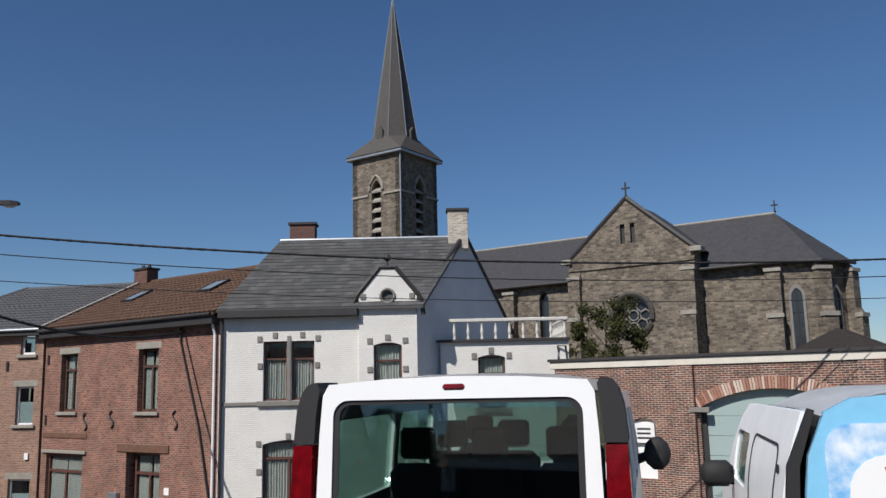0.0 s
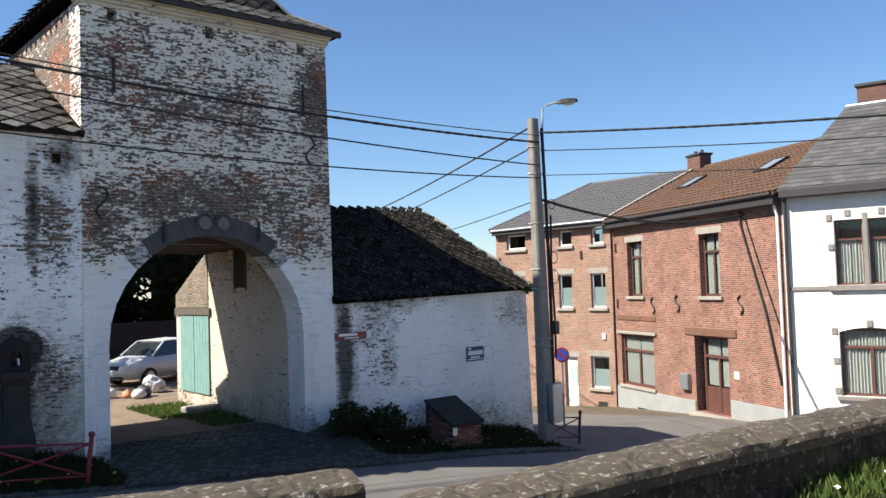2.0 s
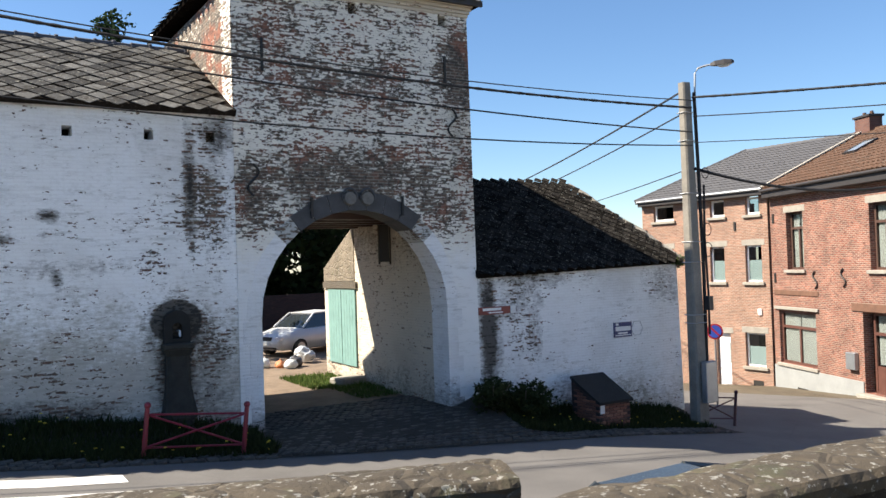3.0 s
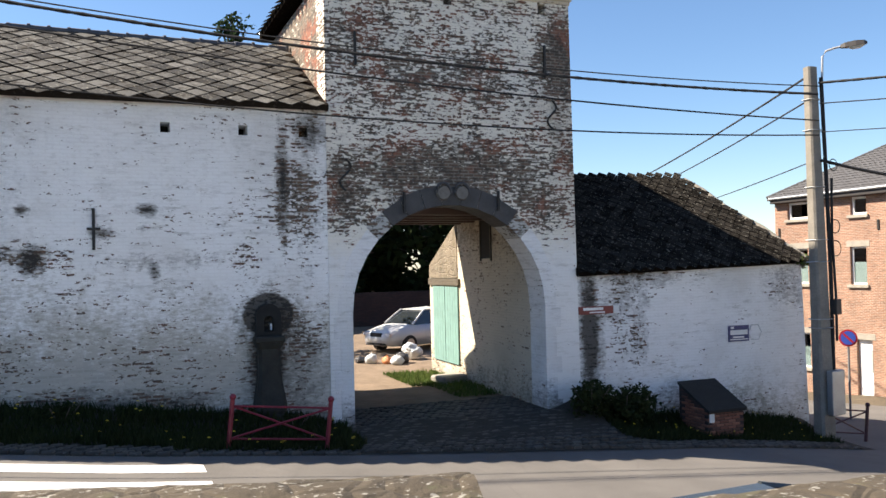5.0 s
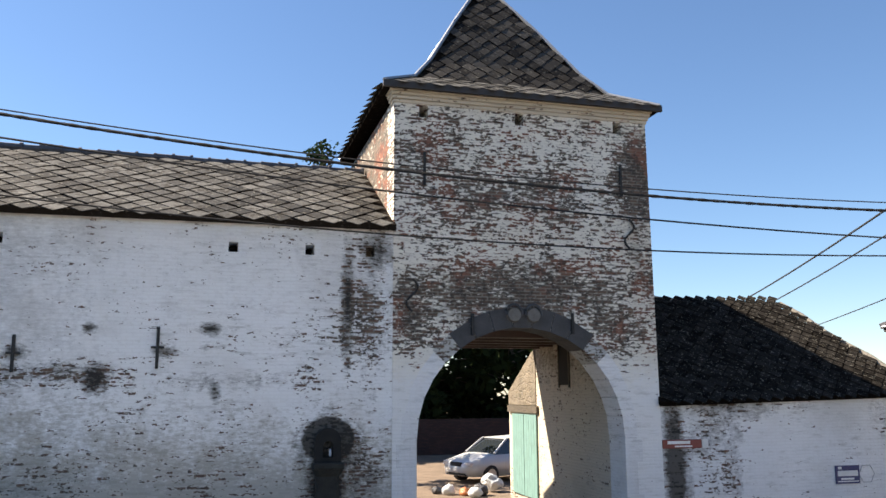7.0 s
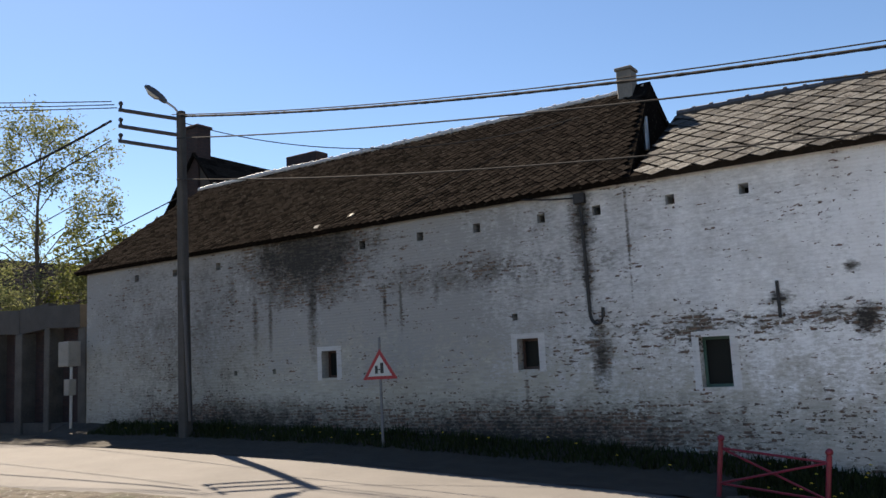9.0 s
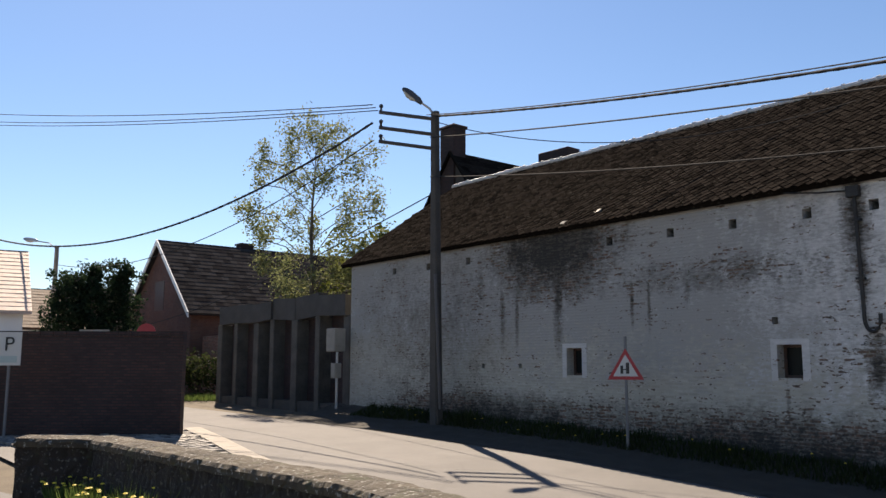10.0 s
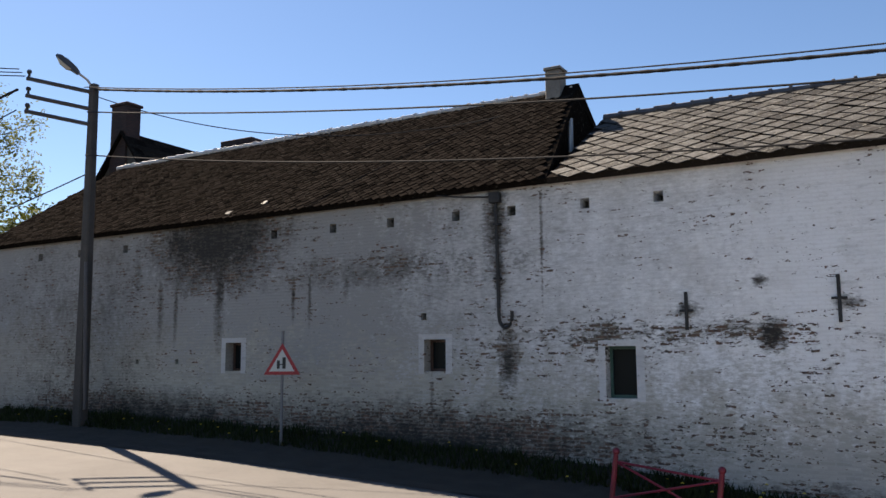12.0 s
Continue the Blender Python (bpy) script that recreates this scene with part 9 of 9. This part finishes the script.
def concrete_wall():
    m = base("concrete_frame_wall", Matrix(), "old concrete post-and-panel wall with brick infill", "wall", kind="structure")
    y = lambda x: 18.2 - 0.035 * (x + 19.7)
    top = lambda x: 3.95 + 0.05 * math.sin(x * 1.7)
    xs = (-19.75, -21.6, -23.2, -24.9, -26.2, -28.0, -29.5)
    for i, x in enumerate(xs):
        slim = 0.14 if i % 2 else 0.19
        box_part("post", M["concrete_post"], m, x - slim, x + slim, y(x) - 0.28, y(x) + 0.3, 0.0, top(x) - 0.72, bev=0.02)
        if i + 1 == len(xs):
            break
        q = xs[i + 1]
        dz = random.uniform(-0.06, 0.06)
        bm = bmesh.new()
        prism(bm, [(x, y(x) - 0.3 + dz, top(x) - 0.72), (q, y(q) - 0.3 + dz, top(q) - 0.72), (q, y(q) - 0.3 + dz, top(q) + dz), (x, y(x) - 0.3 + dz, top(x) + dz)], (0, 0.3, 0))
        part("beam", bm, M["concrete_dark"], m)
        bm = bmesh.new()
        prism(bm, [(x, y(x) + 0.2, 0.0), (q, y(q) + 0.2, 0.0), (q, y(q) + 0.2, top(q) - 0.6), (x, y(x) + 0.2, top(x) - 0.6)], (0, 0.18, 0))
        part("infill", bm, M["brick_dark"], m)
        bm = bmesh.new()
        prism(bm, [(x, y(x) - 0.2, 0.0), (q, y(q) - 0.2, 0.0), (q, y(q) - 0.2, 0.42), (x, y(x) - 0.2, 0.42)], (0, 0.38, 0))
        part("plinth", bm, M["concrete_dark"], m)


M["concrete_post"] = plain("stained_concrete", (0.085, 0.077, 0.066), 0.9, 0, 0.45, 0.5, 0.006)
concrete_wall()


def gable_house(name, m, L, W, ze, zr, wall, roof, label, z0=-0.5, verge=None, chim=()):
    """A plain house: x along the ridge, y across."""
    h = base(name, m, label, "house")
    bm = bmesh.new()
    prism(bm, [(0, -W / 2, z0), (0, W / 2, z0), (0, W / 2, ze), (0, 0, zr - 0.12), (0, -W / 2, ze)], (0.3, 0, 0))
    part("gable_wall", bm, wall, h)
    bm = bmesh.new()
    prism(bm, [(L, -W / 2, z0), (L, W / 2, z0), (L, W / 2, ze), (L, 0, zr - 0.12), (L, -W / 2, ze)], (-0.3, 0, 0))
    part("gable_wall", bm, wall, h)
    for s in (-1, 1):
        box_part("long_wall", wall, h, 0.302, L - 0.302, *(sorted((s * W / 2, s * (W / 2 - 0.3)))), z0, ze)
        bm = bmesh.new()
        e = s * (W / 2 + 0.35)
        k = (zr - ze) / (W / 2)
        q = [(-0.25, e, ze - 0.35 * k), (L + 0.25, e, ze - 0.35 * k), (-0.25, 0, zr), (L + 0.25, 0, zr)]
        prism(bm, [q[0], q[1], q[3], q[2]], (0, 0, 0.1))
        r = part("roof", bm, roof, h)
        if s < 0:
            slate_rows(r, (q[0][0], q[0][1], q[0][2] + 0.1), (q[1][0], q[1][1], q[1][2] + 0.1), (q[2][0], q[2][1], q[2][2] + 0.1), (q[3][0], q[3][1], q[3][2] + 0.1), roof, 0.4, 0.3)
        else:
            slate_rows(r, (q[1][0], q[1][1], q[1][2] + 0.1), (q[0][0], q[0][1], q[0][2] + 0.1), (q[3][0], q[3][1], q[3][2] + 0.1), (q[2][0], q[2][1], q[2][2] + 0.1), roof, 0.4, 0.3)
        if verge:
            bm = bmesh.new()
            prism(bm, [(-0.32, e, ze - 0.35 * k - 0.12), (-0.32, 0, zr - 0.12), (-0.32, 0, zr + 0.14), (-0.32, e, ze - 0.35 * k + 0.14)], (0.06, 0, 0))
            part("bargeboard", bm, verge, h, "white bargeboard")
    for x, y, z1, w in chim:
        chimney(h, x, y, zr - 1.2, z1, w, w * 0.8, M["brick_dark"])
    return h


gh = gable_house("house", Matrix.Translation((-40.0, 19.8, 0)) @ Matrix.Rotation(math.pi / 2, 4, "Z"), 15, 8.0, 4.3, 7.95, M["brick_dim"], M["tile_dark"], "dark brick house with steep roof and pale bargeboards", 0, M["white_paint"], ((5.0, 0.6, 8.3, 0.8),))
box_part("window", M["wood_dark"], gh, -0.02, -0.003, -0.6, 0.6, 4.4, 5.9)
box_part("garage_wing", M["brick_red"], gh, 0.5, 9, -7.0, -4.32, 0, 3.0)
lh = gable_house("house", Matrix.Translation((-34.5, 2.0, 0)) @ Matrix.Rotation(radians(80), 4, "Z"), 9.6, 7.0, 3.6, 5.9, M["white_paint"], M["tile_pink"], "white house with a sunlit pale tiled roof", 0)
gable_house("house", Matrix.Translation((-46, 12.0, 0)) @ Matrix.Rotation(radians(95), 4, "Z"), 5, 6.0, 3.6, 5.6, M["white_paint"], M["tile_red"], "small white house with brown roof far down the street", 0, None, ((0.5, 0, 6.2, 0.7),))
gable_house("house", Matrix.Translation((-48, 17.0, 0)) @ Matrix.Rotation(radians(90), 4, "Z"), 8, 8.0, 3.4, 6.0, M["brick_red"], M["tile_dark"], "low dark house beyond the conifers", 0, M["white_paint"])
fb = gable_house("farmhouse", Matrix.Translation((-24.0, 26.0, 0)) @ Matrix.Rotation(radians(90), 4, "Z"), 12, 7.0, 6.0, 10.55, M["concrete_dark"], M["slate_dark"], "grey farmhouse with tall chimneys behind the barn", 0)
box_part("chimney", M["brick_dark"], fb, -0.1, 0.6, -0.15, 0.75, 8.8, 11.75, bev=0.02)
box_part("chimney_cap", M["brick_dark"], fb, -0.16, 0.66, -0.21, 0.81, 11.752, 11.87, bev=0.02)
box_part("chimney", M["brick_dark"], fb, 4.5, 5.3, -2.5, -0.7, 6.5, 11.2, bev=0.02)
hd = base("hedge", Matrix.Translation((-33.0, 19.6, 0.2)), "clipped dark green garden hedge", "hedge")
bm = bmesh.new()
for k in range(14):
    leaves(bm, (0.1 * k, -1.6 + 0.28 * k, 1.1), 0.95, 260, 0.09, 1.15, 0.4)
part("foliage", bm, M["ivy"], hd)
fp = concrete_pole(-41.2, 15.0, 0.2, 7.4, M["concrete"], "far grey street pole with a lamp", (0, 0), 0.15, 0.1)
bm = bmesh.new()
pipe(bm, [(0, 0, 7.1), (-0.3, -0.3, 7.4), (-0.7, -0.8, 7.5)], 0.03, 6)
part("lamp_arm", bm, M["steel"], fp)
lamp_head(fp, (-0.65, -0.75, 7.5), (-0.65, -0.75, 0.15), M["steel"])
# low wall corner in front of the van, slab on the grass
bm = bmesh.new()
box(bm, 8.15, 9.3, 3.9, 4.4, -1.0, 0.22, 0.05)
tagged(link_mesh("wall_stub", bm, M["parapet"]), "low rubble remnant at the end of the parapet", "wall", kind="structure")
# bricks loosened from the parapet, flat stones on the asphalt
for x, y, r in ((5.0, 3.75, 0.2), (-8.2, 4.9, 0.28), (-7.6, 4.6, 0.2)):
    st = base("loose_stone", Matrix.Translation((x, y, 0.0)) @ Matrix.Rotation(x, 4, "Z"), "flat pale stone lying on the asphalt", "stone", "loose stones")
    bm = bmesh.new()
    box(bm, -r, r, -r * 0.7, r * 0.7, 0, 0.08, 0.03)
    part("stone", bm, M["limestone"], st)
